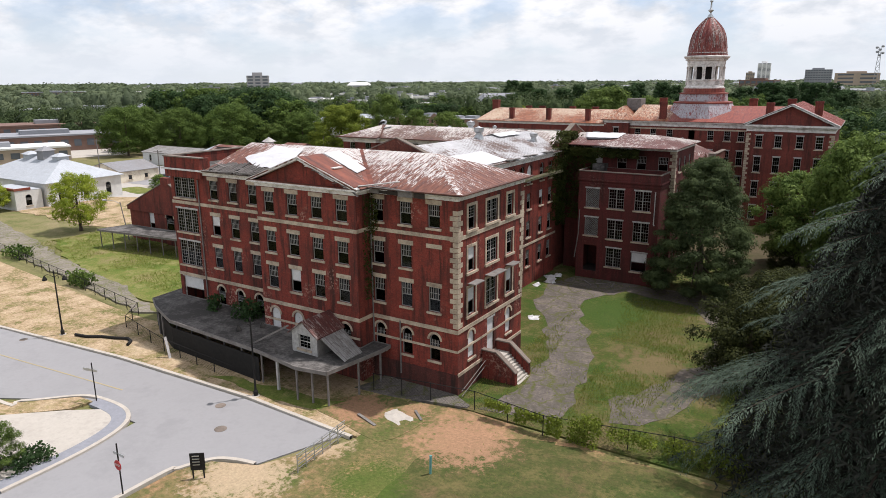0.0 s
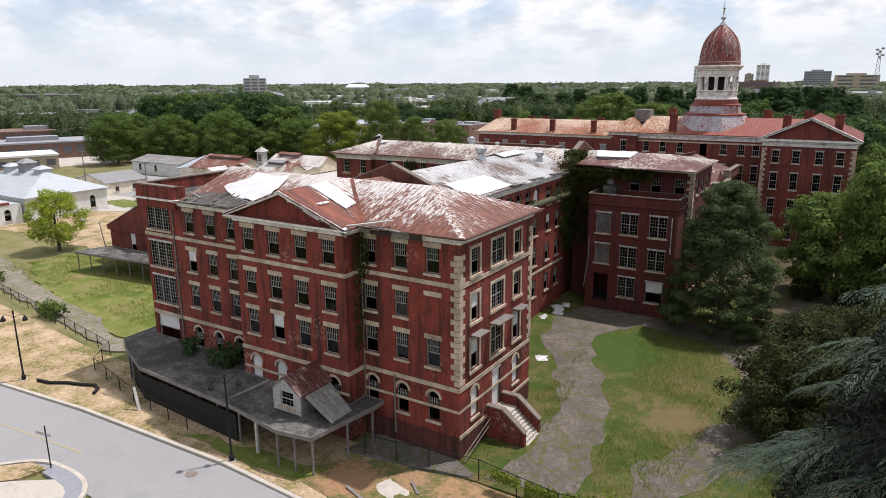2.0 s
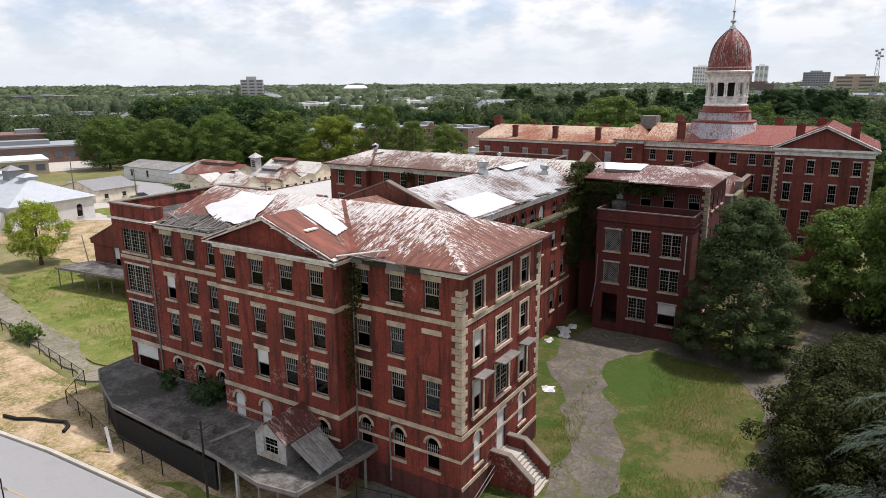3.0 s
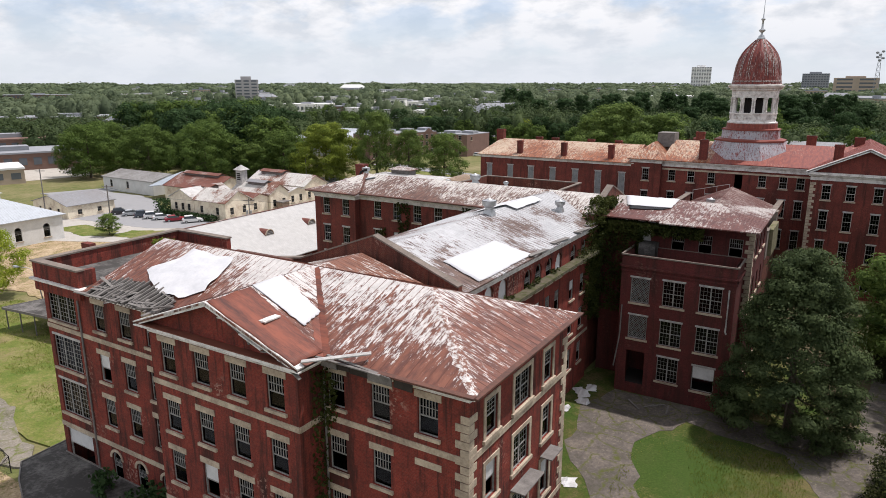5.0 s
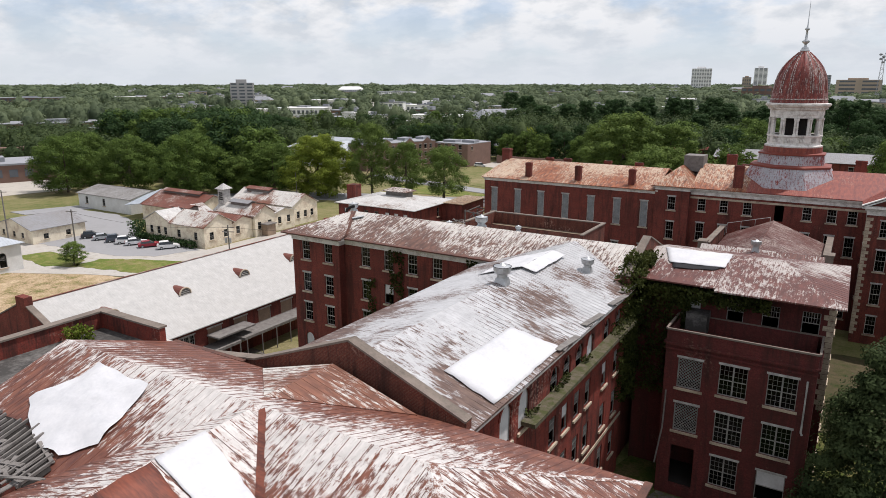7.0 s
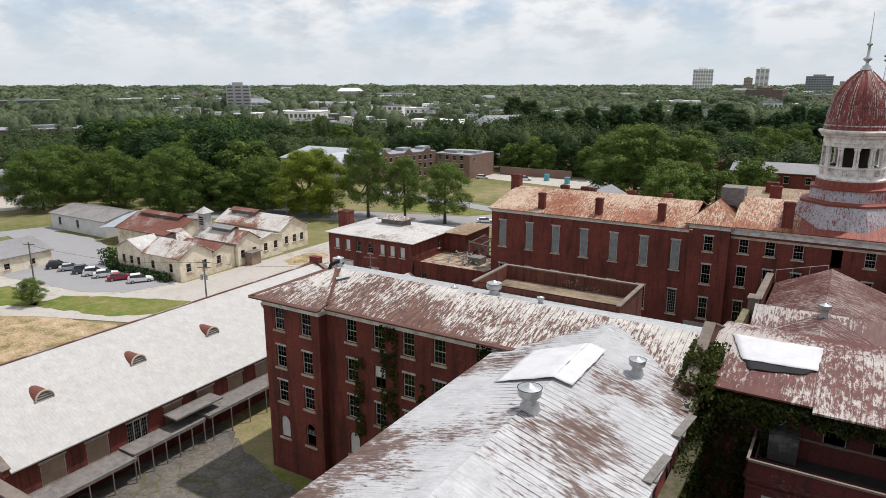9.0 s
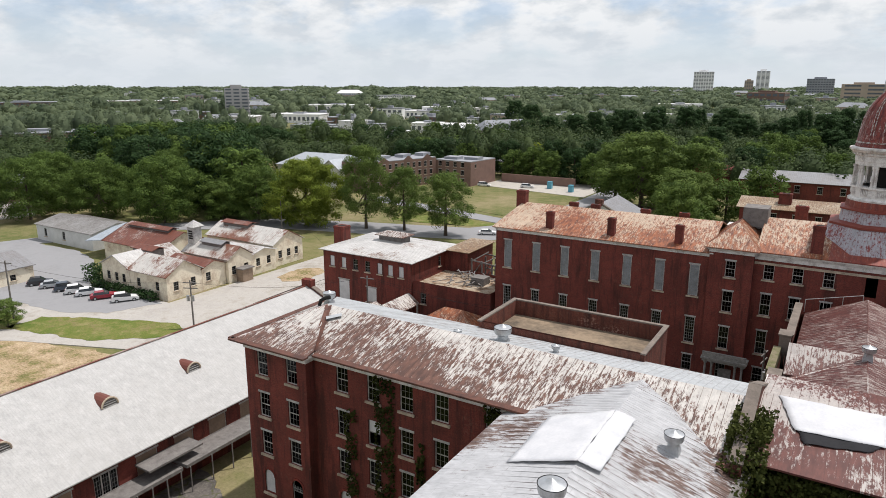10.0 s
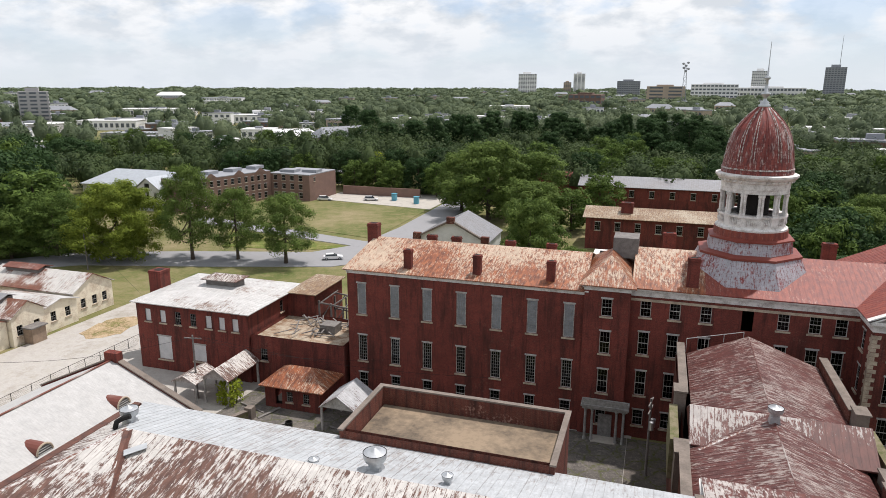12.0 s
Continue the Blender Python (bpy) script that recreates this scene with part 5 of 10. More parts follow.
cornice(MP, FP, 17.5, 1.2, 0.7)
quoins(MP, 6.4, 88.3, -1, -1, 1.0, 17.4)
quoins(MP, 20.6, 88.3, 1, -1, 1.0, 17.4)
roof(MP, [
    [(21.3, 87.6, 18.7), (21.3, 110, 18.7), (13.5, 110, 22.4), (13.5, 87.6, 22.4)],
    [(5.7, 110, 18.7), (5.7, 87.6, 18.7), (13.5, 87.6, 22.4), (13.5, 110, 22.4)],
], M_ROOF_RED, label="faded red metal roof")
pm = MB()
pm.face([(6.4, 88.32, 18.5), (20.6, 88.32, 18.5), (13.5, 88.32, 22.1)])
pm.face([(20.6, 88.6, 18.5), (6.4, 88.6, 18.5), (13.5, 88.6, 22.1)])
part("pediment", pm, M_BRICK_DARK, MP)
rk = MB()
rk.beam((5.7, 87.95, 18.62), (13.5, 87.95, 22.3), 0.7, 0.4)
rk.beam((21.3, 87.95, 18.62), (13.5, 87.95, 22.3), 0.7, 0.4)
part("raking_cornice", rk, M_CORNICE, MP, "white dentilled raking cornice")
chimney(MP, 17.5, 92.0, 19.0, 22.9, 1.3, 1.0)
chimney(MP, 9.5, 92.0, 19.0, 22.6, 1.3, 1.0)

# cupola: octagonal skirt, drum with columns, ribbed dome, finial
DC = (-4.4, YE)
CU = thing("domed_cupola", (DC[0], DC[1], 18.5), "white columned cupola under a weathered dark red dome", "cupola")


def octo(r, z, n=8, ph=math.pi / 8):
    return [(DC[0] + r * math.cos(ph + k * math.tau / n), DC[1] + r * math.sin(ph + k * math.tau / n), z) for k in range(n)]


def octo_band(mb, r0, z0, r1, z1, shift=0.0):
    a, b = octo(r0, z0), octo(r1, z1)
    for k in range(8):
        j = (k + 1) % 8
        pts = [a[k], a[j], b[j], b[k]]
        P, e, s_, nrm = slope_frame(pts)
        mb.face(pts, [((p - P[0]).dot(e) + k * 5.5 + shift, (p - P[0]).dot(s_)) for p in P])


sk = MB()
octo_band(sk, 7.75, 18.6, 5.75, 22.65)
part("skirt", sk, M_SKIRT, CU, "silver and red sheet-metal skirt roof")
part("skirt_edge", sweep([p[:2] for p in octo(5.75, 0)], [(0.02, 22.55), (0.14, 22.6), (0.14, 22.85), (-0.9, 23.05)]), M_ROOF_RED, CU, "red painted skirt moulding")
bs = MB()
octo_band(bs, 4.85, 23.0, 4.7, 24.45)
part("base", bs, M_SKIRT, CU, "silvered red octagonal base")
part("base_edge", sweep([p[:2] for p in octo(4.7, 0)], [(0.0, 24.4), (0.16, 24.45), (0.16, 24.62), (-0.7, 24.8)]), M_ROOF_RED, CU, "red painted base moulding")
c0 = (DC[0], DC[1], 0)
part("collar", MB().lathe(c0, [(4.05, 24.7), (4.0, 25.55), (3.7, 25.6)], 40), M_ROOF_RED, CU, "dark red painted collar")
part("drum_foot", MB().lathe(c0, [(3.6, 25.45), (3.92, 25.5), (3.95, 25.75), (3.72, 25.85), (3.62, 25.95), (3.6, 27.05), (3.78, 27.1), (3.78, 27.3), (2.8, 27.32)], 48), M_CORNICE, CU, "peeling white drum below the openings")
# cylinder added behind the openings, coloured as shade inside the drum
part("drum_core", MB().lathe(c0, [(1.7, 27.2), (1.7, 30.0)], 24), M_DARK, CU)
N_OPEN = 12
for k in range(N_OPEN):
    a = k * math.tau / N_OPEN + 0.10
    ca, sa = math.cos(a), math.sin(a)

    def at(r, q, z):
        return (DC[0] + r * ca - sa * q, DC[1] + r * sa + ca * q, z)
    pier = MB()
    pier.hexa([at(3.25, -0.25, 27.3), at(3.5, -0.25, 27.3), at(3.5, 0.25, 27.3), at(3.25, 0.25, 27.3), at(3.25, -0.25, 29.85), at(3.5, -0.25, 29.85), at(3.5, 0.25, 29.85), at(3.25, 0.25, 29.85)])
    pr = part("pier", pier, M_CORNICE, CU, "white pier with paired pilasters")
    for q in (-0.17, 0.17):
        pl_ = MB().lathe((*at(3.55, q, 0)[:2], 0), [(0.19, 27.3), (0.19, 27.5), (0.14, 27.55), (0.125, 29.4), (0.2, 29.55), (0.2, 29.8)], 8)
        part("pilaster", pl_, M_CORNICE, pr)
    panel = MB()
    am = a + math.pi / N_OPEN
    for i in range(5):
        b = am + (i - 2) * 0.055
        panel.lathe((DC[0] + 3.66 * math.cos(b), DC[1] + 3.66 * math.sin(b), 0), [(0.05, 26.25), (0.085, 26.45), (0.05, 26.7), (0.05, 27.0)], 6)
    tagged(part("baluster_row", panel, M_CORNICE, CU, "short white balusters"), kind="stuff")
part("entablature", MB().lathe(c0, [(2.7, 29.8), (3.62, 29.82), (3.62, 30.25), (3.68, 30.3), (3.68, 30.95), (3.85, 31.02), (3.92, 31.3), (4.2, 31.4), (4.34, 31.6), (4.42, 31.66), (4.42, 31.86), (3.8, 31.98)], 48), M_CORNICE, CU, "peeling white entablature")
for k in range(36):
    a = k * math.tau / 36
    part("dentil", MB().beam((DC[0] + 3.7 * math.cos(a), DC[1] + 3.7 * math.sin(a), 31.18), (DC[0] + 4.05 * math.cos(a), DC[1] + 4.05 * math.sin(a), 31.18), 0.22, 0.2), M_CORNICE, CU)
dome_prof = [(3.85, 31.95), (3.9, 32.2), (3.82, 32.3), (3.78, 32.75), (3.68, 33.4), (3.58, 34.0), (3.4, 35.2), (3.12, 36.15), (2.72, 37.0), (2.1, 37.85), (1.4, 38.6), (0.75, 39.2), (0.45, 39.45), (0.0, 39.5)]
part("dome", MB().lathe(c0, dome_prof, 48), M_DOME, CU, "weathered dark red dome", smooth=True)
part("dome_ring", MB().lathe(c0, [(3.85, 32.42), (3.9, 32.46), (3.88, 32.58), (3.78, 32.6)], 48), M_HIP, CU, "flaking pale moulding round the dome")
for k in range(16):
    a = k * math.tau / 16 + 0.1
    for off in (-0.045, 0.045):
        rb = MB().pipe([(DC[0] + (r + 0.02) * math.cos(a + off), DC[1] + (r + 0.02) * math.sin(a + off), z) for r, z in dome_prof[4:-2]], 0.05, 5)
        part("rib", rb, M_HIP if k % 3 else M_DOME, CU, "flaking pale rib" if k % 3 else "")
part("finial", MB().lathe(c0, [(0.62, 39.3), (0.66, 39.5), (0.45, 39.62), (0.5, 39.8), (0.2, 40.0), (0.16, 40.3), (0.5, 40.62), (0.54, 40.75), (0.2, 40.95), (0.13, 42.2), (0.34, 42.4), (0.3, 42.55), (0.1, 42.7), (0.05, 44.0), (0.035, 46.2), (0.0, 46.4)], 14), M_GALV, CU, "slender metal finial", smooth=True)

# ---------- long pale-roofed building ----------
FL = [(-82.5, 20.8), (-60.8, 20.8), (-60.8, 72.0), (-82.5, 72.0)]
ls = []
for k in range(12):
    ls.append((4.0 + k * 4.2, 2.3, 2.3, 3.2, "ply" if k % 5 != 2 else "big", "thin"))
LB = building("long_brick_building", FL, GZ - 1.5, 6.5, {0: [(6.0, 1.4, 2.3, 3.6, "half_board", "thin"), (10.9, 2.0, 2.6, 3.8, "arch", "both"), (16.0, 1.4, 2.3, 3.6, "half_board", "thin")], 1: ls}, M_BRICK_DARK, "long low brick building with a pale slate-grey roof", (1.0,))
RL = 11.4
roof(LB, [
    [(-60.2, 21.1, 6.3), (-60.2, 71.7, 6.3), (-71.6, 71.7, RL), (-71.6, 21.1, RL)],
    [(-83.1, 71.7, 6.3), (-83.1, 21.1, 6.3), (-71.6, 21.1, RL), (-71.6, 71.7, RL)],
], M_ROOF_LONG, label="pale grey slate roof", seam=0)
for yy in (20.8, 72.0):
    g = MB()
    g.hexa([(-82.8, yy - 0.3, 6.0), (-71.6, yy - 0.3, 6.0), (-71.6, yy + 0.3, 6.0), (-82.8, yy + 0.3, 6.0), (-82.8, yy - 0.3, 6.6), (-71.6, yy - 0.3, 11.6), (-71.6, yy + 0.3, 11.6), (-82.8, yy + 0.3, 6.6)])
    g.hexa([(-71.6, yy - 0.3, 6.0), (-60.4, yy - 0.3, 6.0), (-60.4, yy + 0.3, 6.0), (-71.6, yy + 0.3, 6.0), (-71.6, yy - 0.3, 11.6), (-60.4, yy - 0.3, 6.6), (-60.4, yy + 0.3, 6.6), (-71.6, yy + 0.3, 11.6)])
    g.box(-72.5, yy - 0.45, 11.2, -70.7, yy + 0.45, 12.3)
    part("gable_wall", g, M_BRICK_DARK, LB, "brick gable parapet")
    part("coping", MB().beam((-82.9, yy, 6.66), (-72.5, yy, 11.3), 0.75, 0.14).beam((-60.3, yy, 6.66), (-70.7, yy, 11.3), 0.75, 0.14), M_COPING, LB, "weathered grey coping")
part("ridge_cap", MB().beam((-71.6, 21.1, RL + 0.06), (-71.6, 71.7, RL + 0.06), 0.26, 0.08), M_ROOF_DEEP, LB, "thin rust-red ridge capping")
for yy in (27.4, 37.4, 47.3, 57.2, 67.0):
    d = MB()
    n = 8
    zc, r = 8.95, 0.85
    for k in range(n):
        a, b = math.pi * k / n, math.pi * (k + 1) / n
        pa, pb = (yy + math.cos(a) * r, zc + math.sin(a) * r), (yy + math.cos(b) * r, zc + math.sin(b) * r)
        d.face([(-65.9, *pa), (-69.5, *pa), (-69.5, *pb), (-65.9, *pb)])
    for s in (-1, 1):
        d.box(-69.5, yy + s * r - 0.04, 7.4, -65.9, yy + s * r + 0.04, zc)
    dd = part("dormer", d, M_DORMER, LB, "small barrel dormer with a rusted red hood")
    fr = MB()
    fr.box(-66.0, yy - r + 0.05, 8.2, -65.93, yy + r - 0.05, zc)
    for k in range(n):
        a, b = math.pi * k / n, math.pi * (k + 1) / n
        fr.face([(-65.95, yy, zc), (-65.95, yy + math.cos(a) * (r - .05), zc + math.sin(a) * (r - .05)), (-65.95, yy + math.cos(b) * (r - .05), zc + math.sin(b) * (r - .05))])
    part("louvre", fr, M_GREYWOOD, dd, "grey louvred front")
    rg = MB().pipe([(-65.9, yy + math.cos(math.pi * k / 10) * r, zc + math.sin(math.pi * k / 10) * r) for k in range(11)], 0.1, 6)
    part("hood_rim", rg.beam((-65.9, yy - r, 8.25), (-65.9, yy + r, 8.25), 0.16, 0.16), M_STONE, dd, "pale moulded rim")
    for q in range(5):
        part("slat", MB().beam((-65.9, yy - r + 0.12, 8.45 + 0.24 * q), (-65.9, yy + r - 0.12, 8.45 + 0.24 * q), 0.06, 0.06), M_WHITE, dd)

# ---------- low brick block by the yard ----------
FQ = [(-86.0, 89.8), (-67.2, 89.8), (-67.2, 104.5), (-86.0, 104.5)]
qf = []
for k, u in enumerate((2.0, 4.6, 7.2, 9.8, 12.4, 14.6, 16.8)):
    qf.append((u, 1.0, 7.9, 1.9, "board" if k in (0, 1, 4, 5, 6) else "sash", "sill"))
qf += [(4.5, 2.4, 2.2, 3.6, "board", "thin"), (10.5, 2.2, 2.6, 2.6, "board", "thin")]
QB = building("low_brick_block", FQ, GZ - 1.5, 10.8, {0: qf, 1: [(9.0, 0.9, 8.2, 1.8, "sash", "sill")]}, M_BRICK_DARK, "two-storey brick block with a whitish flat metal roof", (5.5,))
roof(QB, [
    [(-86.6, 89.2, 10.85), (-66.6, 89.2, 10.85), (-73.0, 97.0, 11.9), (-80.0, 97.0, 11.9)],
    [(-66.6, 89.2, 10.85), (-66.6, 105.1, 10.85), (-73.0, 97.0, 11.9)],
    [(-66.6, 105.1, 10.85), (-86.6, 105.1, 10.85), (-80.0, 97.0, 11.9), (-73.0, 97.0, 11.9)],
    [(-86.6, 105.1, 10.85), (-86.6, 89.2, 10.85), (-80.0, 97.0, 11.9)],
], M_ROOF_CHALK, label="whitish flaking metal roof")
part("lantern", MB().box(-79.0, 97.0, 11.3, -74.0, 99.6, 12.9), M_GREYWOOD, QB, "grey louvred roof lantern")
roof(QB, [[(-79.6, 96.4, 12.9), (-73.4, 96.4, 12.9), (-75.0, 98.3, 13.5), (-78.0, 98.3, 13.5)], [(-73.4, 100.2, 12.9), (-79.6, 100.2, 12.9), (-78.0, 98.3, 13.5), (-75.0, 98.3, 13.5)], [(-73.4, 96.4, 12.9), (-73.4, 100.2, 12.9), (-75.0, 98.3, 13.5)], [(-79.6, 100.2, 12.9), (-79.6, 96.4, 12.9), (-78.0, 98.3, 13.5)]], M_ROOF_C, "lantern_roof")
chimney(QB, -87.6, 97.0, 0, 13.5, 2.2, 2.2)
FR = [(-67.2, 100.5), (-62.6, 100.5), (-62.6, 110.0), (-67.2, 110.0)]
RR = building("brick_shed_block", FR, GZ - 1.5, 10.6, {}, M_BRICK_DARK, "brick shed block with a whitish flat roof")
roof(RR, [[(-67.3, 100.0, 10.9), (-62.1, 100.0, 10.9), (-62.1, 110.4, 11.0), (-67.3, 110.4, 11.0)]], M_ROOF_CREAM)
FQ2 = [(-67.1, 90.2), (-52.7, 90.2), (-52.7, 100.4), (-67.1, 100.4)]
Q2 = building("low_flat_block", FQ2, GZ - 1.5, 7.6, {0: [(2.0, 1.1, 4.0, 1.8, "sash", "sill")]}, M_BRICK_DARK, "single-storey brick block with a collapsing flat roof", ())
part("flat_roof", MB().box(-66.8, 90.5, 7.0, -53.0, 100.1, 7.2), M_FELT_TAN, Q2, "white and rust stained flat roof")


def settle(dx, dy, dz, *obs):
    for ob in obs:
        ob.matrix_basis = Matrix.Translation((dx, dy, dz)) @ ob.matrix_basis


settle(0.5, 0.75, -0.1, B)
settle(0.65, 2.0, -0.1, C)
settle(0.95, 1.95, 0.08, W)
settle(0.85, 0.8, 0.15, D, D2)
settle(1.7, 2.35, 0.52, MW, TW, ME, MP)
settle(1.9, 2.05, 0.0, CU)
settle(0.62, 3.0, -0.39, LB)
settle(1.2, 4.1, -0.1, QB, RR, Q2)

# ---------- ground ----------
gm = MB()
gm.face([(-4600, -900, GZ - 0.12), (4600, -900, GZ - 0.12), (4600, 4700, GZ - 0.12), (-4600, 4700, GZ - 0.12)])
solid("ground", gm, M_GROUND, "dry grassy ground reaching to the horizon", "ground", kind="structure")


def ragged(poly, amp, step=1.3):
    """A natural outline: edges cut short and pushed about."""
    out = []
    for k, a in enumerate(poly):
        b = poly[(k + 1) % len(poly)]
        L = math.hypot(b[0] - a[0], b[1] - a[1])
        n = max(1, int(L / step)) if L < 60 else 30
        for j in range(n):
            f = j / n
            x, y = a[0] + (b[0] - a[0]) * f, a[1] + (b[1] - a[1]) * f
            v = noise.noise_vector(Vector((x * 0.35, y * 0.35, 3.3))) * amp + noise.noise_vector(Vector((x * 1.3, y * 1.3, 7.7))) * amp * 0.5
            out.append((x + v.x, y + v.y))
    return out


def patch(name, poly, z, mat, label, category="ground", rough=0.0):
    if rough:
        poly = ragged(poly, rough)
    return solid(name, MB().sheet(poly, z - 0.3, z), mat, label, category, kind="structure")


road = [(-160, -24.0), (-75, -21.0), (-36.0, -21.4), (-28.2, -17.2), (-26.6, -17.4), (-20.6, -17.2), (-19.8, -25.0), (-21.0, -40.0), (-12.3, -40.0), (-12.3, -22.0), (-11.8, -19.8), (-10.6, -17.6), (-7.5, -16.4), (-4.9, -10.0), (-16.0, -9.6), (-34.0, -10.2), (-57.0, -12.3), (-100, -17.5), (-160, -24.0 + 3)]
patch("road", road, GZ, M_ASPHALT, "pale grey asphalt road", "road")
patch("verge", [(-160, -20.4), (-100, -16.9), (-57.0, -11.7), (-34.0, -9.6), (-16.0, -9.0), (-3.6, -9.6), (-3.6, -1.5), (-45.0, -1.4), (-58.0, 0.0), (-90.0, 3.4), (-160, 12.0)], GZ + 0.06, M_DIRT, "dry sandy verge with sparse grass")
patch("corner_verge", [(-12.1, -40), (30, -40), (30, -2.0), (9.0, -1.8), (2.0, -1.4), (-3.6, -2.4), (-3.6, -10.2), (-7.2, -16.5), (-10.5, -17.9), (-11.7, -20.0)], GZ + 0.06, M_CLAY, "patchy red clay and grass")
patch("courtyard_lawn", [(-0.6, -1.2), (60, -1.2), (60, 84), (0.4, 84), (-9.9, 41.9), (-9.9, 13.2)], GZ + 0.03, M_COURT_LAWN, "long green and browning courtyard grass")
patch("courtyard_path", [(2.5, -0.6), (9, 0.6), (8, 6.5), (7, 13), (4, 20), (0.5, 27), (-0.6, 32), (3, 37.5), (11.5, 36), (15.4, 30), (16.5, 19), (11.5, 6.5), (12.6, 3.2), (16.5, 6), (19.5, 17), (19.5, 31), (14, 41.2), (-5, 41.2), (-7.2, 36), (-5.6, 28), (0.2, 18.5), (3, 11), (3.2, 4)], GZ + 0.055, M_WEEDY, "weedy dark cracked asphalt path", "path", rough=0.9)
patch("courtyard_dirt", [(14.5, 33), (19, 31), (24, 40), (32, 84), (2, 84), (2, 62), (14, 56)], GZ + 0.045, M_COURT_DIRT, "dry weedy ground behind the courtyard tree", rough=0.9)
patch("far_courtyard_drive", [(15.5, 36), (19.5, 34), (24.5, 54), (25, 84), (19, 84), (18, 56)], GZ + 0.06, M_WEEDY, "dark worn drive", "path")
patch("side_lawn", [(-92, 15), (-75, 8.5), (-56, 4.2), (-41, 2.2), (-41, 12), (-56, 17), (-72, 24), (-92, 24)], GZ + 0.05, M_LAWN, "rough green side lawn", rough=1.2)
patch("side_drive", [(-120, 11), (-90, 6.5), (-58, 1.8), (-46, -0.4), (-43, 0.6), (-52, 4.0), (-78, 9.0), (-96, 14), (-120, 19)], GZ + 0.075, M_DRIVE, "cracked asphalt drive with weeds", "path", rough=0.8)
patch("service_yard", [(-165, 50), (-128, 47), (-113, 55), (-90, 64), (-84, 74), (-50, 76), (-35, 82), (-14, 82), (-14, 95.2), (-86, 95.2), (-88, 128), (-100, 132), (-108.4, 122), (-109.2, 79.2), (-132, 79.2), (-143, 80), (-165, 68)], GZ + 0.02, M_YARD, "pale worn concrete service yard", "yard")
patch("car_park", [(-150, 63), (-121, 66), (-113.5, 70), (-110, 78.6), (-132.5, 78.6), (-136, 82), (-150, 90), (-160, 93), (-182, 92), (-186, 84), (-164, 80)], GZ + 0.045, M_ASPHALT, "worn grey asphalt parking yard", "car park", rough=0.7)
patch("yard_grass", [(-121, 57), (-104, 60.5), (-91, 71), (-99, 73), (-114, 67), (-121, 63)], GZ + 0.06, M_LAWN, "grassy island in the yard", rough=0.8)
patch("yard_grass", [(-138, 55), (-125, 54), (-119.5, 57), (-123, 61), (-136, 61)], GZ + 0.06, M_LAWN, "grassy corner of the yard", rough=0.8)
patch("yard_island", [(-104.4, 101.6), (-101.5, 100.6), (-98.6, 102.2), (-97.8, 105.5), (-99.2, 109.4), (-102.4, 110.6), (-105.0, 108.6), (-105.6, 104.6)], GZ + 0.06, M_DIRT, "weedy round island in the yard", rough=1.4)
patch("sandy_waste", [(-128, 26), (-86, 26), (-86, 60), (-104, 58), (-122, 54), (-132, 44)], GZ - 0.02, M_DIRT, "bright sandy waste ground", rough=1.5)
patch("inner_yard", [(-60, 13.5), (-24.5, 13.5), (-24.5, 42.5), (-60, 42.5)], GZ - 0.02, M_LAWN, "overgrown inner yard")
patch("inner_yard_path", [(-60, 24), (-42, 30), (-42, 40), (-60, 46)], GZ + 0.0, M_OLD_ASPHALT, "cracked asphalt strip", rough=1)
patch("street", [(-190, 80), (-182, 80), (-165, 118), (-140, 137), (-108, 146), (-84, 154), (-72, 166), (-74, 200), (-75, 240), (-78, 300), (-86, 300), (-85, 240), (-85, 200), (-87, 177), (-95, 165), (-125, 156), (-150, 146), (-172, 124)], GZ + 0.0, M_ASPHALT, "grey street between lawns", "road")
patch("street_arm", [(-150, 188), (-112, 179.5), (-86, 174), (-86, 180), (-112, 187), (-150, 196)], GZ + 0.01, M_ASPHALT, "grey side street", "road")
patch("green", [(-140, 198), (-110, 190), (-86.5, 184), (-86.5, 229), (-131, 236)], GZ - 0.02, M_GROUND, "dry yellowing green")
patch("near_green", [(-120, 163), (-97, 167), (-88.5, 173), (-112, 178), (-130, 181)], GZ - 0.02, M_LAWN, "mown grass beside the street", rough=0.6)
patch("building_site", [(-131, 238), (-86, 231), (-86, 262), (-131, 256)], GZ - 0.01, M_CONC, "pale cleared building site")
patch("far_car_park", [(-330, 92), (-225, 70), (-215, 112), (-300, 150)], GZ - 0.03, M_CONC, "pale car park", "car park")
patch("inner_court", [(-66, 76.5), (-14.5, 77.5), (-14.5, 94.4), (-64, 94.4)], GZ + 0.05, M_OLD_ASPHALT, "dark stained paving of the inner court", "yard")
patch("rear_area", [(-14.45, 77.5), (1.6, 77.5), (1.6, 94.4), (-14.45, 94.4)], GZ + 0.065, M_WEEDY, "dark paved area behind the rear block", "yard")
patch("verge_grass", [(5.0, -39), (29, -39), (29, -2.4), (9.0, -2.6), (4.6, -4.0), (2.4, -9.0), (3.6, -18), (1.0, -30)], GZ + 0.075, M_VERGE, "worn green grass beyond the courtyard fence", rough=1.6)
patch("weedy_strip", [(-9.5, -8.0), (-5.5, -8.9), (-2.0, -9.2), (-0.5, -6.5), (-1.5, -3.2), (-5.0, -2.4), (-8.0, -3.2), (-10.5, -5.8)], GZ + 0.085, M_CLAY, "patchy weeds and clay beside the wing", rough=1.0)
patch("canopy_weeds_strip", [(-22.5, -8.2), (-13.0, -8.3), (-9.0, -8.0), (-8.2, -5.6), (-14.0, -6.6), (-21.0, -7.2)], GZ + 0.095, M_LAWN, "green weeds at the foot of the canopy", rough=0.6)
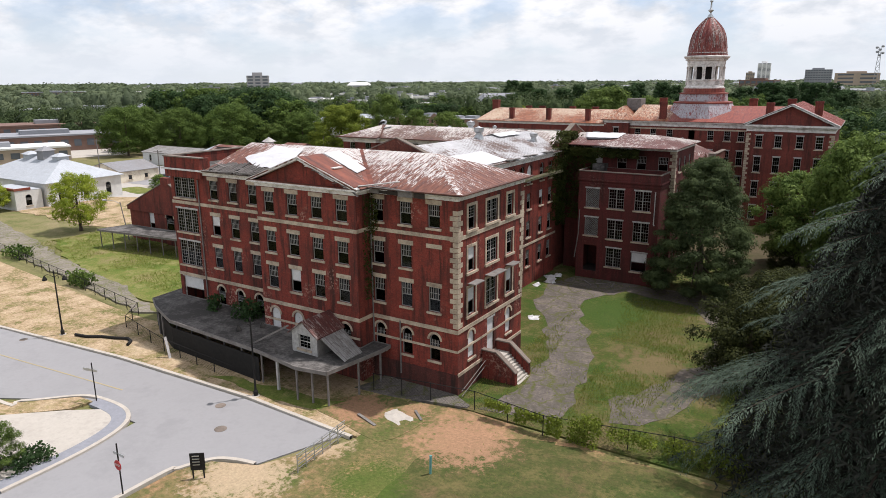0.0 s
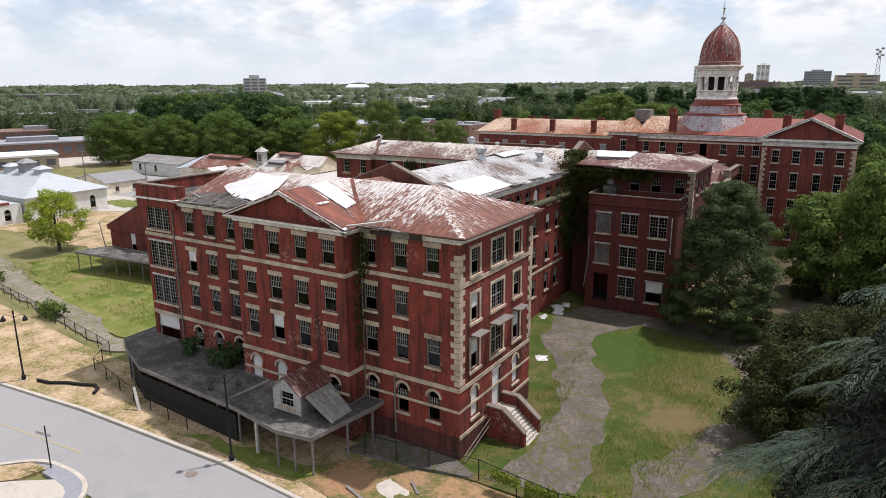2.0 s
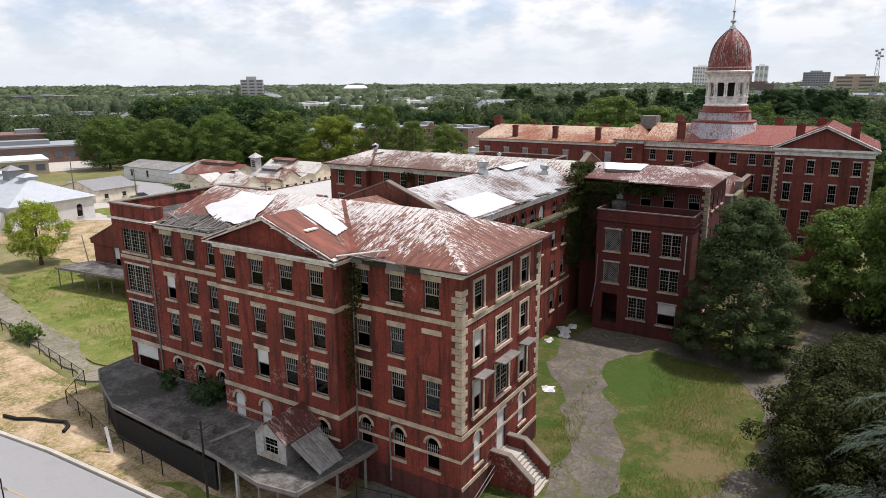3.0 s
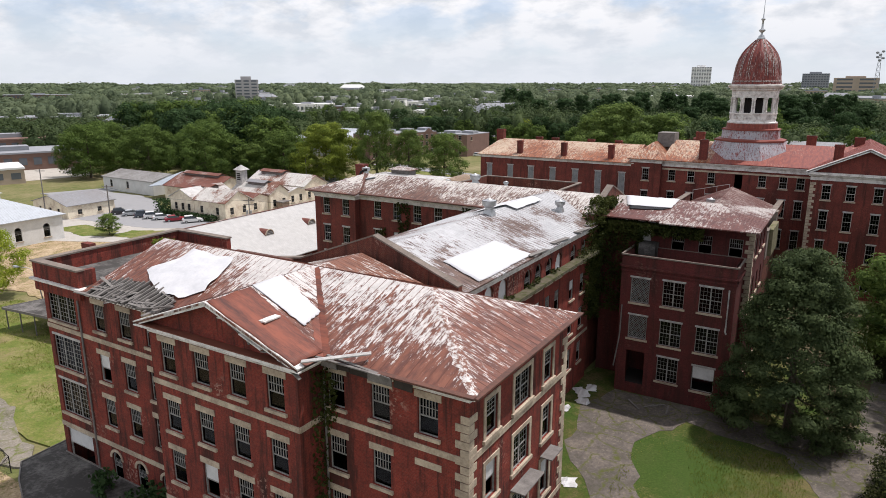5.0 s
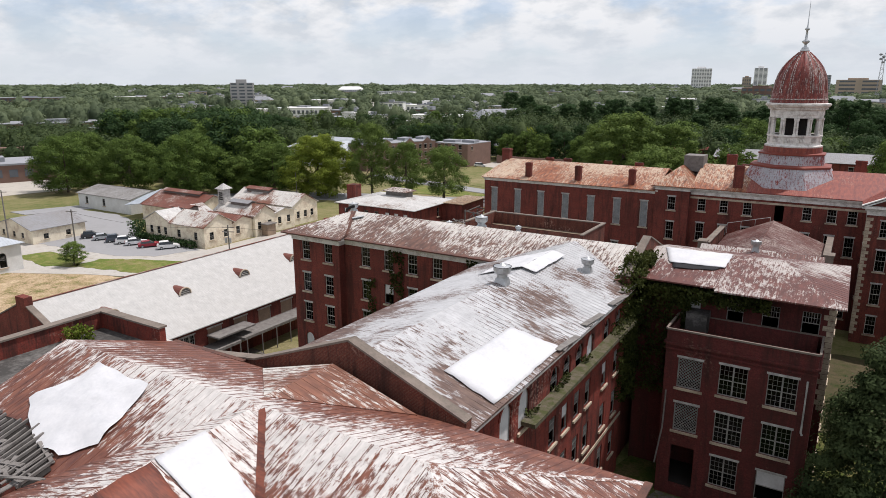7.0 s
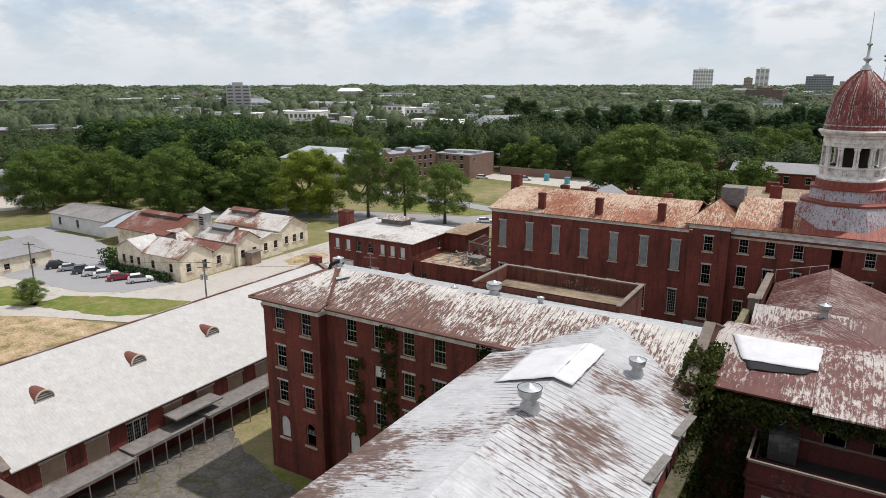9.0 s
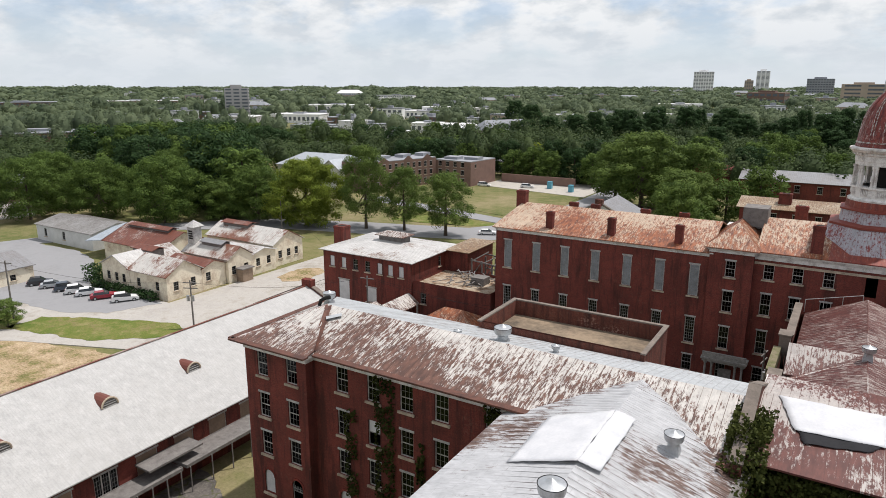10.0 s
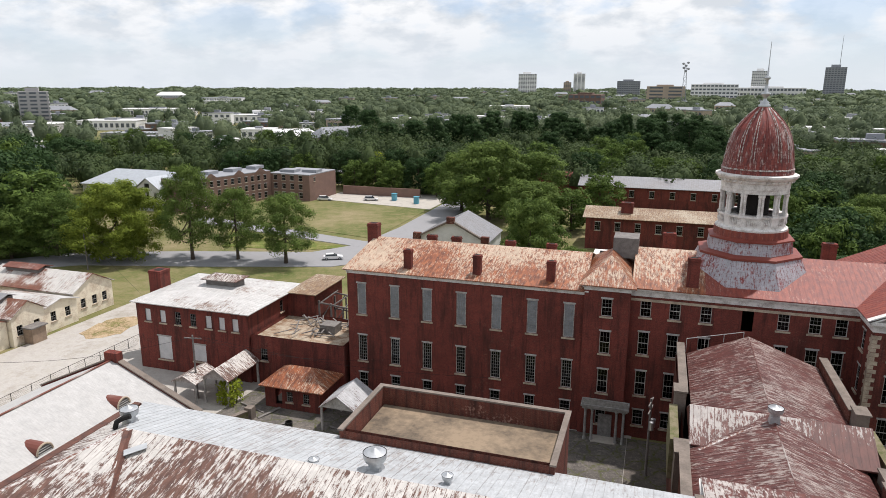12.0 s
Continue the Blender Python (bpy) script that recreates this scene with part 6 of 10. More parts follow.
patch("wall_walk", [(-9.3, -3.0), (-8.5, -0.9), (-8.5, 0.5), (-0.7, 0.5), (1.3, -0.6), (1.3, -1.1), (-1.2, -1.6), (-5.5, -2.7)], GZ + 0.12, M_OLD_ASPHALT, "worn paving along the foot of the wall", "path")


def rounded(pts, n=5):
    """A smooth open line through the points."""
    P = [Vector(p) for p in pts]
    out = []
    for k in range(len(P) - 1):
        a, b, c, d = P[max(k - 1, 0)], P[k], P[k + 1], P[min(k + 2, len(P) - 1)]
        for j in range(n):
            t = j / n
            q = 0.5 * ((2 * b) + (c - a) * t + (2 * a - 5 * b + 4 * c - d) * t * t + (3 * b - a - 3 * c + d) * t ** 3)
            out.append((q.x, q.y))
    return out + [pts[-1]]


# kerbs, joined stones end to end


def kerb(pts, label="pale concrete kerb"):
    """One continuous mitred stone strip."""
    P = [Vector(p) for p in pts]
    mb = MB()
    for k, p in enumerate(P):
        d = (P[min(k + 1, len(P) - 1)] - P[max(k - 1, 0)]).normalized() * 0.17
        for s, z in ((1, GZ - 0.12), (1, GZ + 0.17), (-1, GZ + 0.17), (-1, GZ - 0.12)):
            mb.v.append((p.x - d.y * s, p.y + d.x * s, z))
    for k in range(len(P) - 1):
        for q in range(4):
            r = (q + 1) % 4
            mb.f.append((4 * k + q, 4 * k + r, 4 * k + 4 + r, 4 * k + 4 + q))
            mb.uv.append(None)
    return solid("kerb", mb, M_KERB, label, "kerb", kind="structure")


kerb([(-100, -17.3), (-57.0, -12.1), (-34.0, -9.9), (-16.0, -9.3), (-4.0, -9.9)])
kerb(rounded([(-12.2, -40), (-12.2, -22.0), (-11.7, -19.8), (-10.6, -17.7), (-9.2, -16.9), (-7.5, -16.5)]))
KP = rounded([(-75, -21.2), (-36.0, -21.3), (-32.4, -20.2), (-28.9, -16.9), (-26.0, -16.2), (-22.8, -16.5), (-20.8, -18.2), (-19.8, -22.0), (-19.6, -28.0)])
kerb(KP)
patch("pavement_band", [p for p in KP if p[0] > -27.2] + [p for p in rounded([(-20.9, -28.0), (-21.0, -22.3), (-21.8, -19.0), (-23.4, -17.7), (-26.6, -17.5)])], GZ + 0.155, M_BAND, "grey brick band along the pavement edge", "pavement")
patch("corner_pavement", [(-34, -25), (-27.2, -19.1), (-24.5, -17.2), (-22.6, -16.8), (-21.2, -18.2), (-20.1, -22.0), (-20.0, -27.0), (-24, -33), (-34, -33)], GZ + 0.14, M_CONC, "pale concrete pavement corner", "pavement")
patch("corner_island", [(-75, -30), (-33, -24.5), (-27.4, -18.9), (-27.0, -17.0), (-28.8, -17.1), (-32.4, -20.6), (-36.0, -21.7), (-75, -21.6)], GZ + 0.12, M_DIRT, "sandy island with sparse grass")
for x, y, r in ((-17.0, -11.6, 0.45), (-13.8, -14.3, 0.5), (-47.5, -12.4, 0.4)):
    solid("manhole_cover", MB().lathe((x, y, GZ), [(r, 0.0), (r, 0.02), (0.0, 0.022)], 20), M_COPING, "dull iron manhole cover set in the road", "manhole", "manhole covers")
# faded centre line
solid("centre_line", MB().beam((-60, -17.2, GZ + 0.012), (-27, -14.2, GZ + 0.012), 0.14, 0.016), plain_mat("faded_yellow_paint", (0.42, 0.34, 0.18), (0.28, 0.26, 0.2), 0.8, 0.9), "faded yellow centre line on the road", "road marking", kind="structure")

# ---------- plants ----------
def leaf_cloud(name, cen, nor, size, mat, rng, aspect=1.0, lay=None, thin=0.8):
    """Many small four-cornered leaf clumps as one mesh."""
    n = len(cen)
    nor = nor / np.maximum(1e-6, np.linalg.norm(nor, axis=1))[:, None]
    r = rng.normal(size=(n, 3)) if lay is None else lay
    u = np.cross(nor, r)
    u /= np.maximum(1e-6, np.linalg.norm(u, axis=1))[:, None]
    v = np.cross(nor, u)
    s = size[:, None]
    a = aspect
    q = np.empty((n, 4, 3))
    k = rng.uniform(0.55, 1.0, (n, 4, 1))
    q[:, 0], q[:, 1], q[:, 2], q[:, 3] = -u * s * a, -v * s * thin, u * s * a, v * s * thin
    q = cen[:, None, :] + q * k
    q[:, 1] += nor * s * 0.25 * thin
    q[:, 3] += nor * s * 0.25 * thin
    me = bpy.data.meshes.new(name)
    me.vertices.add(n * 4)
    me.vertices.foreach_set("co", q.ravel())
    me.loops.add(n * 4)
    me.loops.foreach_set("vertex_index", np.arange(n * 4, dtype=np.int32))
    me.polygons.add(n)
    me.polygons.foreach_set("loop_start", np.arange(n, dtype=np.int32) * 4)
    me.update(calc_edges=True)
    me.materials.append(mat)
    return me


def blob_cloud(rng, blobs, n):
    """Points and outward normals over a heap of uneven balls."""
    w = np.array([b[3] * b[4] for b in blobs])
    pick = rng.choice(len(blobs), n, p=w / w.sum())
    B = np.array(blobs)[pick]
    d = rng.normal(size=(n, 3))
    d[:, 2] = np.abs(d[:, 2]) * np.where(rng.random(n) < 0.78, 1, -1)
    d /= np.linalg.norm(d, axis=1)[:, None]
    rad = rng.uniform(0.72, 1.06, n)
    lump = 1 + 0.16 * np.sin(d[:, 0] * 7 + B[:, 0] * 3) * np.cos(d[:, 1] * 6 + B[:, 2])
    c = B[:, :3] + d * B[:, 3:6] * (rad * lump)[:, None]
    nn = d + rng.normal(size=(n, 3)) * 0.24
    nn[:, 2] += 0.25
    return c, nn


def crown_blobs(rng, h, w, low, count):
    out = []
    for k in range(count):
        f = (k + 0.5) / count
        z = low + (h - low) * (0.05 + 0.81 * f)
        spread = w * 0.5 * math.sin(math.pi * min(0.97, 0.20 + 0.72 * f)) ** 0.75
        a = k * 2.4 + rng.uniform(-0.5, 0.5)
        rr = spread * rng.uniform(0.30, 0.92) ** 0.8
        r = w * rng.uniform(0.12, 0.21) * (24 / max(24, count)) ** 0.4
        out.append((math.cos(a) * rr, math.sin(a) * rr, z, r, r, r * rng.uniform(0.62, 0.85)))
    out.append((0, 0, low + (h - low) * 0.52, w * 0.27, w * 0.27, (h - low) * 0.36))
    return out


def cone_blobs(rng, h, w, low, count):
    """Many small flattened clumps in layers: broad low down, narrowing to the top."""
    out = []
    for k in range(count):
        f = ((k + 0.5) / count) ** 1.25
        z = low + (h - low) * (0.06 + 0.88 * f)
        wide = w * 0.5 * (min(1.0, 0.80 + 0.9 * f) * (1 - f) ** 0.62 + 0.06)
        a = k * 2.39996 + rng.uniform(-0.6, 0.6)
        rr = wide * rng.uniform(0.62, 0.92)
        r = w * rng.uniform(0.085, 0.14) * (70 / max(70, count)) ** 0.4
        out.append((math.cos(a) * rr, math.sin(a) * rr, z, r, r, r * rng.uniform(0.45, 0.65)))
    out.append((0, 0, low + (h - low) * 0.40, w * 0.36, w * 0.36, (h - low) * 0.42))
    out.append((0, 0, low + (h - low) * 0.66, w * 0.20, w * 0.20, (h - low) * 0.28))
    return out


def broadleaf(name, label, h, w, leaves, mat, seed, low=0.22, size=0.34, blobs=14, at=(0, 0, GZ), cone=False, thin=0.55):
    """A tapered trunk with limbs and an uneven crown of leaf clumps."""
    rng = np.random.default_rng(seed)
    t = thing(name, (0, 0, 0), label, "tree")
    lo = h * low
    bl = (cone_blobs if cone else crown_blobs)(rng, h, w, lo, blobs)
    r = 0.018 * h + 0.08
    tr = MB()
    pts = [Vector((0, 0, -0.4)), Vector((rng.uniform(-.1, .1), rng.uniform(-.1, .1), lo * 0.8)), Vector((rng.uniform(-.3, .3), rng.uniform(-.3, .3), h * 0.55)), Vector((rng.uniform(-.5, .5), rng.uniform(-.5, .5), h * 0.8))]
    rad = [r * 1.35, r, r * 0.6, r * 0.2]
    for k in range(3):
        tr.tube(pts[k], pts[k + 1], rad[k], rad[k + 1], 8, k == 0)
    for k, b in enumerate(bl[:8]):
        f = 0.15 + 0.7 * k / 8
        st = pts[1].lerp(pts[2], f)
        e = Vector(b[:3])
        mid = st.lerp(e, 0.5) + Vector((0, 0, -0.3))
        tr.tube(st, mid, r * 0.42, r * 0.26, 6, False)
        tr.tube(mid, e, r * 0.26, r * 0.08, 6, False)
    part("trunk", tr, M_BARK, t, "grey-brown trunk and limbs", smooth=True, local=True)
    c, nn = blob_cloud(rng, bl, leaves)
    inner = leaves // 6
    ci, ni = blob_cloud(rng, [(*b[:3], b[3] * 0.66, b[4] * 0.66, b[5] * 0.66) for b in bl], inner)
    c, nn = np.concatenate([c, ci]), np.concatenate([nn, ni])
    part("crown", leaf_cloud("crown", c, nn, np.concatenate([rng.uniform(0.6, 1.25, leaves), rng.uniform(1.4, 2.0, inner)]) * size, mat, rng, thin=thin), None, t, local=True)
    t.matrix_basis = Matrix.Translation(at)
    return t


def spin(x, y, a=0.0, s=1.0, z=GZ, sz=None):
    return Matrix.LocRotScale((x, y, z), Euler((0, 0, a)), None) @ Matrix.Diagonal((s, s, sz or s, 1))


def copy_scaled(ob, x, y, a, s, sz=None, z=GZ, label=""):
    """copy_thing keeps the scale of its pattern; set the new size afterwards."""
    c = copy_thing(ob, Matrix.LocRotScale((x, y, z), Euler((0, 0, a)), None))
    c.scale = (s, s, sz or s)
    return tagged(c, label) if label else c


# deodar cedar: arching boughs with feathery drooping sprays
def cedar(at, h, reach, seed):
    rng = np.random.default_rng(seed)
    t = thing("cedar_tree", (0, 0, 0), "large blue-green cedar with drooping feathery branches", "tree")
    tr = MB()
    tr.tube((0, 0, -0.5), (0.2, 0.1, h * 0.5), 0.6, 0.36, 10)
    tr.tube((0.2, 0.1, h * 0.5), (0.3, 0.2, h), 0.36, 0.04, 8, False)
    C, D, U, Sz = [], [], [], []
    nb = 128
    for k in range(nb):
        f = (k + 0.5) / nb
        z = h * (0.05 + 0.93 * f) + rng.uniform(-0.5, 0.5)
        a = k * 2.39996 + rng.uniform(-0.4, 0.4)
        ln = reach * (1 - f) ** 0.62 * rng.uniform(0.62, 1.08) + 0.8
        lift = 0.14 + 0.20 * f + rng.uniform(-0.06, 0.06)
        sag = 0.42 + rng.uniform(-0.08, 0.14)
        out = np.array((math.cos(a), math.sin(a), 0.0))
        side = np.array((-math.sin(a), math.cos(a), 0.0))
        prev = np.array((0.2 * f, 0.1 * f, z))
        m = max(7, int(ln / 0.42))
        for j in range(1, m + 1):
            g = j / m
            p = out * ln * g + np.array((0, 0, z + ln * (lift * g - sag * g * g)))
            w = 0.10 * (1 - g) * (0.3 + ln / reach) + 0.012
            tr.tube(prev, p, w, w * 0.9, 4, False)
            prev = p
            if g < 0.25:
                continue
            # side sprays droop more towards the end of the bough
            for sg in (-1, 1):
                L = (0.34 * ln * (1.08 - g) ** 0.6 + 0.55) * rng.uniform(0.6, 1.1)
                ang = rng.uniform(0.35, 0.95)
                d = out * math.cos(ang) + side * sg * math.sin(ang)
                q = np.array((-d[1], d[0], 0.0))
                fall = rng.uniform(0.25, 0.55) + 0.25 * g
                n = max(6, int(L / 0.07))
                e = (np.arange(n) + 0.6) / n
                c = p + d * (L * e)[:, None]
                c[:, 2] -= fall * L * e * e + 0.06 * rng.random(n)
                sw = rng.uniform(0.35, 0.9, n) * np.where(np.arange(n) % 2, 1, -1)
                dd = d * np.cos(sw)[:, None] + q * np.sin(sw)[:, None]
                dd[:, 2] -= 2 * fall * e * 0.8 + 0.2
                s_ = rng.uniform(0.14, 0.26, n) * (1.15 - 0.45 * e)
                C.append(c + dd * (s_ * 0.8)[:, None])
                D.append(dd)
                U.append(np.concatenate([rng.normal(size=(n, 2)) * 0.25, np.ones((n, 1))], 1))
                Sz.append(s_)
    # dense twigs inside the crown, about a lumpy core; near-black paints the inner shade
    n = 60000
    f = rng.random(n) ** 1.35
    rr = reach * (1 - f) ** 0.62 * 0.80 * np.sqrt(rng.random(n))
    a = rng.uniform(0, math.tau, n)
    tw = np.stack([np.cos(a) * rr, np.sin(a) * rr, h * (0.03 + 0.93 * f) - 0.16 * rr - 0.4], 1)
    inner = part("inner_foliage", leaf_cloud("inner_foliage", tw, rng.normal(size=(n, 3)), rng.uniform(0.3, 0.6, n), M_CROWN_SHADE, rng, 1.0, None, 0.2), None, t, "dense inner twigs coloured near-black for crown shade", local=True)
    # added lump in the middle, its dark colour closing gaps like shade
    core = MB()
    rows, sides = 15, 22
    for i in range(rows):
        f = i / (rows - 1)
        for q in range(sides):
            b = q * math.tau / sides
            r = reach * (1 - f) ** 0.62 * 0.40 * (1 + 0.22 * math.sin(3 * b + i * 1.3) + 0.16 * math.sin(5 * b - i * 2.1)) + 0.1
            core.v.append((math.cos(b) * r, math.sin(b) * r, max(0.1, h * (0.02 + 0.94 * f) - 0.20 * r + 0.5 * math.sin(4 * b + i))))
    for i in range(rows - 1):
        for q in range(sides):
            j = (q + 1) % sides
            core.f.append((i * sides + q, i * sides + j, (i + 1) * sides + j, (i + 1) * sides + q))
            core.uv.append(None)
    part("bough_mass", core, M_CROWN_SHADE, inner, local=True)
    C, D, U, Sz = np.concatenate(C), np.concatenate(D), np.concatenate(U), np.concatenate(Sz)
    L = np.cross(U, D)
    N = np.cross(L, D)
    N *= np.sign(N[:, 2:3]) + 1e-9
    part("trunk", tr, M_BARK, t, "dark brown trunk and boughs", local=True)
    part("needles", leaf_cloud("needles", C, N, Sz, M_CEDAR, rng, 1.0, L, 0.2), None, t, "blue-green needle sprays", local=True)
    t.matrix_basis = Matrix.Translation(at)
    return t


cedar((32.0, 3.0, GZ), 27.5, 15.5, 5)
broadleaf("courtyard_tree", "dense dark green tree beside the pavilion", 18.4, 15.0, 62000, M_LEAF_CONE, 11, 0.0, 0.17, 150, (11.2, 41.0, GZ), cone=True)
ROADSIDE = broadleaf("oak_tree", "full green tree with an uneven crown", 14, 12.0, 15000, M_LEAF_MID, 21, 0.06, 0.24, 60, (20.5, 62.0, GZ))
ROADSIDE.scale = (1.15, 1.15, 1.12)
YELLOW = broadleaf("young_tree", "light green young tree with an open crown", 11.5, 10.0, 12000, M_LEAF_LIGHT, 31, 0.10, 0.19, 60, (-96.2, 22.6, GZ))
DARK = broadleaf("shade_tree", "dark green shade tree with a heavy crown", 14, 13.0, 9500, M_LEAF_DARK, 41, 0.06, 0.30, 50, (44.0, 46.0, GZ))
SLIM = broadleaf("street_tree", "spreading green street tree", 18.0, 15.6, 21000, M_LEAF_MID, 51, 0.14, 0.21, 80, (-95.5, 153.4, GZ))
FAR_OAK = broadleaf("oak_tree", "full green tree standing among others", 14, 12.5, 5200, M_LEAF, 22, 0.06, 0.36, 50, (60.0, 96.0, GZ))
FAR_DARK = broadleaf("shade_tree", "dark green tree standing among others", 14, 13.5, 5200, M_LEAF_DARK, 42, 0.05, 0.36, 50, (72.0, 90.0, GZ))
tr_rng = random.Random(3)
copy_scaled(YELLOW, -131.0, 24.0, 2.0, 0.7, 0.6, label="round dark green tree by the white annex")
copy_scaled(SLIM, -22.3, -26.6, 0.5, 0.22, 0.224, label="small thin tree in the planting bed")
copy_scaled(SLIM, -78.0, -1.5, 1.5, 0.135, 0.224, label="slim young tree beside the chain-link fence")
copy_scaled(SLIM, -121.0, 57.5, 1.0, 0.36, 0.28, label="small dark green tree by the white house")
for x, y, s, sz in ((29.0, 70.0, 1.1, 1.2), (36.0, 60.0, 1.2, 1.3), (43.0, 72.0, 1.2, 1.3), (30.0, 84.0, 1.1, 1.25), (50.0, 88.0, 1.3, 1.4)):
    copy_scaled(ROADSIDE, x, y, tr_rng.uniform(0, 6), s, sz)
for x, y, s, sz in ((27.0, 56.0, 1.25, 1.55), (35.0, 52.0, 1.3, 1.6)):
    copy_scaled(ROADSIDE, x, y, tr_rng.uniform(0, 6), s, sz)
TALL = broadleaf("tall_tree", "tall dark green tree standing above the woods", 30, 19.0, 9000, M_LEAF_DARK, 81, 0.10, 0.55, 90, (-215.0, 445.0, GZ))
for k in range(46):
    az, dd = radians(tr_rng.uniform(-25.5, 3.0)), tr_rng.uniform(360, 480)
    copy_scaled(TALL, -4 + math.sin(az) * dd, 3 + math.cos(az) * dd, tr_rng.uniform(0, 6), tr_rng.uniform(0.7, 1.0), tr_rng.uniform(0.68, 0.95))
for k in range(26):
    x, y = tr_rng.uniform(16, 75), tr_rng.uniform(124, 215)
    copy_scaled((FAR_DARK, ROADSIDE, FAR_OAK)[k % 3], x, y, tr_rng.uniform(0, 6), tr_rng.uniform(1.1, 1.7), tr_rng.uniform(1.0, 1.45))
for x, y, s, sz in ((-38.3, 158.0, 1.2, 1.4), (-28.0, 152.0, 0.8, 0.72), (-24.0, 162.0, 0.6, 0.5)):
    copy_scaled(ROADSIDE, x, y, tr_rng.uniform(0, 6), s, sz)
SHRUB = broadleaf("laurel_bush", "tall dense dark green bush at the courtyard edge", 9.0, 11.0, 22000, M_LEAF_BUSH, 61, 0.0, 0.15, 90, (20.6, 17.5, GZ))
for x, y, s, sz in ((21.6, 25.5, 1.0, 1.0), (22.6, 33.5, 0.9, 0.85), (28.0, 20.0, 1.1, 1.2), (29.0, 29.0, 1.15, 1.15), (36.0, 36.0, 1.2, 1.25), (27.5, 40.0, 0.8, 0.8), (37.0, 22.0, 1.2, 1.3)):
    copy_scaled(SHRUB, x, y, tr_rng.uniform(0, 6), s, sz)
for x, y, s, sz in ((19.0, 59.5, 0.42, 0.42), (24.5, 57.5, 0.5, 0.5), (29.5, 50.0, 0.6, 0.62), (34.0, 44.0, 0.8, 0.8)):
    copy_scaled(SHRUB, x, y, tr_rng.uniform(0, 6), s, sz)
BIG = broadleaf("spreading_oak", "broad heavy green oak behind the workshops", 20.5, 25.0, 30000, M_LEAF, 71, 0.04, 0.28, 130, (-172.9, 126.0, GZ))
for x, y, s, sz in ((-210.0, 108.0, 0.95, 0.95), (-196.0, 121.0, 0.9, 0.92), (-188.0, 142.0, 0.95, 1.0), (-152.2, 142.0, 0.88, 0.84), (-222.0, 122.0, 0.9, 0.95)):
    copy_scaled(BIG, x, y, tr_rng.uniform(0, 6), s, sz)
broadleaf("lime_tree", "broad yellow-green tree beside the street", 20.5, 25.0, 46000, M_LEAF_LIME, 91, 0.03, 0.29, 140, (-136.0, 144.5, GZ))
copy_scaled(YELLOW, -122.0, 271.0, 1.0, 1.35, 1.35, label="pale green tree behind the garden wall")
copy_scaled(ROADSIDE, -160.0, 136.0, 2.0, 1.15, 0.95, label="bright green tree beside the street")
for x, y, s, sz in ((-118.6, 149.5, 1.0, 1.36), (-108.3, 153.0, 0.86, 1.04)):
    copy_scaled(SLIM, x, y, tr_rng.uniform(0, 6), s, sz)
for k in range(44):
    x = -150 - tr_rng.uniform(0, 110)
    y = 142 + (x + 150) * -0.12 + tr_rng.uniform(-4, 46)
    b = math.atan2(x + 10, y - 10)
    if -0.84 < b < -0.45:
        continue
    copy_scaled((FAR_OAK, FAR_DARK, FAR_DARK)[k % 3], x, y, tr_rng.uniform(0, 6), tr_rng.uniform(1.5, 2.1), tr_rng.uniform(1.5, 1.95))
for x, y, s, sz in ((-63.0, 221.0, 2.3, 1.9), (-46.0, 203.0, 1.6, 1.2), (-50.0, 232.0, 1.9, 1.6), (-75.0, 232.0, 1.7, 1.5), (-36.0, 212.0, 1.2, 0.95), (-70.0, 262.0, 1.3, 1.2), (-82.0, 285.0, 1.3, 1.3), (-30.0, 235.0, 1.3, 1.1), (-38.0, 172.0, 1.0, 0.9), (-60.0, 300.0, 1.5, 1.4)):
    copy_scaled(ROADSIDE if s > 1.5 else FAR_OAK, x, y, tr_rng.uniform(0, 6), s, sz)
for k in range(40):
    x, y = tr_rng.uniform(8, 120), tr_rng.uniform(120, 330)
    copy_scaled((FAR_DARK, FAR_OAK)[k % 2], x, y, tr_rng.uniform(0, 6), tr_rng.uniform(1.0, 1.6), tr_rng.uniform(1.0, 1.5))
for k in range(16):
    x, y = tr_rng.uniform(-50, 10), tr_rng.uniform(275, 360)
    copy_scaled((FAR_DARK, FAR_OAK)[k % 2], x, y, tr_rng.uniform(0, 6), tr_rng.uniform(1.1, 1.6), tr_rng.uniform(1.0, 1.5))
for k in range(22):
    x, y = tr_rng.uniform(-300, -160), tr_rng.uniform(252, 350)
    copy_scaled((FAR_DARK, FAR_OAK)[k % 2], x, y, tr_rng.uniform(0, 6), tr_rng.uniform(1.1, 1.6), tr_rng.uniform(1.0, 1.4))
for x, y, s, sz in ((-127.0, 260.0, 1.0, 0.95), (-119.0, 262.0, 1.1, 1.05), (-110.0, 258.0, 1.0, 1.0), (-101.0, 262.0, 1.15, 1.1), (-92.0, 257.0, 1.0, 1.0), (-134.0, 268.0, 1.2, 1.2), (-114.0, 272.0, 1.2, 1.25), (-97.0, 274.0, 1.2, 1.3), (-150.0, 262.0, 1.1, 1.1), (-165.0, 256.0, 1.2, 1.2)):
    copy_scaled(FAR_OAK if s < 1.15 else FAR_DARK, x, y, tr_rng.uniform(0, 6), s, sz)

# woods that run to the horizon: many low-detail crowns in one mesh
wr = np.random.default_rng(77)
OPEN = ((-150, 60, -60, 130), (-235, -88, 40, 128), (-212, -40, 128, 264), (-330, -190, 40, 128), (-60, 40, 130, 260), (-70, 110, -80, 118), (-170, -60, -100, 60))


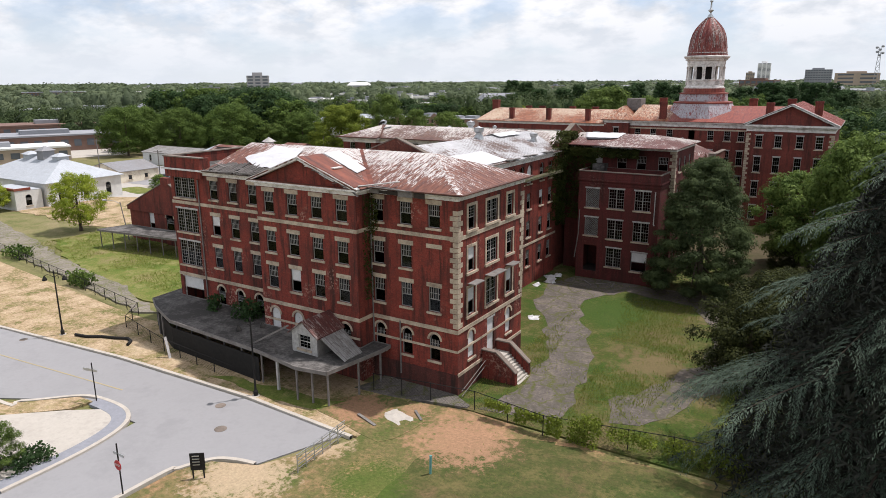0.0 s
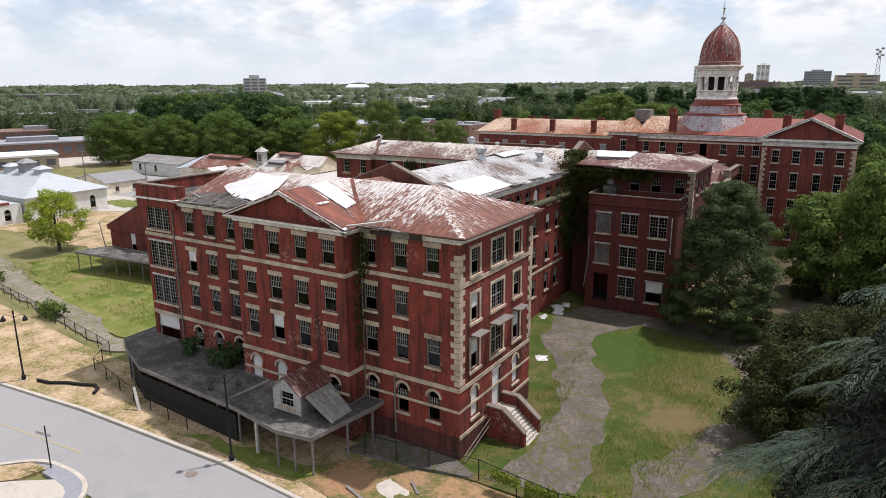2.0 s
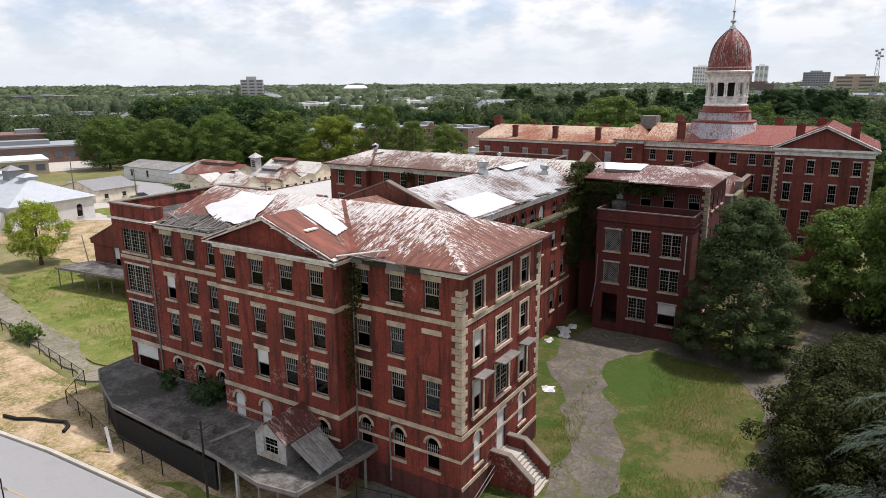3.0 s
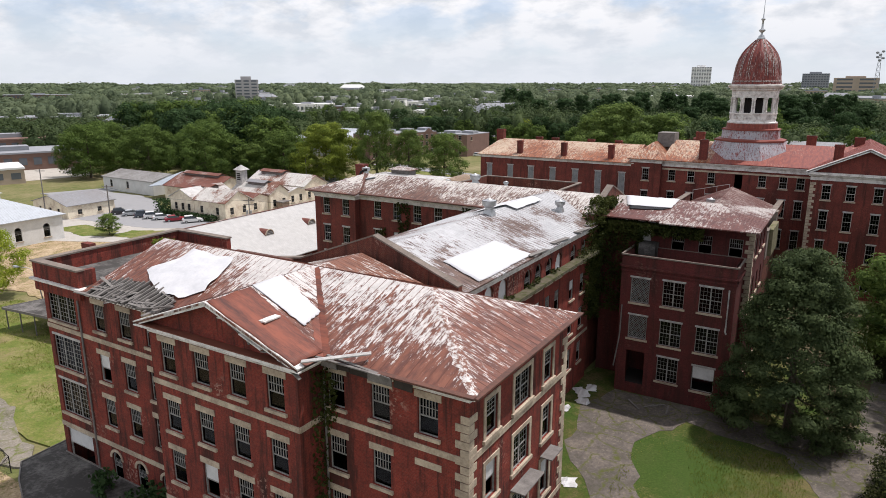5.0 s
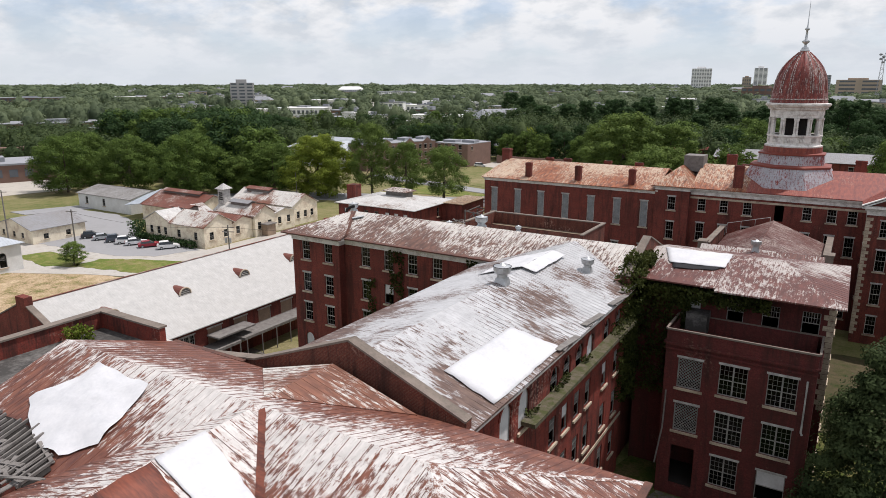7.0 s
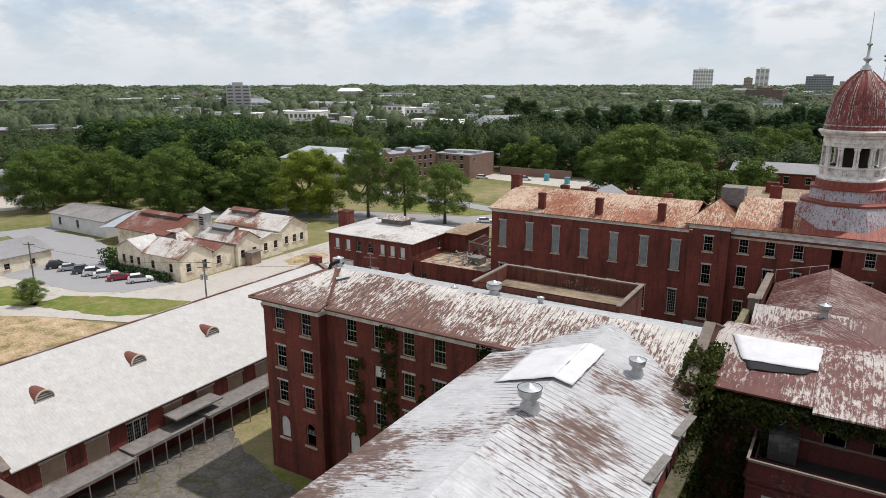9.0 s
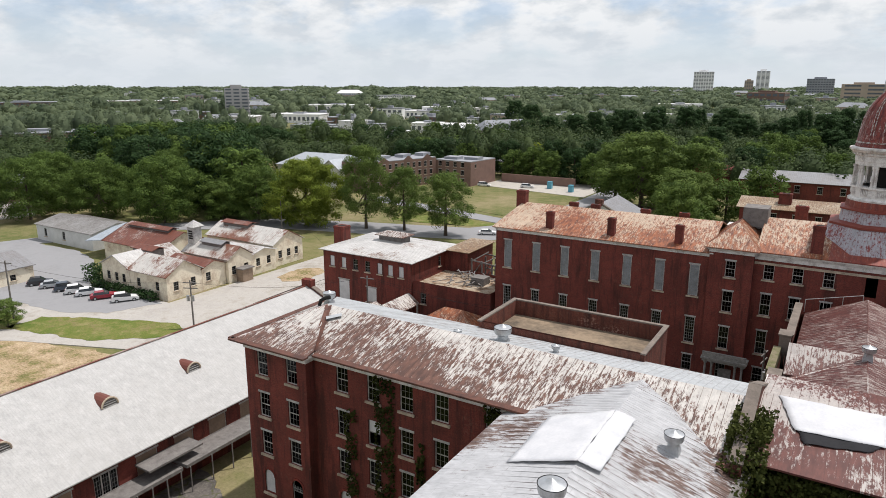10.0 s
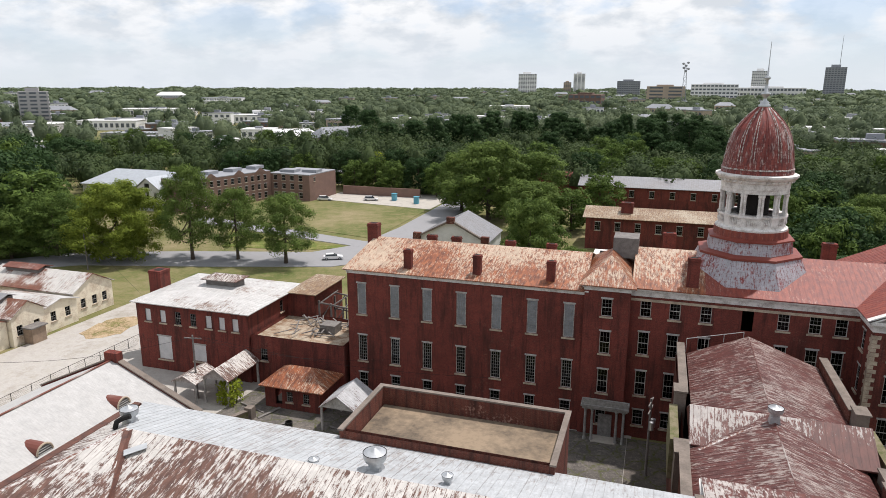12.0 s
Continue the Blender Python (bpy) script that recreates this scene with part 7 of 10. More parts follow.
# clearings on the near side of the warehouses
YARDS = ((-518, 462, 30), (-496, 528, 30), (-373, 415, 22), (-310, 479, 16), (-268, 452, 24), (-458, 664, 26), (-640, 760, 44), (-338, 306, 11), (-845, 1190, 42))


def in_yard(x, y):
    for a, b, half in YARDS:
        d = math.hypot(a, b)
        along, across = (x * a + y * b) / d, abs(x * b - y * a) / d
        if across < half and d * 0.78 < along < d + 22:
            return True
    return False


def is_open(x, y):
    return any(a < x < b and c < y < d for a, b, c, d in OPEN)


wc, wnn, ws = [], [], []
cores, core_faces = [], []
near_until = [0, 0, 0]
RINGS, SIDES = (0.25, 0.75, 1.3, 1.95), 6


def core(x, y, rx, rz, k):
    """A lumpy rounded mass inside a far crown."""
    i = len(cores)
    for a in RINGS:
        for q in range(SIDES):
            b = q * math.tau / SIDES + k
            r = (0.66 if x * x + y * y < 220000 else 0.78) * (1 + 0.16 * math.sin(3 * b + k * 1.7 + a * 3) + 0.10 * math.sin(a * 6 + k))
            cores.append((x + math.sin(a) * math.cos(b) * rx * r, y + math.sin(a) * math.sin(b) * rx * r, GZ + rz * 1.04 + math.cos(a) * rz * r))
    for g in range(len(RINGS) - 1):
        for q in range(SIDES):
            j = (q + 1) % SIDES
            core_faces.append((i + g * SIDES + q, i + (g + 1) * SIDES + q, i + (g + 1) * SIDES + j, i + g * SIDES + j))
    core_faces.append(tuple(i + q for q in range(SIDES)))


dist = 165.0
while dist < 4300:
    wide = max(9.5, dist * 0.017)
    n = int(2.75 * dist / wide / 0.78)
    for k in range(n):
        az = -1.62 + 2.75 * (k + wr.uniform(0, 1)) / n
        dd = dist * (1 + wr.uniform(-0.03, 0.03))
        x, y = 5 + math.sin(az) * dd, 10 + math.cos(az) * dd
        if is_open(x, y) or in_yard(x, y):
            continue
        gap = math.sin(x * 0.011 + 1.3) * math.cos(y * 0.009 + x * 0.004)
        if wr.random() < (0.10 if dist < 420 else 0.30) + (0.30 if gap > 0.55 else 0.0):
            continue
        hgt = wr.uniform(10, 16) * (1.0 if dist < 1500 else 1.15) * (1.1 + 0.55 * noise.noise(Vector((x * 0.012, y * 0.012, 0.5))))
        m = 230 if dist < 500 else (80 if dist < 1200 else 22)
        d = wr.normal(size=(m, 3))
        d[:, 2] = np.abs(d[:, 2]) * np.where(wr.random(m) < 0.8, 1, -0.8)
        d /= np.linalg.norm(d, axis=1)[:, None]
        rx = wide * wr.uniform(0.45, 0.7)
        lump = 1 + 0.25 * np.sin(d[:, 0] * 5 + k) * np.cos(d[:, 1] * 4 + k * 2)
        c = d * np.array((rx, rx, hgt * 0.5)) * (wr.uniform(0.75, 1.05, m) * lump)[:, None] + np.array((x, y, GZ + hgt * 0.52))
        wc.append(c)
        core(x, y, rx, hgt * 0.5, k)
        wnn.append(d + wr.normal(size=(m, 3)) * 0.22 + np.array((0, 0, 0.2)))
        ws.append(wr.uniform(0.7, 1.2, m) * wide * (0.072 if dist < 500 else (0.10 if dist < 1200 else 0.16)))
    dist *= 1.042
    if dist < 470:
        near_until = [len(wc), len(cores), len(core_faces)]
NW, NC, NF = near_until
# the far belt takes the leaf colour with haze painted in
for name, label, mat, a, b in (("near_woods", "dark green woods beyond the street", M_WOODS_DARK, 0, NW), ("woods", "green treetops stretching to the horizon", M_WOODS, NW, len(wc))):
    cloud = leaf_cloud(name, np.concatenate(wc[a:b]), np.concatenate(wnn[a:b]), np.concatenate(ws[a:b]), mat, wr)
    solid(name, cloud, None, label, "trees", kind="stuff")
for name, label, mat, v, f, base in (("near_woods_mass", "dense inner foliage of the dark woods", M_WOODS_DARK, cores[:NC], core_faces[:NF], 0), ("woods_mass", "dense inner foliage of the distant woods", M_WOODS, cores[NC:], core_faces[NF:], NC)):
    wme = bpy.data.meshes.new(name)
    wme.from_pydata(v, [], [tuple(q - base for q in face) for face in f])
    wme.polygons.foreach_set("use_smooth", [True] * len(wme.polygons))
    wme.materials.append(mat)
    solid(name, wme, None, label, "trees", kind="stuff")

# ---------- canopies, porch and steps of the front wing ----------
def canopy(name, outline, z, label, posts, mat=None, thick=0.22, h0=GZ):
    t = thing(name, (outline[0][0], outline[0][1], GZ), label, "canopy")
    part("roof", MB().sheet(outline, z - thick, z), mat or M_TARPAPER, t, "stained grey felt canopy roof")
    fa = MB()
    n = len(outline)
    for k in range(n):
        a, b = outline[k], outline[(k + 1) % n]
        fa.beam((*a, z - thick * 0.5), (*b, z - thick * 0.5), 0.1, thick + 0.12)
    part("fascia", fa, M_GREYWOOD, t, "weathered fascia board")
    for x, y, w in posts:
        part("post", MB().box(x - w / 2, y - w / 2, h0 - 0.3, x + w / 2, y + w / 2, z - thick), M_WHITE if w > 0.16 else M_GREYWOOD, t)
    return t


can = [(-39.4, 3.2), (-39.0, -2.2), (-36.6, -3.6), (-31.2, -5.8), (-17.4, -6.7), (-11.9, -7.6), (-8.8, -7.1), (-7.8, -0.8), (-7.8, 0.55), (PR + 0.08, 0.55), (PR + 0.08, -1.48), (PL - 0.08, -1.48), (PL - 0.08, 0.55), (-37.55, 0.55), (-37.55, 3.2)]
posts = [(-38.9, -1.9, 0.12), (-36.2, -3.6, 0.12)] + [(-34.0 + 2.75 * k, -4.7 - 0.28 * k, 0.12) for k in range(6)] + [(-17.2, -6.5, 0.12), (-14.8, -6.9, 0.2), (-12.0, -7.4, 0.14), (-10.4, -7.2, 0.14), (-8.9, -6.9, 0.14), (-8.1, -3.8, 0.14), (-7.9, -0.9, 0.14)]
CAN = canopy("entrance_canopy", can, 3.65, "long stained felt-roofed canopy along the brick front", posts)
skirt = MB()
for a, b in (((-38.9, 1.0), (-38.8, -2.0)), ((-38.8, -2.0), (-36.5, -3.4)), ((-36.5, -3.4), (-31.2, -5.6)), ((-31.2, -5.6), (-17.6, -6.5))):
    skirt.beam((*a, 1.55), (*b, 1.55), 0.05, 2.6)
part("screen", skirt, M_BLACK, CAN, "dark mesh screen below the canopy")
M_GREYTIN = roof_mat("streaked_grey_tin", (0.34, 0.335, 0.325), (0.17, 0.15, 0.135), (0.09, 0.08, 0.072), 0.52, 0.12)
PO = thing("porch_gable", (-13.2, -4.0, 3.6), "small white gabled porch with a rusty roof", "porch")
wallm = MB()
holes = [(1.5, 1.4, 4.1, 1.3, "sash", "thin")]
wall(wallm, (-14.7, -5.0), (-11.7, -5.0), 3.6, 5.6, holes, 0.15)
wallm.face([(-14.7, -5.0, 5.6), (-11.7, -5.0, 5.6), (-13.2, -5.0, 6.7)])
part("front", wallm, M_WHITE, PO, "white boarded front")
put_window(PO, pose(-13.2, -5.0, 4.1), "sash", 1.4, 1.3, "thin")
for x in (-14.7, -11.7):
    part("side", MB().box(x - 0.07, -4.95, 3.6, x + 0.07, -1.45, 5.55), M_GREYWOOD, PO)
roof(PO, [[(-11.4, -5.3, 5.45), (-11.4, -1.5, 5.45), (-13.2, -1.5, 6.8), (-13.2, -5.3, 6.8)], [(-15.0, -1.5, 5.45), (-15.0, -5.3, 5.45), (-13.2, -5.3, 6.8), (-13.2, -1.5, 6.8)]], M_ROOF_MAROON, label="rusted flaking porch roof")
roof(PO, [[(-8.9, -4.6, 3.72), (-8.9, -2.2, 3.72), (-11.6, -1.8, 5.5), (-11.6, -4.8, 5.5)]], M_GREYTIN, "lean_to", "streaked grey tin sheet leaning on the porch")
part("brace", MB().beam((-19.0, -5.6, 3.7), (-15.0, -5.1, 6.0), 0.16, 0.16), M_GREYWOOD, PO, "fallen grey timber")
side = [(-80.2, 16.4), (-60.0, 18.8), (-60.0, 22.6), (-79.0, 21.6)]
canopy("walkway_canopy", side, 3.5, "grey walkway canopy beside the long brick building", [(-79.8 + 2.8 * k, 16.65 + 0.333 * k, 0.12) for k in range(8)])

ST = thing("entrance_steps", (1.4, 6.7, GZ), "brick entrance steps with sloping side walls", "steps")
for y in (5.1, 7.9):
    w = MB()
    for xa, xb, za, zb in ((-0.6, 0.9, 3.2, 3.2), (0.9, 2.9, 3.2, 1.6)):
        w.hexa([(xa, y - 0.2, 0), (xb, y - 0.2, 0), (xb, y + 0.2, 0), (xa, y + 0.2, 0), (xa, y - 0.2, za), (xb, y - 0.2, zb), (xb, y + 0.2, zb), (xa, y + 0.2, za)])
    sw = part("side_wall", w, M_BRICK, ST)
    cp = MB()
    cp.beam((-0.6, y, 3.25), (0.92, y, 3.25), 0.55, 0.12)
    cp.beam((0.9, y, 3.26), (2.95, y, 1.62), 0.55, 0.12)
    part("coping", cp, M_COPING, sw)
part("landing", MB().box(-0.6, 5.32, 0, 0.9, 7.68, 2.35), M_CONC, ST)
for k in range(9):
    part("step", MB().box(0.9 + 0.24 * k, 5.32, 0, 1.14 + 0.24 * k, 7.68, 2.35 - 0.21 * (k + 1)), M_CONC, ST)
part("hood", MB().box(-0.55, 2.2, 10.25, 0.25, 3.9, 10.32), M_GREYWOOD, A, "small weathered window hood")
part("hood", MB().box(-0.55, 5.3, 10.25, 0.35, 8.0, 10.32), M_GREYWOOD, A, "small weathered window hood")
part("hood", MB().box(-0.55, 9.4, 10.25, 0.25, 11.1, 10.32), M_GREYWOOD, A, "small weathered window hood")
for x, y, z0, z1 in ((-9.62, 0.5, 3.7, 17.2), (-6.6, 0.5, 1.2, 6.3), (-32.9, 0.5, 3.8, 17.2)):
    part("downpipe", MB().tube((x, y, z0), (x, y, z1), 0.07, n=8), M_GREYWOOD, A, "weathered downpipe")

# ---------- tarpaulins and roof damage ----------
def zA(x, y):
    m = EV + (RZ - EV) * min(y, 2 * RY - y) / RY
    p = RZ + 0.05 - abs(x - PC) / PE * (RZ - EV)
    return max(m, p) if abs(x - PC) < PE else m


def zB(x, y):
    return RB - 0.1 - abs(x + 16.5) / 7.6 * (RB - EB)


def zD(x, y):
    return 18.66 + 1.1 * min(1.0, max(0.0, (y - 43.4) / 8.0))


def drape(name, a, b, c, d, zf, label, mat=None, n=12, seed=0, lift=0.07):
    r = random.Random(seed)
    mb = MB()
    g = []
    for i in range(n + 1):
        row = []
        for j in range(n + 1):
            u, v = i / n, j / n
            x = (a[0] * (1 - u) + b[0] * u) * (1 - v) + (d[0] * (1 - u) + c[0] * u) * v
            y = (a[1] * (1 - u) + b[1] * u) * (1 - v) + (d[1] * (1 - u) + c[1] * u) * v
            edge = i in (0, n) or j in (0, n)
            x += r.uniform(-0.05, 0.05) * edge
            y += r.uniform(-0.05, 0.05) * edge
            row.append((x, y, zf(x, y) + lift + 0.06 * noise.noise(Vector((x * 0.9, y * 0.9, seed)))))
        g.append(row)
    i0 = len(mb.v)
    for row in g:
        mb.v += row
    for i in range(n):
        for j in range(n):
            q = i0 + i * (n + 1) + j
            mb.f.append((q, q + n + 1, q + n + 2, q + 1))
            mb.uv.append(None)
    ob = solid(name, mb, mat or M_TARP, label, "tarpaulin", "tarpaulins on the roofs", smooth=True)
    md = ob.modifiers.new("thickness", "SOLIDIFY")
    md.thickness = 0.02
    return ob


rim = [(-28.1, 3.05), (-27.4, 4.4), (-26.7, 6.05), (-24.4, 6.0), (-22.25, 5.85), (-21.85, 4.0), (-21.4, 2.5), (-22.6, 1.35), (-24.2, 1.3), (-26.2, 2.0)]
tp = MB()
cx, cy = -24.5, 3.9
loop = []
for k, p in enumerate(rim):
    q = rim[(k + 1) % len(rim)]
    loop += [(p[0] + (q[0] - p[0]) * j / 4, p[1] + (q[1] - p[1]) * j / 4) for j in range(4)]
for r in range(11):
    for k, (x, y) in enumerate(loop):
        f = r / 10
        f2 = f * (1 + (0.016 * math.sin(k * 1.9) if r == 10 else 0))
        X, Y = cx + (x - cx) * f2, cy + (y - cy) * f2
        fold = 0.10 * noise.noise(Vector((X * 1.1, Y * 1.1, 2.0))) + 0.05 * noise.noise(Vector((X * 3.1, Y * 3.1, 5.0))) + 0.10 * f * math.sin(k * 0.9) * (f > 0.7)
        tp.v.append((X, Y, zA(X, Y) + 0.16 + fold + 0.18 * (1 - f * f)))
for r in range(10):
    for k in range(len(loop)):
        j = (k + 1) % len(loop)
        m = len(loop)
        tp.f.append((r * m + k, (r + 1) * m + k, (r + 1) * m + j, r * m + j))
        tp.uv.append(None)
solid("tarpaulin", tp, M_TARP, "rumpled white tarpaulin over a hole in the rusty roof", "tarpaulin", "tarpaulins on the roofs", smooth=True)
drape("tarpaulin", (PC - 0.05, 1.5), (-11.5, 1.15), (-11.95, 3.05), (PC - 0.05, 3.95), zA, "white membrane patch on the pediment roof", seed=2)
drape("tarpaulin", (-12.6, 17.75), (-9.2, 17.4), (-9.2, 26.9), (-12.5, 26.2), zB, "white tarpaulin hanging over the eave", seed=3)
drape("tarpaulin", (-20.4, 36.15), (-16.5, 36.3), (-16.5, 42.9), (-20.5, 42.2), zB, "white membrane patch by the ridge", seed=4, lift=0.045)
drape("tarpaulin", (-16.5, 36.3), (-15.3, 36.6), (-15.3, 43.05), (-16.5, 42.9), zB, "white membrane patch over the ridge", seed=5, lift=0.045)
drape("tarpaulin", (-7.2, 47.7), (-2.6, 48.0), (-2.5, 51.3), (-8.4, 51.2), zD, "white tarpaulin on the maroon roof", seed=6, lift=0.1)
drape("tarpaulin", (-6.6, 46.6), (-3.4, 47.3), (-2.7, 48.1), (-7.0, 47.75), zD, "torn black tarpaulin edge", M_BLACKSHEET, seed=7, lift=0.06)
drape("rust_sheet", (PC + 0.1, -1.9), (PC + PE - 0.2, -1.9), (PC + PE - 0.3, 0.3), (PC + 0.1, 1.3), zA, "plain rust-brown metal sheeting on the pediment roof", M_RUST, seed=8, lift=0.05)
DB = thing("collapsed_eave", (-26.0, 0.5, 18.4), "collapsed grey rafters and boards at the broken eave", "roof damage")
dr = random.Random(9)
for k in range(26):
    x = -30.5 + 8.0 * dr.random()
    y = -0.7 + 2.2 * dr.random()
    a = dr.uniform(-0.5, 0.5) + (1.57 if k % 3 == 0 else 0.0)
    l = dr.uniform(0.7, 1.6)
    dx, dy = math.cos(a) * l, math.sin(a) * l * 0.5
    part("board", MB().beam((x - dx, y - dy, zA(x - dx, max(0, y - dy)) + 0.1 + 0.2 * dr.random()), (x + dx, y + dy, zA(x + dx, max(0, y + dy)) + 0.1 + 0.2 * dr.random()), dr.uniform(0.1, 0.28), 0.05), M_GREYWOOD, DB)
# no opening is cut: a near-black sheet on the slope paints the hole's shade
hole = MB()
for k in range(20):
    xa, xb = -30.2 + 0.4 * k, -29.8 + 0.4 * k
    ya, yb = 1.1 + 0.9 * math.sin((k + 2) * 0.16), 1.1 + 0.9 * math.sin((k + 3) * 0.16)
    hole.face([(xa, -0.35, EV + 0.03), (xb, -0.35, EV + 0.03), (xb, yb, zA(xb, yb) + 0.06), (xa, ya, zA(xa, ya) + 0.06)])
part("hole", hole, M_DARK, DB, "near-black sheet on the slope, painted as the roof hole")
for k in range(18):
    x = -30.0 + 0.44 * k + dr.uniform(-0.05, 0.05)
    y = 1.3 + 0.9 * math.sin((k + 2) * 0.17) + dr.uniform(-0.4, 0.1)
    part("rafter", MB().beam((x + dr.uniform(-0.12, 0.12), -0.55, EV + 0.08), (x, y, zA(x, y) + 0.14), 0.09, 0.14), M_GREYWOOD, DB)
BC = thing("broken_cornice", (-12.0, -1.7, 19.0), "broken cornice boards hanging off the pediment slope", "roof damage")
br_ = random.Random(31)
for k in range(16):
    f = br_.uniform(0.12, 1.0)
    x = PC + 0.2 + (PE - 0.4) * f
    z = RZ - 0.15 - (RZ - EV) * (x - PC) / PE
    l = br_.uniform(0.35, 0.9)
    tl = br_.uniform(-0.25, 0.25)
    part("board", MB().beam((x - l, -1.75 + br_.uniform(-0.2, 0.15), z + 0.3 * l + tl - 0.15), (x + l, -1.75 + br_.uniform(-0.2, 0.15), z - 0.3 * l - tl - 0.2), br_.uniform(0.08, 0.26), 0.05), M_CORNICE if k % 3 == 0 else M_GREYWOOD, BC)
# solid dark bar stands for the shade below the torn edge
part("gap", MB().beam((PC + 0.6, -1.42, RZ - 0.55), (PR - 0.1, -1.42, EV + 0.0), 0.05, 0.32), M_DARK, BC, "near-black bar painting the shaded gap below the torn roof edge")
RD2 = thing("torn_gutter", (-8.0, 0.0, 18.3), "torn gutter and boards at the valley", "roof damage")
for k, (a, b) in enumerate((((-9.3, -1.5, 18.6), (-6.4, 0.6, 18.95)), ((-9.4, -0.3, 18.42), (-5.2, -0.3, 18.35)), ((-8.9, 0.05, 18.5), (-4.6, -0.2, 18.3)))):
    part("board", MB().beam(a, b, 0.35 if k == 0 else 0.16, 0.06), M_WHITE if k == 0 else M_GREYWOOD, RD2)
solid("roof_hatch", MB().box(-13.6, -0.6, 19.2, -12.7, 0.4, 19.78).box(-13.7, -0.7, 19.78, -12.6, 0.5, 19.86), M_CORNICE, "small whitish boxed hatch on the pediment roof", "roof hatch")
for k, (x, y) in enumerate(((-9.2, 26.2), (-9.3, 31.5), (-9.1, 37.0), (-9.4, 40.5))):
    e = MB()
    e.beam((x, y, 18.05), (x + 0.3, y + 3.2, 18.0), 0.5, 0.06)
    e.beam((x + 0.35, y + 0.4, 17.9), (x + 0.1, y + 2.6, 17.95), 0.18, 0.1)
    solid("loose_board", e, M_GREYWOOD, "loose grey board at the broken eave", "board", "loose eave boards")

# ---------- ventilators ----------
roof_vent(-16.2, 32.2, 19.9, 1.05)
roof_vent(-12.9, 42.2, 18.9, 0.85)
roof_vent(-27.9, 50.6, 19.4, 1.05)
roof_vent(-45.9, 51.0, 19.3, 0.9)
roof_vent(-31.6, 50.0, 19.3, 0.5)
roof_vent(-23.4, 50.4, 19.6, 0.5)
roof_vent(-2.95, 73.2, 15.4, 0.9)

# ---------- ivy and weeds ----------
def leafy(name, label, boxes, n, size, mat, seed, category="plant"):
    r = np.random.default_rng(seed)
    vol = np.array([b[6] if len(b) > 6 else 1.0 for b in boxes])
    pick = r.choice(len(boxes), n, p=vol / vol.sum())
    B_ = np.array([b[:6] for b in boxes])[pick]
    u = r.random((n, 3))
    c = B_[:, :3] + (B_[:, 3:6] - B_[:, :3]) * u
    lump = np.sin(c[:, 0] * 2.1 + seed) * np.sin(c[:, 1] * 1.7) * np.sin(c[:, 2] * 1.9)
    keep = lump > -0.35
    c = c[keep]
    nn = r.normal(size=c.shape) + np.array((0.35, -0.5, 0.45))
    return solid(name, leaf_cloud(name, c, nn, r.uniform(0.6, 1.3, len(c)) * size, mat, r), None, label, category, kind="stuff")


leafy("ivy", "thick ivy hanging over the fire wall and gap", [(-10.6, 42.5, 15.5, -8.2, 49.5, 19.6, 3), (-10.4, 44.2, 18.6, -8.3, 48.0, 20.3, 1.6), (-9.6, 42.9, 7.0, -8.7, 44.8, 16.0, 2), (-9.7, 40.8, 8.0, -8.9, 43.3, 18.3, 1.2), (-9.0, 44.4, 8.0, -5.2, 45.6, 18.4, 2), (-9.0, 43.6, 17.0, 1.6, 45.2, 18.2, 2.2), (-6.2, 44.6, 14.0, -4.6, 45.4, 17.2, 1)], 26000, 0.15, M_IVY, 1)
leafy("wall_creeper", "dark creeper climbing the cross wing", [(-35.4, 43.6, 3.0, -33.6, 43.95, 17.6, 3), (-38.4, 43.6, 6.0, -37.3, 43.95, 14.0, 1), (-25.8, 43.6, 11.5, -24.6, 43.95, 17.8, 1), (-31.5, 43.6, 9.5, -30.9, 43.95, 13.0, 0.5)], 3200, 0.16, M_IVY, 2)
leafy("ledge_weeds", "weeds growing along the mossy ledge", [(-9.6, 26.0, 15.2, -8.9, 28.6, 15.6, 1), (-9.6, 22.0, 15.2, -8.9, 23.4, 15.5, 0.4), (-9.6, 31.6, 15.2, -8.9, 32.8, 15.55, 0.4), (-9.4, 37.6, 14.7, -8.3, 42.4, 15.9, 2.2)], 900, 0.12, M_LEAF_BUSH, 3)
leafy("roof_creeper", "creeper along the front corner", [(PR, -0.6, 8.0, PR + 0.35, 0.55, 17.6, 1), (PR, 0.3, 14.0, PR + 1.0, 0.58, 17.7, 0.6)], 750, 0.14, M_IVY, 4)
leafy("rooftop_shrub", "yellow-green shrub growing on the flat roof", [(-37.2, 9.8, 18.3, -35.6, 11.2, 19.3, 1)], 700, 0.13, M_LEAF_LIME, 5)
leafy("canopy_weeds", "shrubs sprouting on the canopy roof", [(-30.5, -1.8, 3.6, -29.0, -0.4, 5.2, 1), (-26.4, -2.2, 3.6, -23.6, 0.2, 5.3, 2)], 1100, 0.2, M_LEAF_DARK, 6)
leafy("fence_vine", "bright green vine smothering the fence", [(3.4, -1.9, 1.4, 5.6, -1.3, 2.1, 0.7), (6.0, -1.9, 0.8, 7.0, -1.4, 2.1, 0.5), (7.0, -2.0, 1.4, 8.6, -1.5, 2.1, 0.5), (8.8, -2.1, 0.6, 10.0, -1.3, 2.2, 0.7), (10.5, -2.0, 0.4, 12.9, -0.7, 2.7, 1.9), (13.4, -1.5, 1.3, 17.0, -0.3, 2.1, 0.9), (17.4, -0.7, 0.8, 23.0, 0.3, 2.1, 1.2)], 5600, 0.125, M_LEAF_LIME, 7)
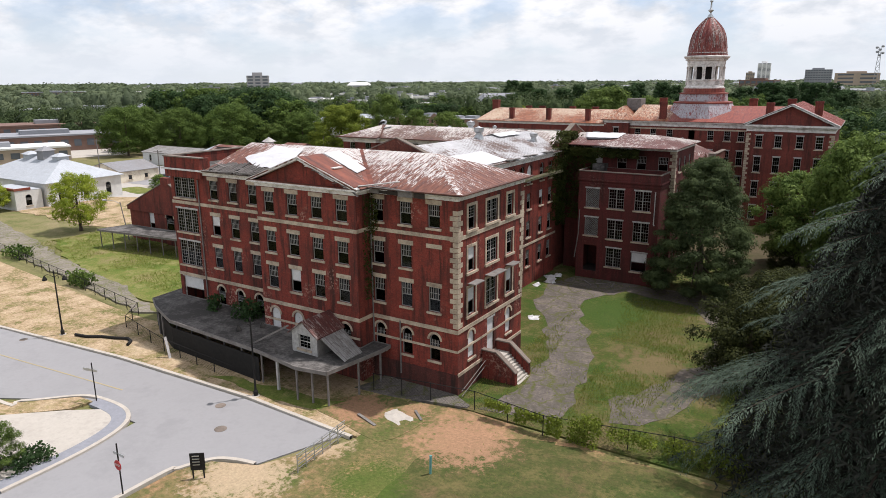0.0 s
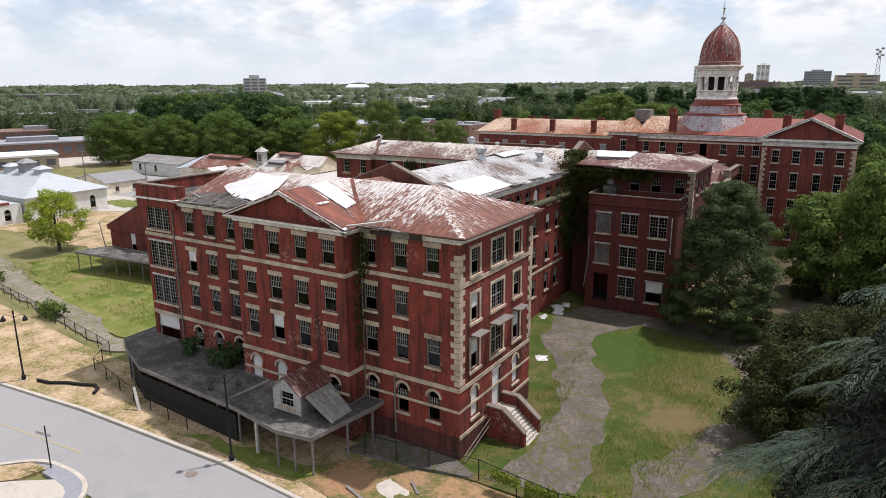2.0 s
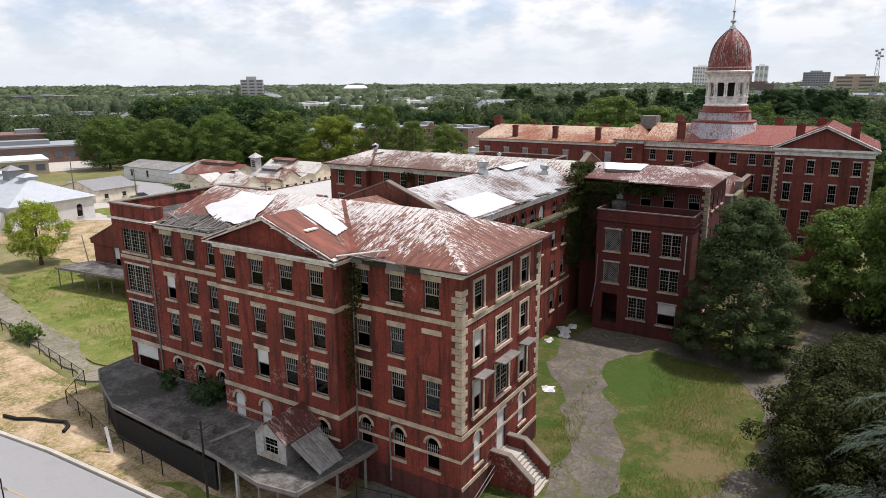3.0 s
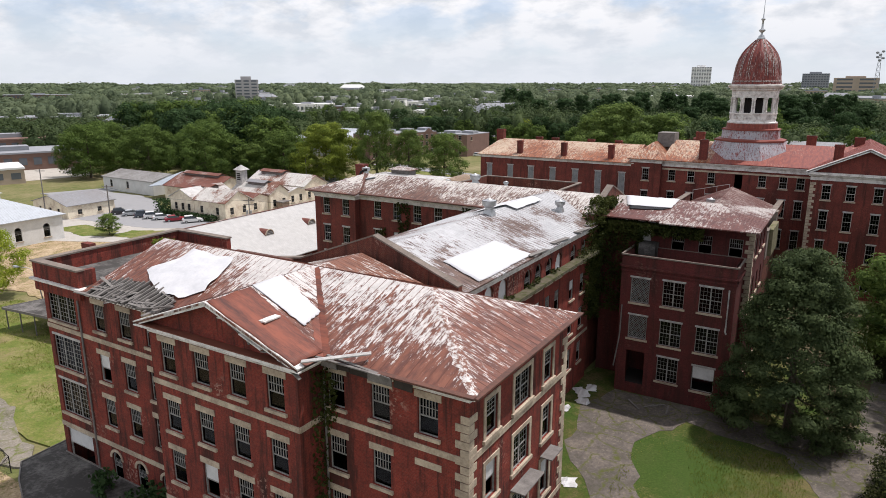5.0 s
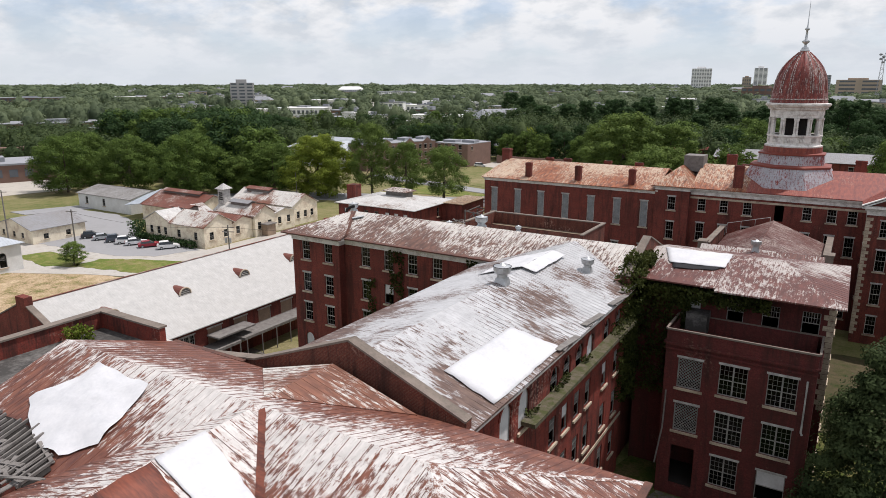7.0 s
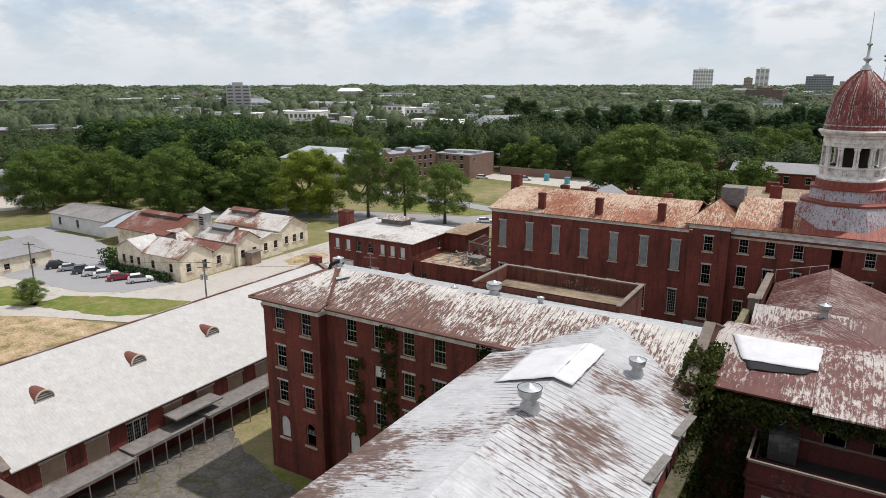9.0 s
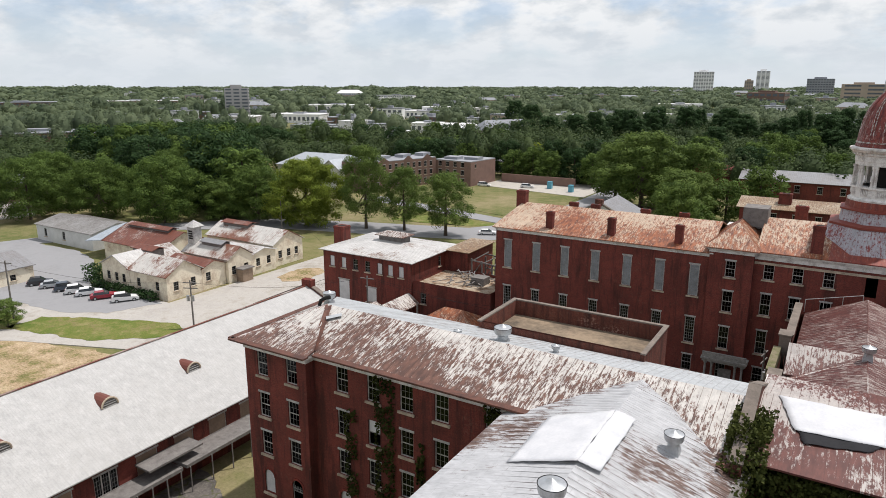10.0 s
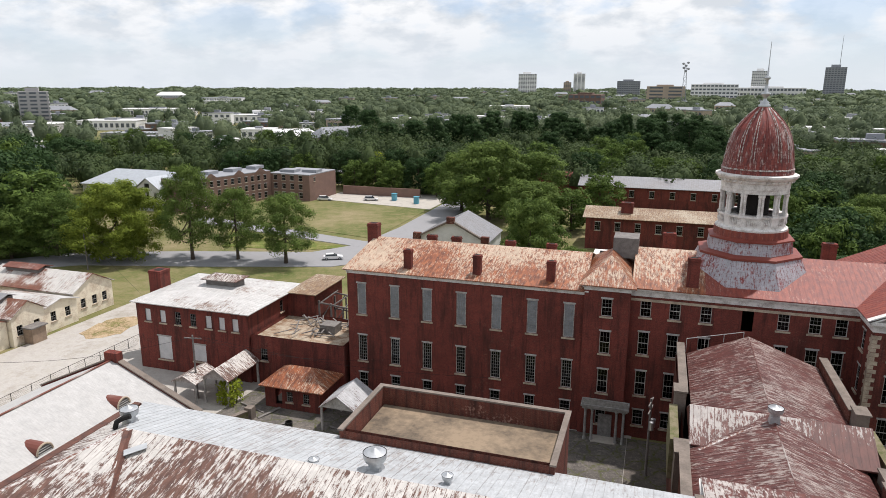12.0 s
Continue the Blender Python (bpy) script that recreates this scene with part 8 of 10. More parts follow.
leafy("fence_shrub", "low green shrubs by the fence", [(-64.0, 1.6, 0.4, -59.5, 3.6, 2.2, 1), (-88, 4.5, 0.4, -83, 7.5, 2.0, 1)], 1300, 0.25, M_LEAF, 8)
leafy("corner_shrub", "dark shrub in the planting bed", [(-22.6, -27.0, 0.5, -20.4, -23.6, 1.5, 1)], 900, 0.16, M_LEAF_DARK, 9)
leafy("yard_bush", "green bush by the white shed", [(-66.5, 86.5, 0.4, -63.8, 89.0, 3.6, 1)], 800, 0.24, M_LEAF_LIGHT, 10)
leafy("wall_bushes", "scrub along the cream walls", [(-131, 77.6, 0.4, -112, 79.4, 1.9, 2), (-136, 79, 0.4, -130.5, 82, 3.8, 1)], 2200, 0.3, M_LEAF_DARK, 11)
# long grass: thin upright blades
def blades(name, label, x, y, lo, hi, seed, z=GZ + 0.04):
    r = np.random.default_rng(seed)
    n = len(x)
    s = r.uniform(lo, hi, n)
    d = np.stack([r.normal(size=n) * 0.5, r.normal(size=n) * 0.5, np.ones(n)], 1)
    d /= np.linalg.norm(d, axis=1)[:, None]
    nor = np.cross(d, r.normal(size=(n, 3)))
    c = np.stack([x, y, np.full(n, z)], 1) + d * s[:, None] * 0.8
    return solid(name, leaf_cloud(name, c, nor, s, M_GRASS, r, 1.0, np.cross(nor, d), 0.22), None, label, "grass", kind="stuff")


def lumps(x, y):
    return np.array([noise.noise(Vector((a * 0.16, b * 0.16, 1.0))) + 0.5 * noise.noise(Vector((a * 0.6, b * 0.6, 4.0))) for a, b in zip(x, y)])


gr = np.random.default_rng(12)
n = 70000
gx, gy = gr.uniform(-0.2, 24, n), gr.uniform(-0.8, 40, n)
dens = lumps(gx, gy) + gr.normal(size=n) * 0.25
on_path = np.abs(gx - (6.0 - 0.012 * np.maximum(gy - 3, 0) ** 1.75)) < 2.4
on_loop = (np.abs(gx - 15.8 - 1.6 * np.sin(gy * 0.1)) < 2.4) & (gy > 4) | (gy > 35.5)
keep = (dens > -0.05) & ~((on_path | on_loop) & (gr.random(n) < 0.93))
blades("long_grass", "long uncut courtyard grass", gx[keep], gy[keep], 0.07, 0.19, 1)
n = 26000
gx, gy = gr.uniform(-92, -42, n), gr.uniform(3, 24, n)
keep = (gy > 5 - (gx + 41) * 0.12) & (lumps(gx, gy) > -0.15)
blades("long_grass", "long uncut grass on the side lawn", gx[keep], gy[keep], 0.09, 0.22, 2)
n = 26000
gx, gy = gr.uniform(-90, 28, n), gr.uniform(-30, -2, n)
keep = (lumps(gx, gy) + gr.normal(size=n) * 0.15 > 0.18) & ((gy > -8.8) | ((gx > -3.5) & (gy > -30)))
gx, gy = gx[keep], gy[keep]
keep = gy < np.where(gx < -41, 1.0 - (gx + 41) * 0.07 - 2.0, -2.0)
blades("verge_tufts", "sparse grass tufts on the sandy verge", gx[keep], gy[keep], 0.05, 0.13, 3)

# ---------- fence, lamps and signs ----------
def fence(name, pts, h, label, step=3.0, mat=None, mesh=True):
    t = thing(name, (*pts[0], GZ), label, "fence")
    wires = MB()
    for a, b in zip(pts, pts[1:]):
        L = math.hypot(b[0] - a[0], b[1] - a[1])
        n = max(1, round(L / step))
        for k in range(n):
            x, y = a[0] + (b[0] - a[0]) * k / n, a[1] + (b[1] - a[1]) * k / n
            part("post", MB().tube((x, y, GZ - 0.2), (x, y, GZ + h), 0.045, n=6), mat or M_BLACK, t)
        part("rail", MB().tube((*a, GZ + h - 0.05), (*b, GZ + h - 0.05), 0.03, n=6), mat or M_BLACK, t)
        d = Vector((b[0] - a[0], b[1] - a[1])) / L
        if mesh:
            q = 0.0
            while q < L:
                for s in (1, -1):
                    e = min(max(q + s * h, 0), L)
                    hh = abs(e - q)
                    p0, p1 = Vector(a) + d * q, Vector(a) + d * e
                    wires.tube((p0.x, p0.y, GZ + 0.05), (p1.x, p1.y, GZ + 0.05 + min(h - 0.1, hh)), 0.006, n=3, caps=False)
                q += 0.34
    if mesh:
        tagged(part("wire_mesh", wires, mat or M_BLACK, t, "thin chain-link wire"), kind="stuff")
    return t


fence("chain_link_fence", [(-92, 6.3), (-56.2, 1.0), (-44.1, -0.9), (-41.2, -4.4), (-31.4, -6.6), (-20.0, -7.6)], 1.5, "rusty dark chain-link fence along the verge")
fence("chain_link_fence", [(-92.0, 72.0), (-92.0, 87.5), (-91.6, 101.5)], 1.7, "rusty chain-link fence beside the service yard")
fence("chain_link_fence", [(-7.4, -2.6), (-2.0, -1.6), (2.0, -1.0), (8.6, -1.9), (18.0, 0.1), (30.0, 0.8)], 1.8, "black chain-link fence round the courtyard")
GT = fence("barricade_fence", [(-4.05, -15.7), (-4.42, -10.1)], 1.5, "short pale barricade fence at the road end", 0.9, M_GALV, False)
for k in range(4):
    part("board", MB().beam((-4.05, -15.7, GZ + 0.35 + 0.3 * k), (-4.42, -10.1, GZ + 0.35 + 0.3 * k), 0.03, 0.07), M_GALV, GT)


def street_lamp(x, y, a):
    t = thing("street_lamp", (0, 0, 0), "black twin-armed street lamp on the verge", "street lamp", "street lamps")
    part("post", MB().lathe((0, 0, 0), [(0.2, 0), (0.2, 0.5), (0.11, 0.65), (0.09, 0.9), (0.065, 7.0), (0.09, 7.05), (0.09, 7.25), (0.0, 7.45)], 12), M_BLACK, t, local=True)
    for s in (-1, 1):
        arm = MB().pipe([(0, 0, 6.6), (s * 0.35, 0, 6.85), (s * 0.7, 0, 6.95), (s * 1.0, 0, 6.8)], 0.03)
        am = part("arm", arm, M_BLACK, t, local=True)
        part("lantern", MB().lathe((s * 1.0, 0, 0), [(0.05, 6.8), (0.1, 6.7), (0.24, 6.45), (0.26, 6.3), (0.2, 6.3), (0.1, 6.36), (0.0, 6.36)], 12), M_BLACK, am, local=True)
    part("footing", MB().lathe((0, 0, 0), [(0.35, -0.2), (0.35, 0.1), (0.0, 0.1)], 16), M_KERB, t, "round concrete footing", local=True)
    t.matrix_basis = pose(x, y, GZ, 0, 0, a)
    return t


AL = thing("area_lamp", (-80.6, 22.0, GZ), "leaning pole lamp with a pale outreach head", "street lamp")
part("pole", MB().tube((-80.2, 22.0, GZ - 0.3), (-81.8, 22.0, 7.2), 0.1, 0.07, 8), M_GREYWOOD, AL)
part("arm", MB().pipe([(-81.7, 22.0, 6.8), (-82.6, 21.6, 7.3), (-84.2, 21.0, 7.4)], 0.04), M_GALV, AL)
part("head", MB().box(-85.0, 20.7, 7.3, -84.1, 21.1, 7.5), M_GALV, AL)
street_lamp(-15.75, -8.75, 55)
street_lamp(-45.2, -9.4, 40)
street_lamp(-84.0, -12.6, 40)


def flat_text(body, size, mat, name):
    cu = bpy.data.curves.new(name, "FONT")
    cu.body, cu.size, cu.align_x, cu.align_y, cu.extrude = body, size, "CENTER", "CENTER", 0.004
    cu.materials.append(mat)
    return cu


M_STOP = plain_mat("stop_red", (0.42, 0.03, 0.03), (0.35, 0.03, 0.03), 2, 0.5)
SG = thing("stop_sign", (-12.2, -23.8, GZ), "red octagonal stop sign on a black post", "stop sign")
part("post", MB().tube((-12.2, -23.8, GZ), (-12.2, -23.8, 4.3), 0.05, n=8), M_BLACK, SG)
oc = MB()
ring = [(-12.2 + 0.38 * math.cos(k * math.tau / 8 + math.pi / 8), 2.75 + 0.38 * math.sin(k * math.tau / 8 + math.pi / 8)) for k in range(8)]
oc.face([(x, -23.9, z) for x, z in ring])
oc.face([(x, -23.87, z) for x, z in reversed(ring)])
for k in range(8):
    a, b = ring[k], ring[(k + 1) % 8]
    oc.face([(a[0], -23.87, a[1]), (b[0], -23.87, b[1]), (b[0], -23.9, b[1]), (a[0], -23.9, a[1])])
pl = part("plate", oc, M_STOP, SG)
tx = new("lettering", flat_text("STOP", 0.24, M_BOARD, "lettering"))
tx.parent = SG
tx.matrix_parent_inverse = SG.matrix_basis.inverted()
tx.matrix_basis = pose(-12.2, -23.908, 2.75, 90, 0, 0)
part("name_blade", MB().beam((-12.7, -23.8, 3.55), (-11.5, -23.8, 3.55), 0.03, 0.2), M_GALV, SG, "street name blade with plain bars")
SN = thing("street_name_sign", (-26.7, -16.8, GZ), "street name sign on a black post", "street sign")
part("post", MB().tube((-26.7, -16.8, GZ), (-26.7, -16.8, 4.1), 0.05, n=8), M_BLACK, SN)
part("blade", MB().beam((-27.7, -17.0, 3.4), (-26.2, -16.7, 3.4), 0.03, 0.24), M_GALV, SN, "pale street name blade")
IB = thing("notice_board", (-9.5, -19.8, GZ), "black notice board with pale bars", "notice board")
part("board", MB().beam((-9.9, -20.1, 1.75), (-9.1, -19.5, 1.75), 0.06, 1.3), M_BLACK, IB)
for x, y in ((-9.8, -20.02), (-9.2, -19.58)):
    part("leg", MB().box(x - 0.04, y - 0.04, GZ, x + 0.04, y + 0.04, 1.2), M_BLACK, IB)
for k in range(4):
    part("text_bar", MB().beam((-9.75 + 0.02, -20.03, 2.2 - 0.22 * k), (-9.35, -19.73, 2.2 - 0.22 * k), 0.1, 0.06), M_GALV, IB)
solid("marker_post", MB().tube((4.0, -10.9, GZ - 0.2), (4.05, -10.9, GZ + 1.5), 0.09, n=10), plain_mat("teal_plastic", (0.14, 0.34, 0.32), (0.10, 0.26, 0.25), 2, 0.5), "pale teal plastic marker post in the grass", "marker post")
solid("white_post", MB().beam((-29.4, -7.4, GZ), (-30.2, -7.2, GZ + 2.1), 0.25, 0.08), M_WHITE, "leaning white board at the fence", "board")


def utility_pole(x, y, h, arms=1, turn=0.0):
    t = thing("utility_pole", (0, 0, 0), "weathered wooden utility pole", "utility pole", "utility poles")
    part("pole", MB().tube((0, 0, -0.3), (0, 0, h), 0.16, 0.11, 8), M_GREYWOOD, t, local=True)
    for k in range(arms):
        part("cross_arm", MB().box(-1.2, -0.06, h - 0.5 - 0.9 * k, 1.2, 0.06, h - 0.36 - 0.9 * k), M_GREYWOOD, t, local=True)
    if arms == 2:
        for s in (-0.4, 0.4):
            part("transformer", MB().lathe((s, -0.3, h - 3.4), [(0.0, 0), (0.25, 0), (0.25, 0.9), (0.0, 0.95)], 12), M_GALV, t, local=True)
    t.matrix_basis = pose(x, y, GZ, 0, 0, turn)
    return t


utility_pole(-123.0, 59.4, 10.5, 1, 20)
utility_pole(-95.0, 73.3, 8.0, 2, 25)
utility_pole(-135.5, 134.5, 10.0, 1, 0)
utility_pole(-70.2, 87.6, 9.0, 1, 10)
utility_pole(-150.0, 60.0, 12.0, 1, 30)
for a, b in (((-135.5, 134.5, 9.8), (-86.0, 104.0, 11.0)), ((-135.5, 134.5, 9.0), (-70.2, 87.6, 9.0)), ((-70.2, 87.6, 9.1), (-45.0, 94.4, 6.5)), ((-70.2, 88.6, 8.9), (-30.0, 94.4, 6.0)), ((-123.0, 59.4, 10.3), (-95.0, 73.3, 8.0)), ((-95.0, 73.3, 8.0), (-70.2, 87.6, 9.1))):
    cb = MB().pipe([Vector(a).lerp(Vector(b), k / 12) - Vector((0, 0, 1.2 * math.sin(math.pi * k / 12))) for k in range(13)], 0.02, 4)
    solid("overhead_cable", cb, M_BLACK, "thin dark overhead cable", "cable", "overhead cables")

# ---------- litter ----------
LR = random.Random(4)


def rag(x, y, w, l, h, mat, label, seed):
    """A crumpled sheet lying on the ground."""
    mb = MB()
    n = 6
    a = LR.uniform(0, 3.1)
    for i in range(n + 1):
        for j in range(n + 1):
            u, v = (i / n - 0.5) * w, (j / n - 0.5) * l
            X, Y = x + u * math.cos(a) - v * math.sin(a), y + u * math.sin(a) + v * math.cos(a)
            q = noise.noise(Vector((X * 1.7, Y * 1.7, seed)))
            mb.v.append((X + 0.25 * q, Y + 0.2 * q, GZ + 0.08 + h * max(0.0, 0.3 + q) * (1 - (2 * i / n - 1) ** 4) * (1 - (2 * j / n - 1) ** 4)))
    for i in range(n):
        for j in range(n):
            q = i * (n + 1) + j
            mb.f.append((q, q + n + 1, q + n + 2, q + 1))
            mb.uv.append(None)
    ob = solid("debris_sheet", mb, mat, label, "debris", "litter round the wing")
    md = ob.modifiers.new("thickness", "SOLIDIFY")
    md.thickness = 0.03
    return ob


for k, (x, y, w, l) in enumerate(((-8.2, 38.6, 1.2, 2.4), (-7.6, 40.2, 1.0, 1.6), (-7.3, 36.6, 0.9, 1.5), (-3.2, 22.3, 1.2, 1.4), (-8.3, 34.2, 0.8, 1.0))):
    rag(x, y, w, l, 0.5, M_BOARD, "crumpled white sheeting lying in the weeds", k * 3.1)
rag(-2.8, -5.4, 1.6, 2.6, 0.25, M_CONC, "broken pale slab lying on the clay", 9.0)
for k, (x, y, w, l) in enumerate(((-4.6, -7.2, 0.25, 2.4), (-1.4, -4.4, 0.2, 1.6), (-2.6, 38.6, 0.2, 2.2), (-0.5, 39.6, 0.2, 1.6), (0.6, 39.2, 0.16, 1.9), (-1.2, 39.0, 0.14, 1.3))):
    a = LR.uniform(0, 3.1)
    d = Vector((math.cos(a), math.sin(a), 0)) * l / 2
    solid("fallen_board", MB().beam(Vector((x, y, GZ + 0.12)) - d, Vector((x, y, GZ + 0.2)) + d, w, 0.06), M_GREYWOOD, "weathered fallen board on the ground", "board", "fallen boards")
part("downpipe", MB().pipe([(4.9, 41.28, 13.2), (4.9, 41.28, 9.0), (5.0, 41.2, 8.8)], 0.08, 8), M_WHITE, D, "pale downpipe")
part("downpipe", MB().pipe([(-5.25, 41.28, 10.0), (-5.3, 41.25, 6.6), (-5.7, 41.1, 3.2)], 0.07, 8), M_GREYWOOD, D, "broken leaning downpipe")
lg = MB().pipe([(x, y, GZ + 0.22) for x, y in ((-43.6, -8.9), (-42.0, -8.6), (-40.5, -7.7), (-38.9, -7.2), (-37.6, -6.6), (-36.6, -6.9), (-36.0, -7.7))], 0.16, 8)
solid("black_hose", lg, M_BLACK, "thick black hose lying on the verge", "hose")
for y in (9.2,):
    rl = MB()
    for z in (0.9, 1.4):
        rl.tube((0.0, 0.3, z - 0.3), (0.0, 4.6, z + 1.0), 0.035, n=6)
    solid("area_rail", rl, M_GREYWOOD, "thin metal rail beside the basement wall", "rail")

# ---------- distance: low roofs and towers among the trees ----------
M_FARWHITE = plain_mat("far_white_wall", (0.80, 0.80, 0.79), (0.7, 0.7, 0.7), 0.02, 0.8)
M_FARROOF = plain_mat("far_white_roof", (0.74, 0.74, 0.73), (0.6, 0.6, 0.6), 0.03, 0.7)
M_FARGREY = plain_mat("far_grey_roof", (0.30, 0.31, 0.33), (0.22, 0.23, 0.25), 0.03, 0.8)
M_TOWNBRICK = plain_mat("brown_town_brick", (0.24, 0.15, 0.12), (0.16, 0.105, 0.088), 0.5, 0.9)
M_FARBRICK = plain_mat("far_brick_wall", (0.20, 0.125, 0.10), (0.14, 0.09, 0.075), 0.08, 0.9)
M_FARTAN = plain_mat("far_tan_wall", (0.42, 0.34, 0.27), (0.34, 0.28, 0.22), 0.03, 0.9)
M_FARPALE = plain_mat("far_pale_grey_wall", (0.40, 0.39, 0.38), (0.33, 0.32, 0.32), 0.05, 0.9)
M_FARGLASS = plain_mat("far_window", (0.13, 0.145, 0.165), (0.085, 0.095, 0.11), 0.05, 0.25)


def far_block(x, y, w, d, h, wallm, roofm, label, turn=0.0, storeys=2, gable=False, category="building"):
    """A plain building with rows of recessed windows and a roof that oversails."""
    b = thing("distant_building", (0, 0, 0), label, category, "buildings in the distance")
    part("wall", MB().box(-w / 2, -d / 2, -0.5, w / 2, d / 2, h), wallm, b, local=True)
    if gable:
        r = MB()
        rz = h + d * 0.22
        r.face([(-w / 2 - .5, -d / 2 - .5, h - 0.1), (w / 2 + .5, -d / 2 - .5, h - 0.1), (w / 2 - d * .3, 0, rz), (-w / 2 + d * .3, 0, rz)])
        r.face([(w / 2 + .5, d / 2 + .5, h - 0.1), (-w / 2 - .5, d / 2 + .5, h - 0.1), (-w / 2 + d * .3, 0, rz), (w / 2 - d * .3, 0, rz)])
        r.face([(w / 2 + .5, -d / 2 - .5, h - 0.1), (w / 2 + .5, d / 2 + .5, h - 0.1), (w / 2 - d * .3, 0, rz)])
        r.face([(-w / 2 - .5, d / 2 + .5, h - 0.1), (-w / 2 - .5, -d / 2 - .5, h - 0.1), (-w / 2 + d * .3, 0, rz)])
        part("roof", r, roofm, b, local=True)
    else:
        part("roof", MB().box(-w / 2 - 0.3, -d / 2 - 0.3, h, w / 2 + 0.3, d / 2 + 0.3, h + 0.6), roofm, b, local=True)
        part("roof_plant", MB().box(-w * 0.12, -d * 0.15, h + 0.6, w * 0.1, d * 0.15, h + 2.2), M_FARGREY, b, local=True)
    sh = h / storeys
    for s in range(storeys):
        strip = MB()
        n = max(3, int(w / 4.5))
        for k in range(n):
            xx = -w / 2 + w * (k + 0.5) / n
            strip.box(xx - w / n * 0.28, -d / 2 - 0.08, s * sh + sh * 0.3, xx + w / n * 0.28, -d / 2 + 0.1, s * sh + sh * 0.75)
        tagged(part("glazing", strip, M_FARGLASS, b, local=True), kind="stuff")
    b.matrix_basis = Matrix.LocRotScale((x, y, GZ), Euler((0, 0, turn)), None)
    return b


def tower(x, y, w, d, h, wallm, n, label, turn, columns):
    """A tower block with floor after floor of window bands between piers."""
    b = thing("tower_block", (0, 0, 0), label, "tower block")
    part("wall", MB().box(-w / 2, -d / 2, 0, w / 2, d / 2, h), wallm, b, local=True)
    for s in range(n):
        for q, (fx, half) in enumerate(((0, w / 2), (1, d / 2))):
            band = MB()
            z0, z1 = h * (s + 0.35) / n, h * (s + 0.8) / n
            for k in range(columns):
                a, c = -half + 2 * half * (k + 0.15) / columns, -half + 2 * half * (k + 0.85) / columns
                if q == 0:
                    band.box(a, -d / 2 - 0.15, z0, c, -d / 2 + 0.1, z1)
                else:
                    band.box(w / 2 - 0.1, a, z0, w / 2 + 0.15, c, z1)
                    band.box(-w / 2 - 0.15, a, z0, -w / 2 + 0.1, c, z1)
            tagged(part("glazing", band, M_FARGLASS, b, local=True), kind="stuff")
    part("roof_house", MB().box(-w * 0.25, -d * 0.25, h, w * 0.2, d * 0.25, h + h * 0.07 + 1), wallm, b, local=True)
    b.matrix_basis = Matrix.LocRotScale((x, y, 0), Euler((0, 0, turn)), None)
    return b

# towers on the skyline
tower(-569, 511, 24, 18, 34.0, M_FARPALE, 10, "tan slab office block among trees", 0.78, 3)
tower(-497, 2566, 66, 50, 80, M_FARWHITE, 17, "white gridded tower block on the skyline", 0.2, 8)
tower(-344, 2893, 46, 46, 86, M_FARWHITE, 20, "pale tower block on the skyline", 0.1, 3)
tower(-390, 2880, 30, 40, 52, M_FARTAN, 10, "tan office block on the skyline", 0.1, 4)
tower(-120, 2310, 70, 40, 54, M_FARGREY, 8, "grey banded office block on the skyline", 0.0, 10)
tower(-8, 1712, 84, 50, 39, M_FARTAN, 5, "tan windowless block on the skyline", 0.0, 2)
tower(298, 2602, 52, 40, 90, M_FARWHITE, 18, "grey striped tower block on the skyline", -0.1, 9)
tower(457, 2272, 54, 46, 93, M_FARGREY, 18, "dark striped tower block on the skyline", -0.2, 7)
tower(111, 1918, 112, 40, 44, M_FARWHITE, 5, "long white block with rows of windows", -0.06, 12)
tower(250, 2006, 172, 60, 36, M_FARROOF, 3, "long low white block on the skyline", -0.1, 20)
tower(-136, 1206, 54, 40, 26, M_FARBRICK, 3, "dark red brick block among trees", -0.1, 6)
CT = thing("lattice_mast", (27, 1518, 0), "steel lattice mast with dish clusters", "mast")
lm = MB()
for s in ((-1, -1), (1, -1), (1, 1), (-1, 1)):
    lm.tube((27 + s[0] * 5, 1518 + s[1] * 5, 0), (27 + s[0] * 1.5, 1518 + s[1] * 1.5, 84), 0.5, 0.35, 5)
for k in range(9):
    z0, z1 = k * 9.0, k * 9.0 + 9
    w0, w1 = 5 - 3.5 * z0 / 84, 5 - 3.5 * z1 / 84
    lm.tube((27 - w0, 1518 - w0, z0), (27 + w1, 1518 - w1, z1), 0.25, n=4)
    lm.tube((27 + w0, 1518 - w0, z0), (27 - w1, 1518 - w1, z1), 0.25, n=4)
part("mast", lm, M_FARGREY, CT)
for dx, z in ((-5, 84), (4, 86), (-4, 76), (5, 74), (0, 80), (0, 70)):
    part("dish", MB().lathe((27 + dx, 1514, z), [(0.0, -2.2), (2.4, -1.4), (2.8, 0.6), (1.6, 2.0), (0.0, 2.2)], 10), M_FARGREY, CT)
solid("skyline_antenna", MB().tube((464, 2268, 92), (464, 2268, 182), 0.9, 0.4, 5), M_FARGREY, "thin antenna mast on a tower roof", "antenna")

# named roofs that show between the trees
far_block(-518, 462, 48, 30, 8, M_FARPALE, M_FARROOF, "pale grey-walled warehouse among the trees", 0.36, 1)
far_block(-496, 528, 52, 34, 8, M_FARWHITE, M_FARROOF, "long white-roofed warehouse among the trees", 0.37, 1)
far_block(-373, 415, 38, 18, 6.6, M_FARPALE, M_FARGREY, "low grey-roofed depot among the trees", 0.36, 1)
far_block(-310, 479, 24, 22, 7, M_FARWHITE, M_FARROOF, "small white flat-roofed store among the trees", 0.36, 1)
far_block(-268, 452, 40, 20, 5.5, M_FARWHITE, M_FARROOF, "white gabled warehouse among the trees", 0.5, 1, True)
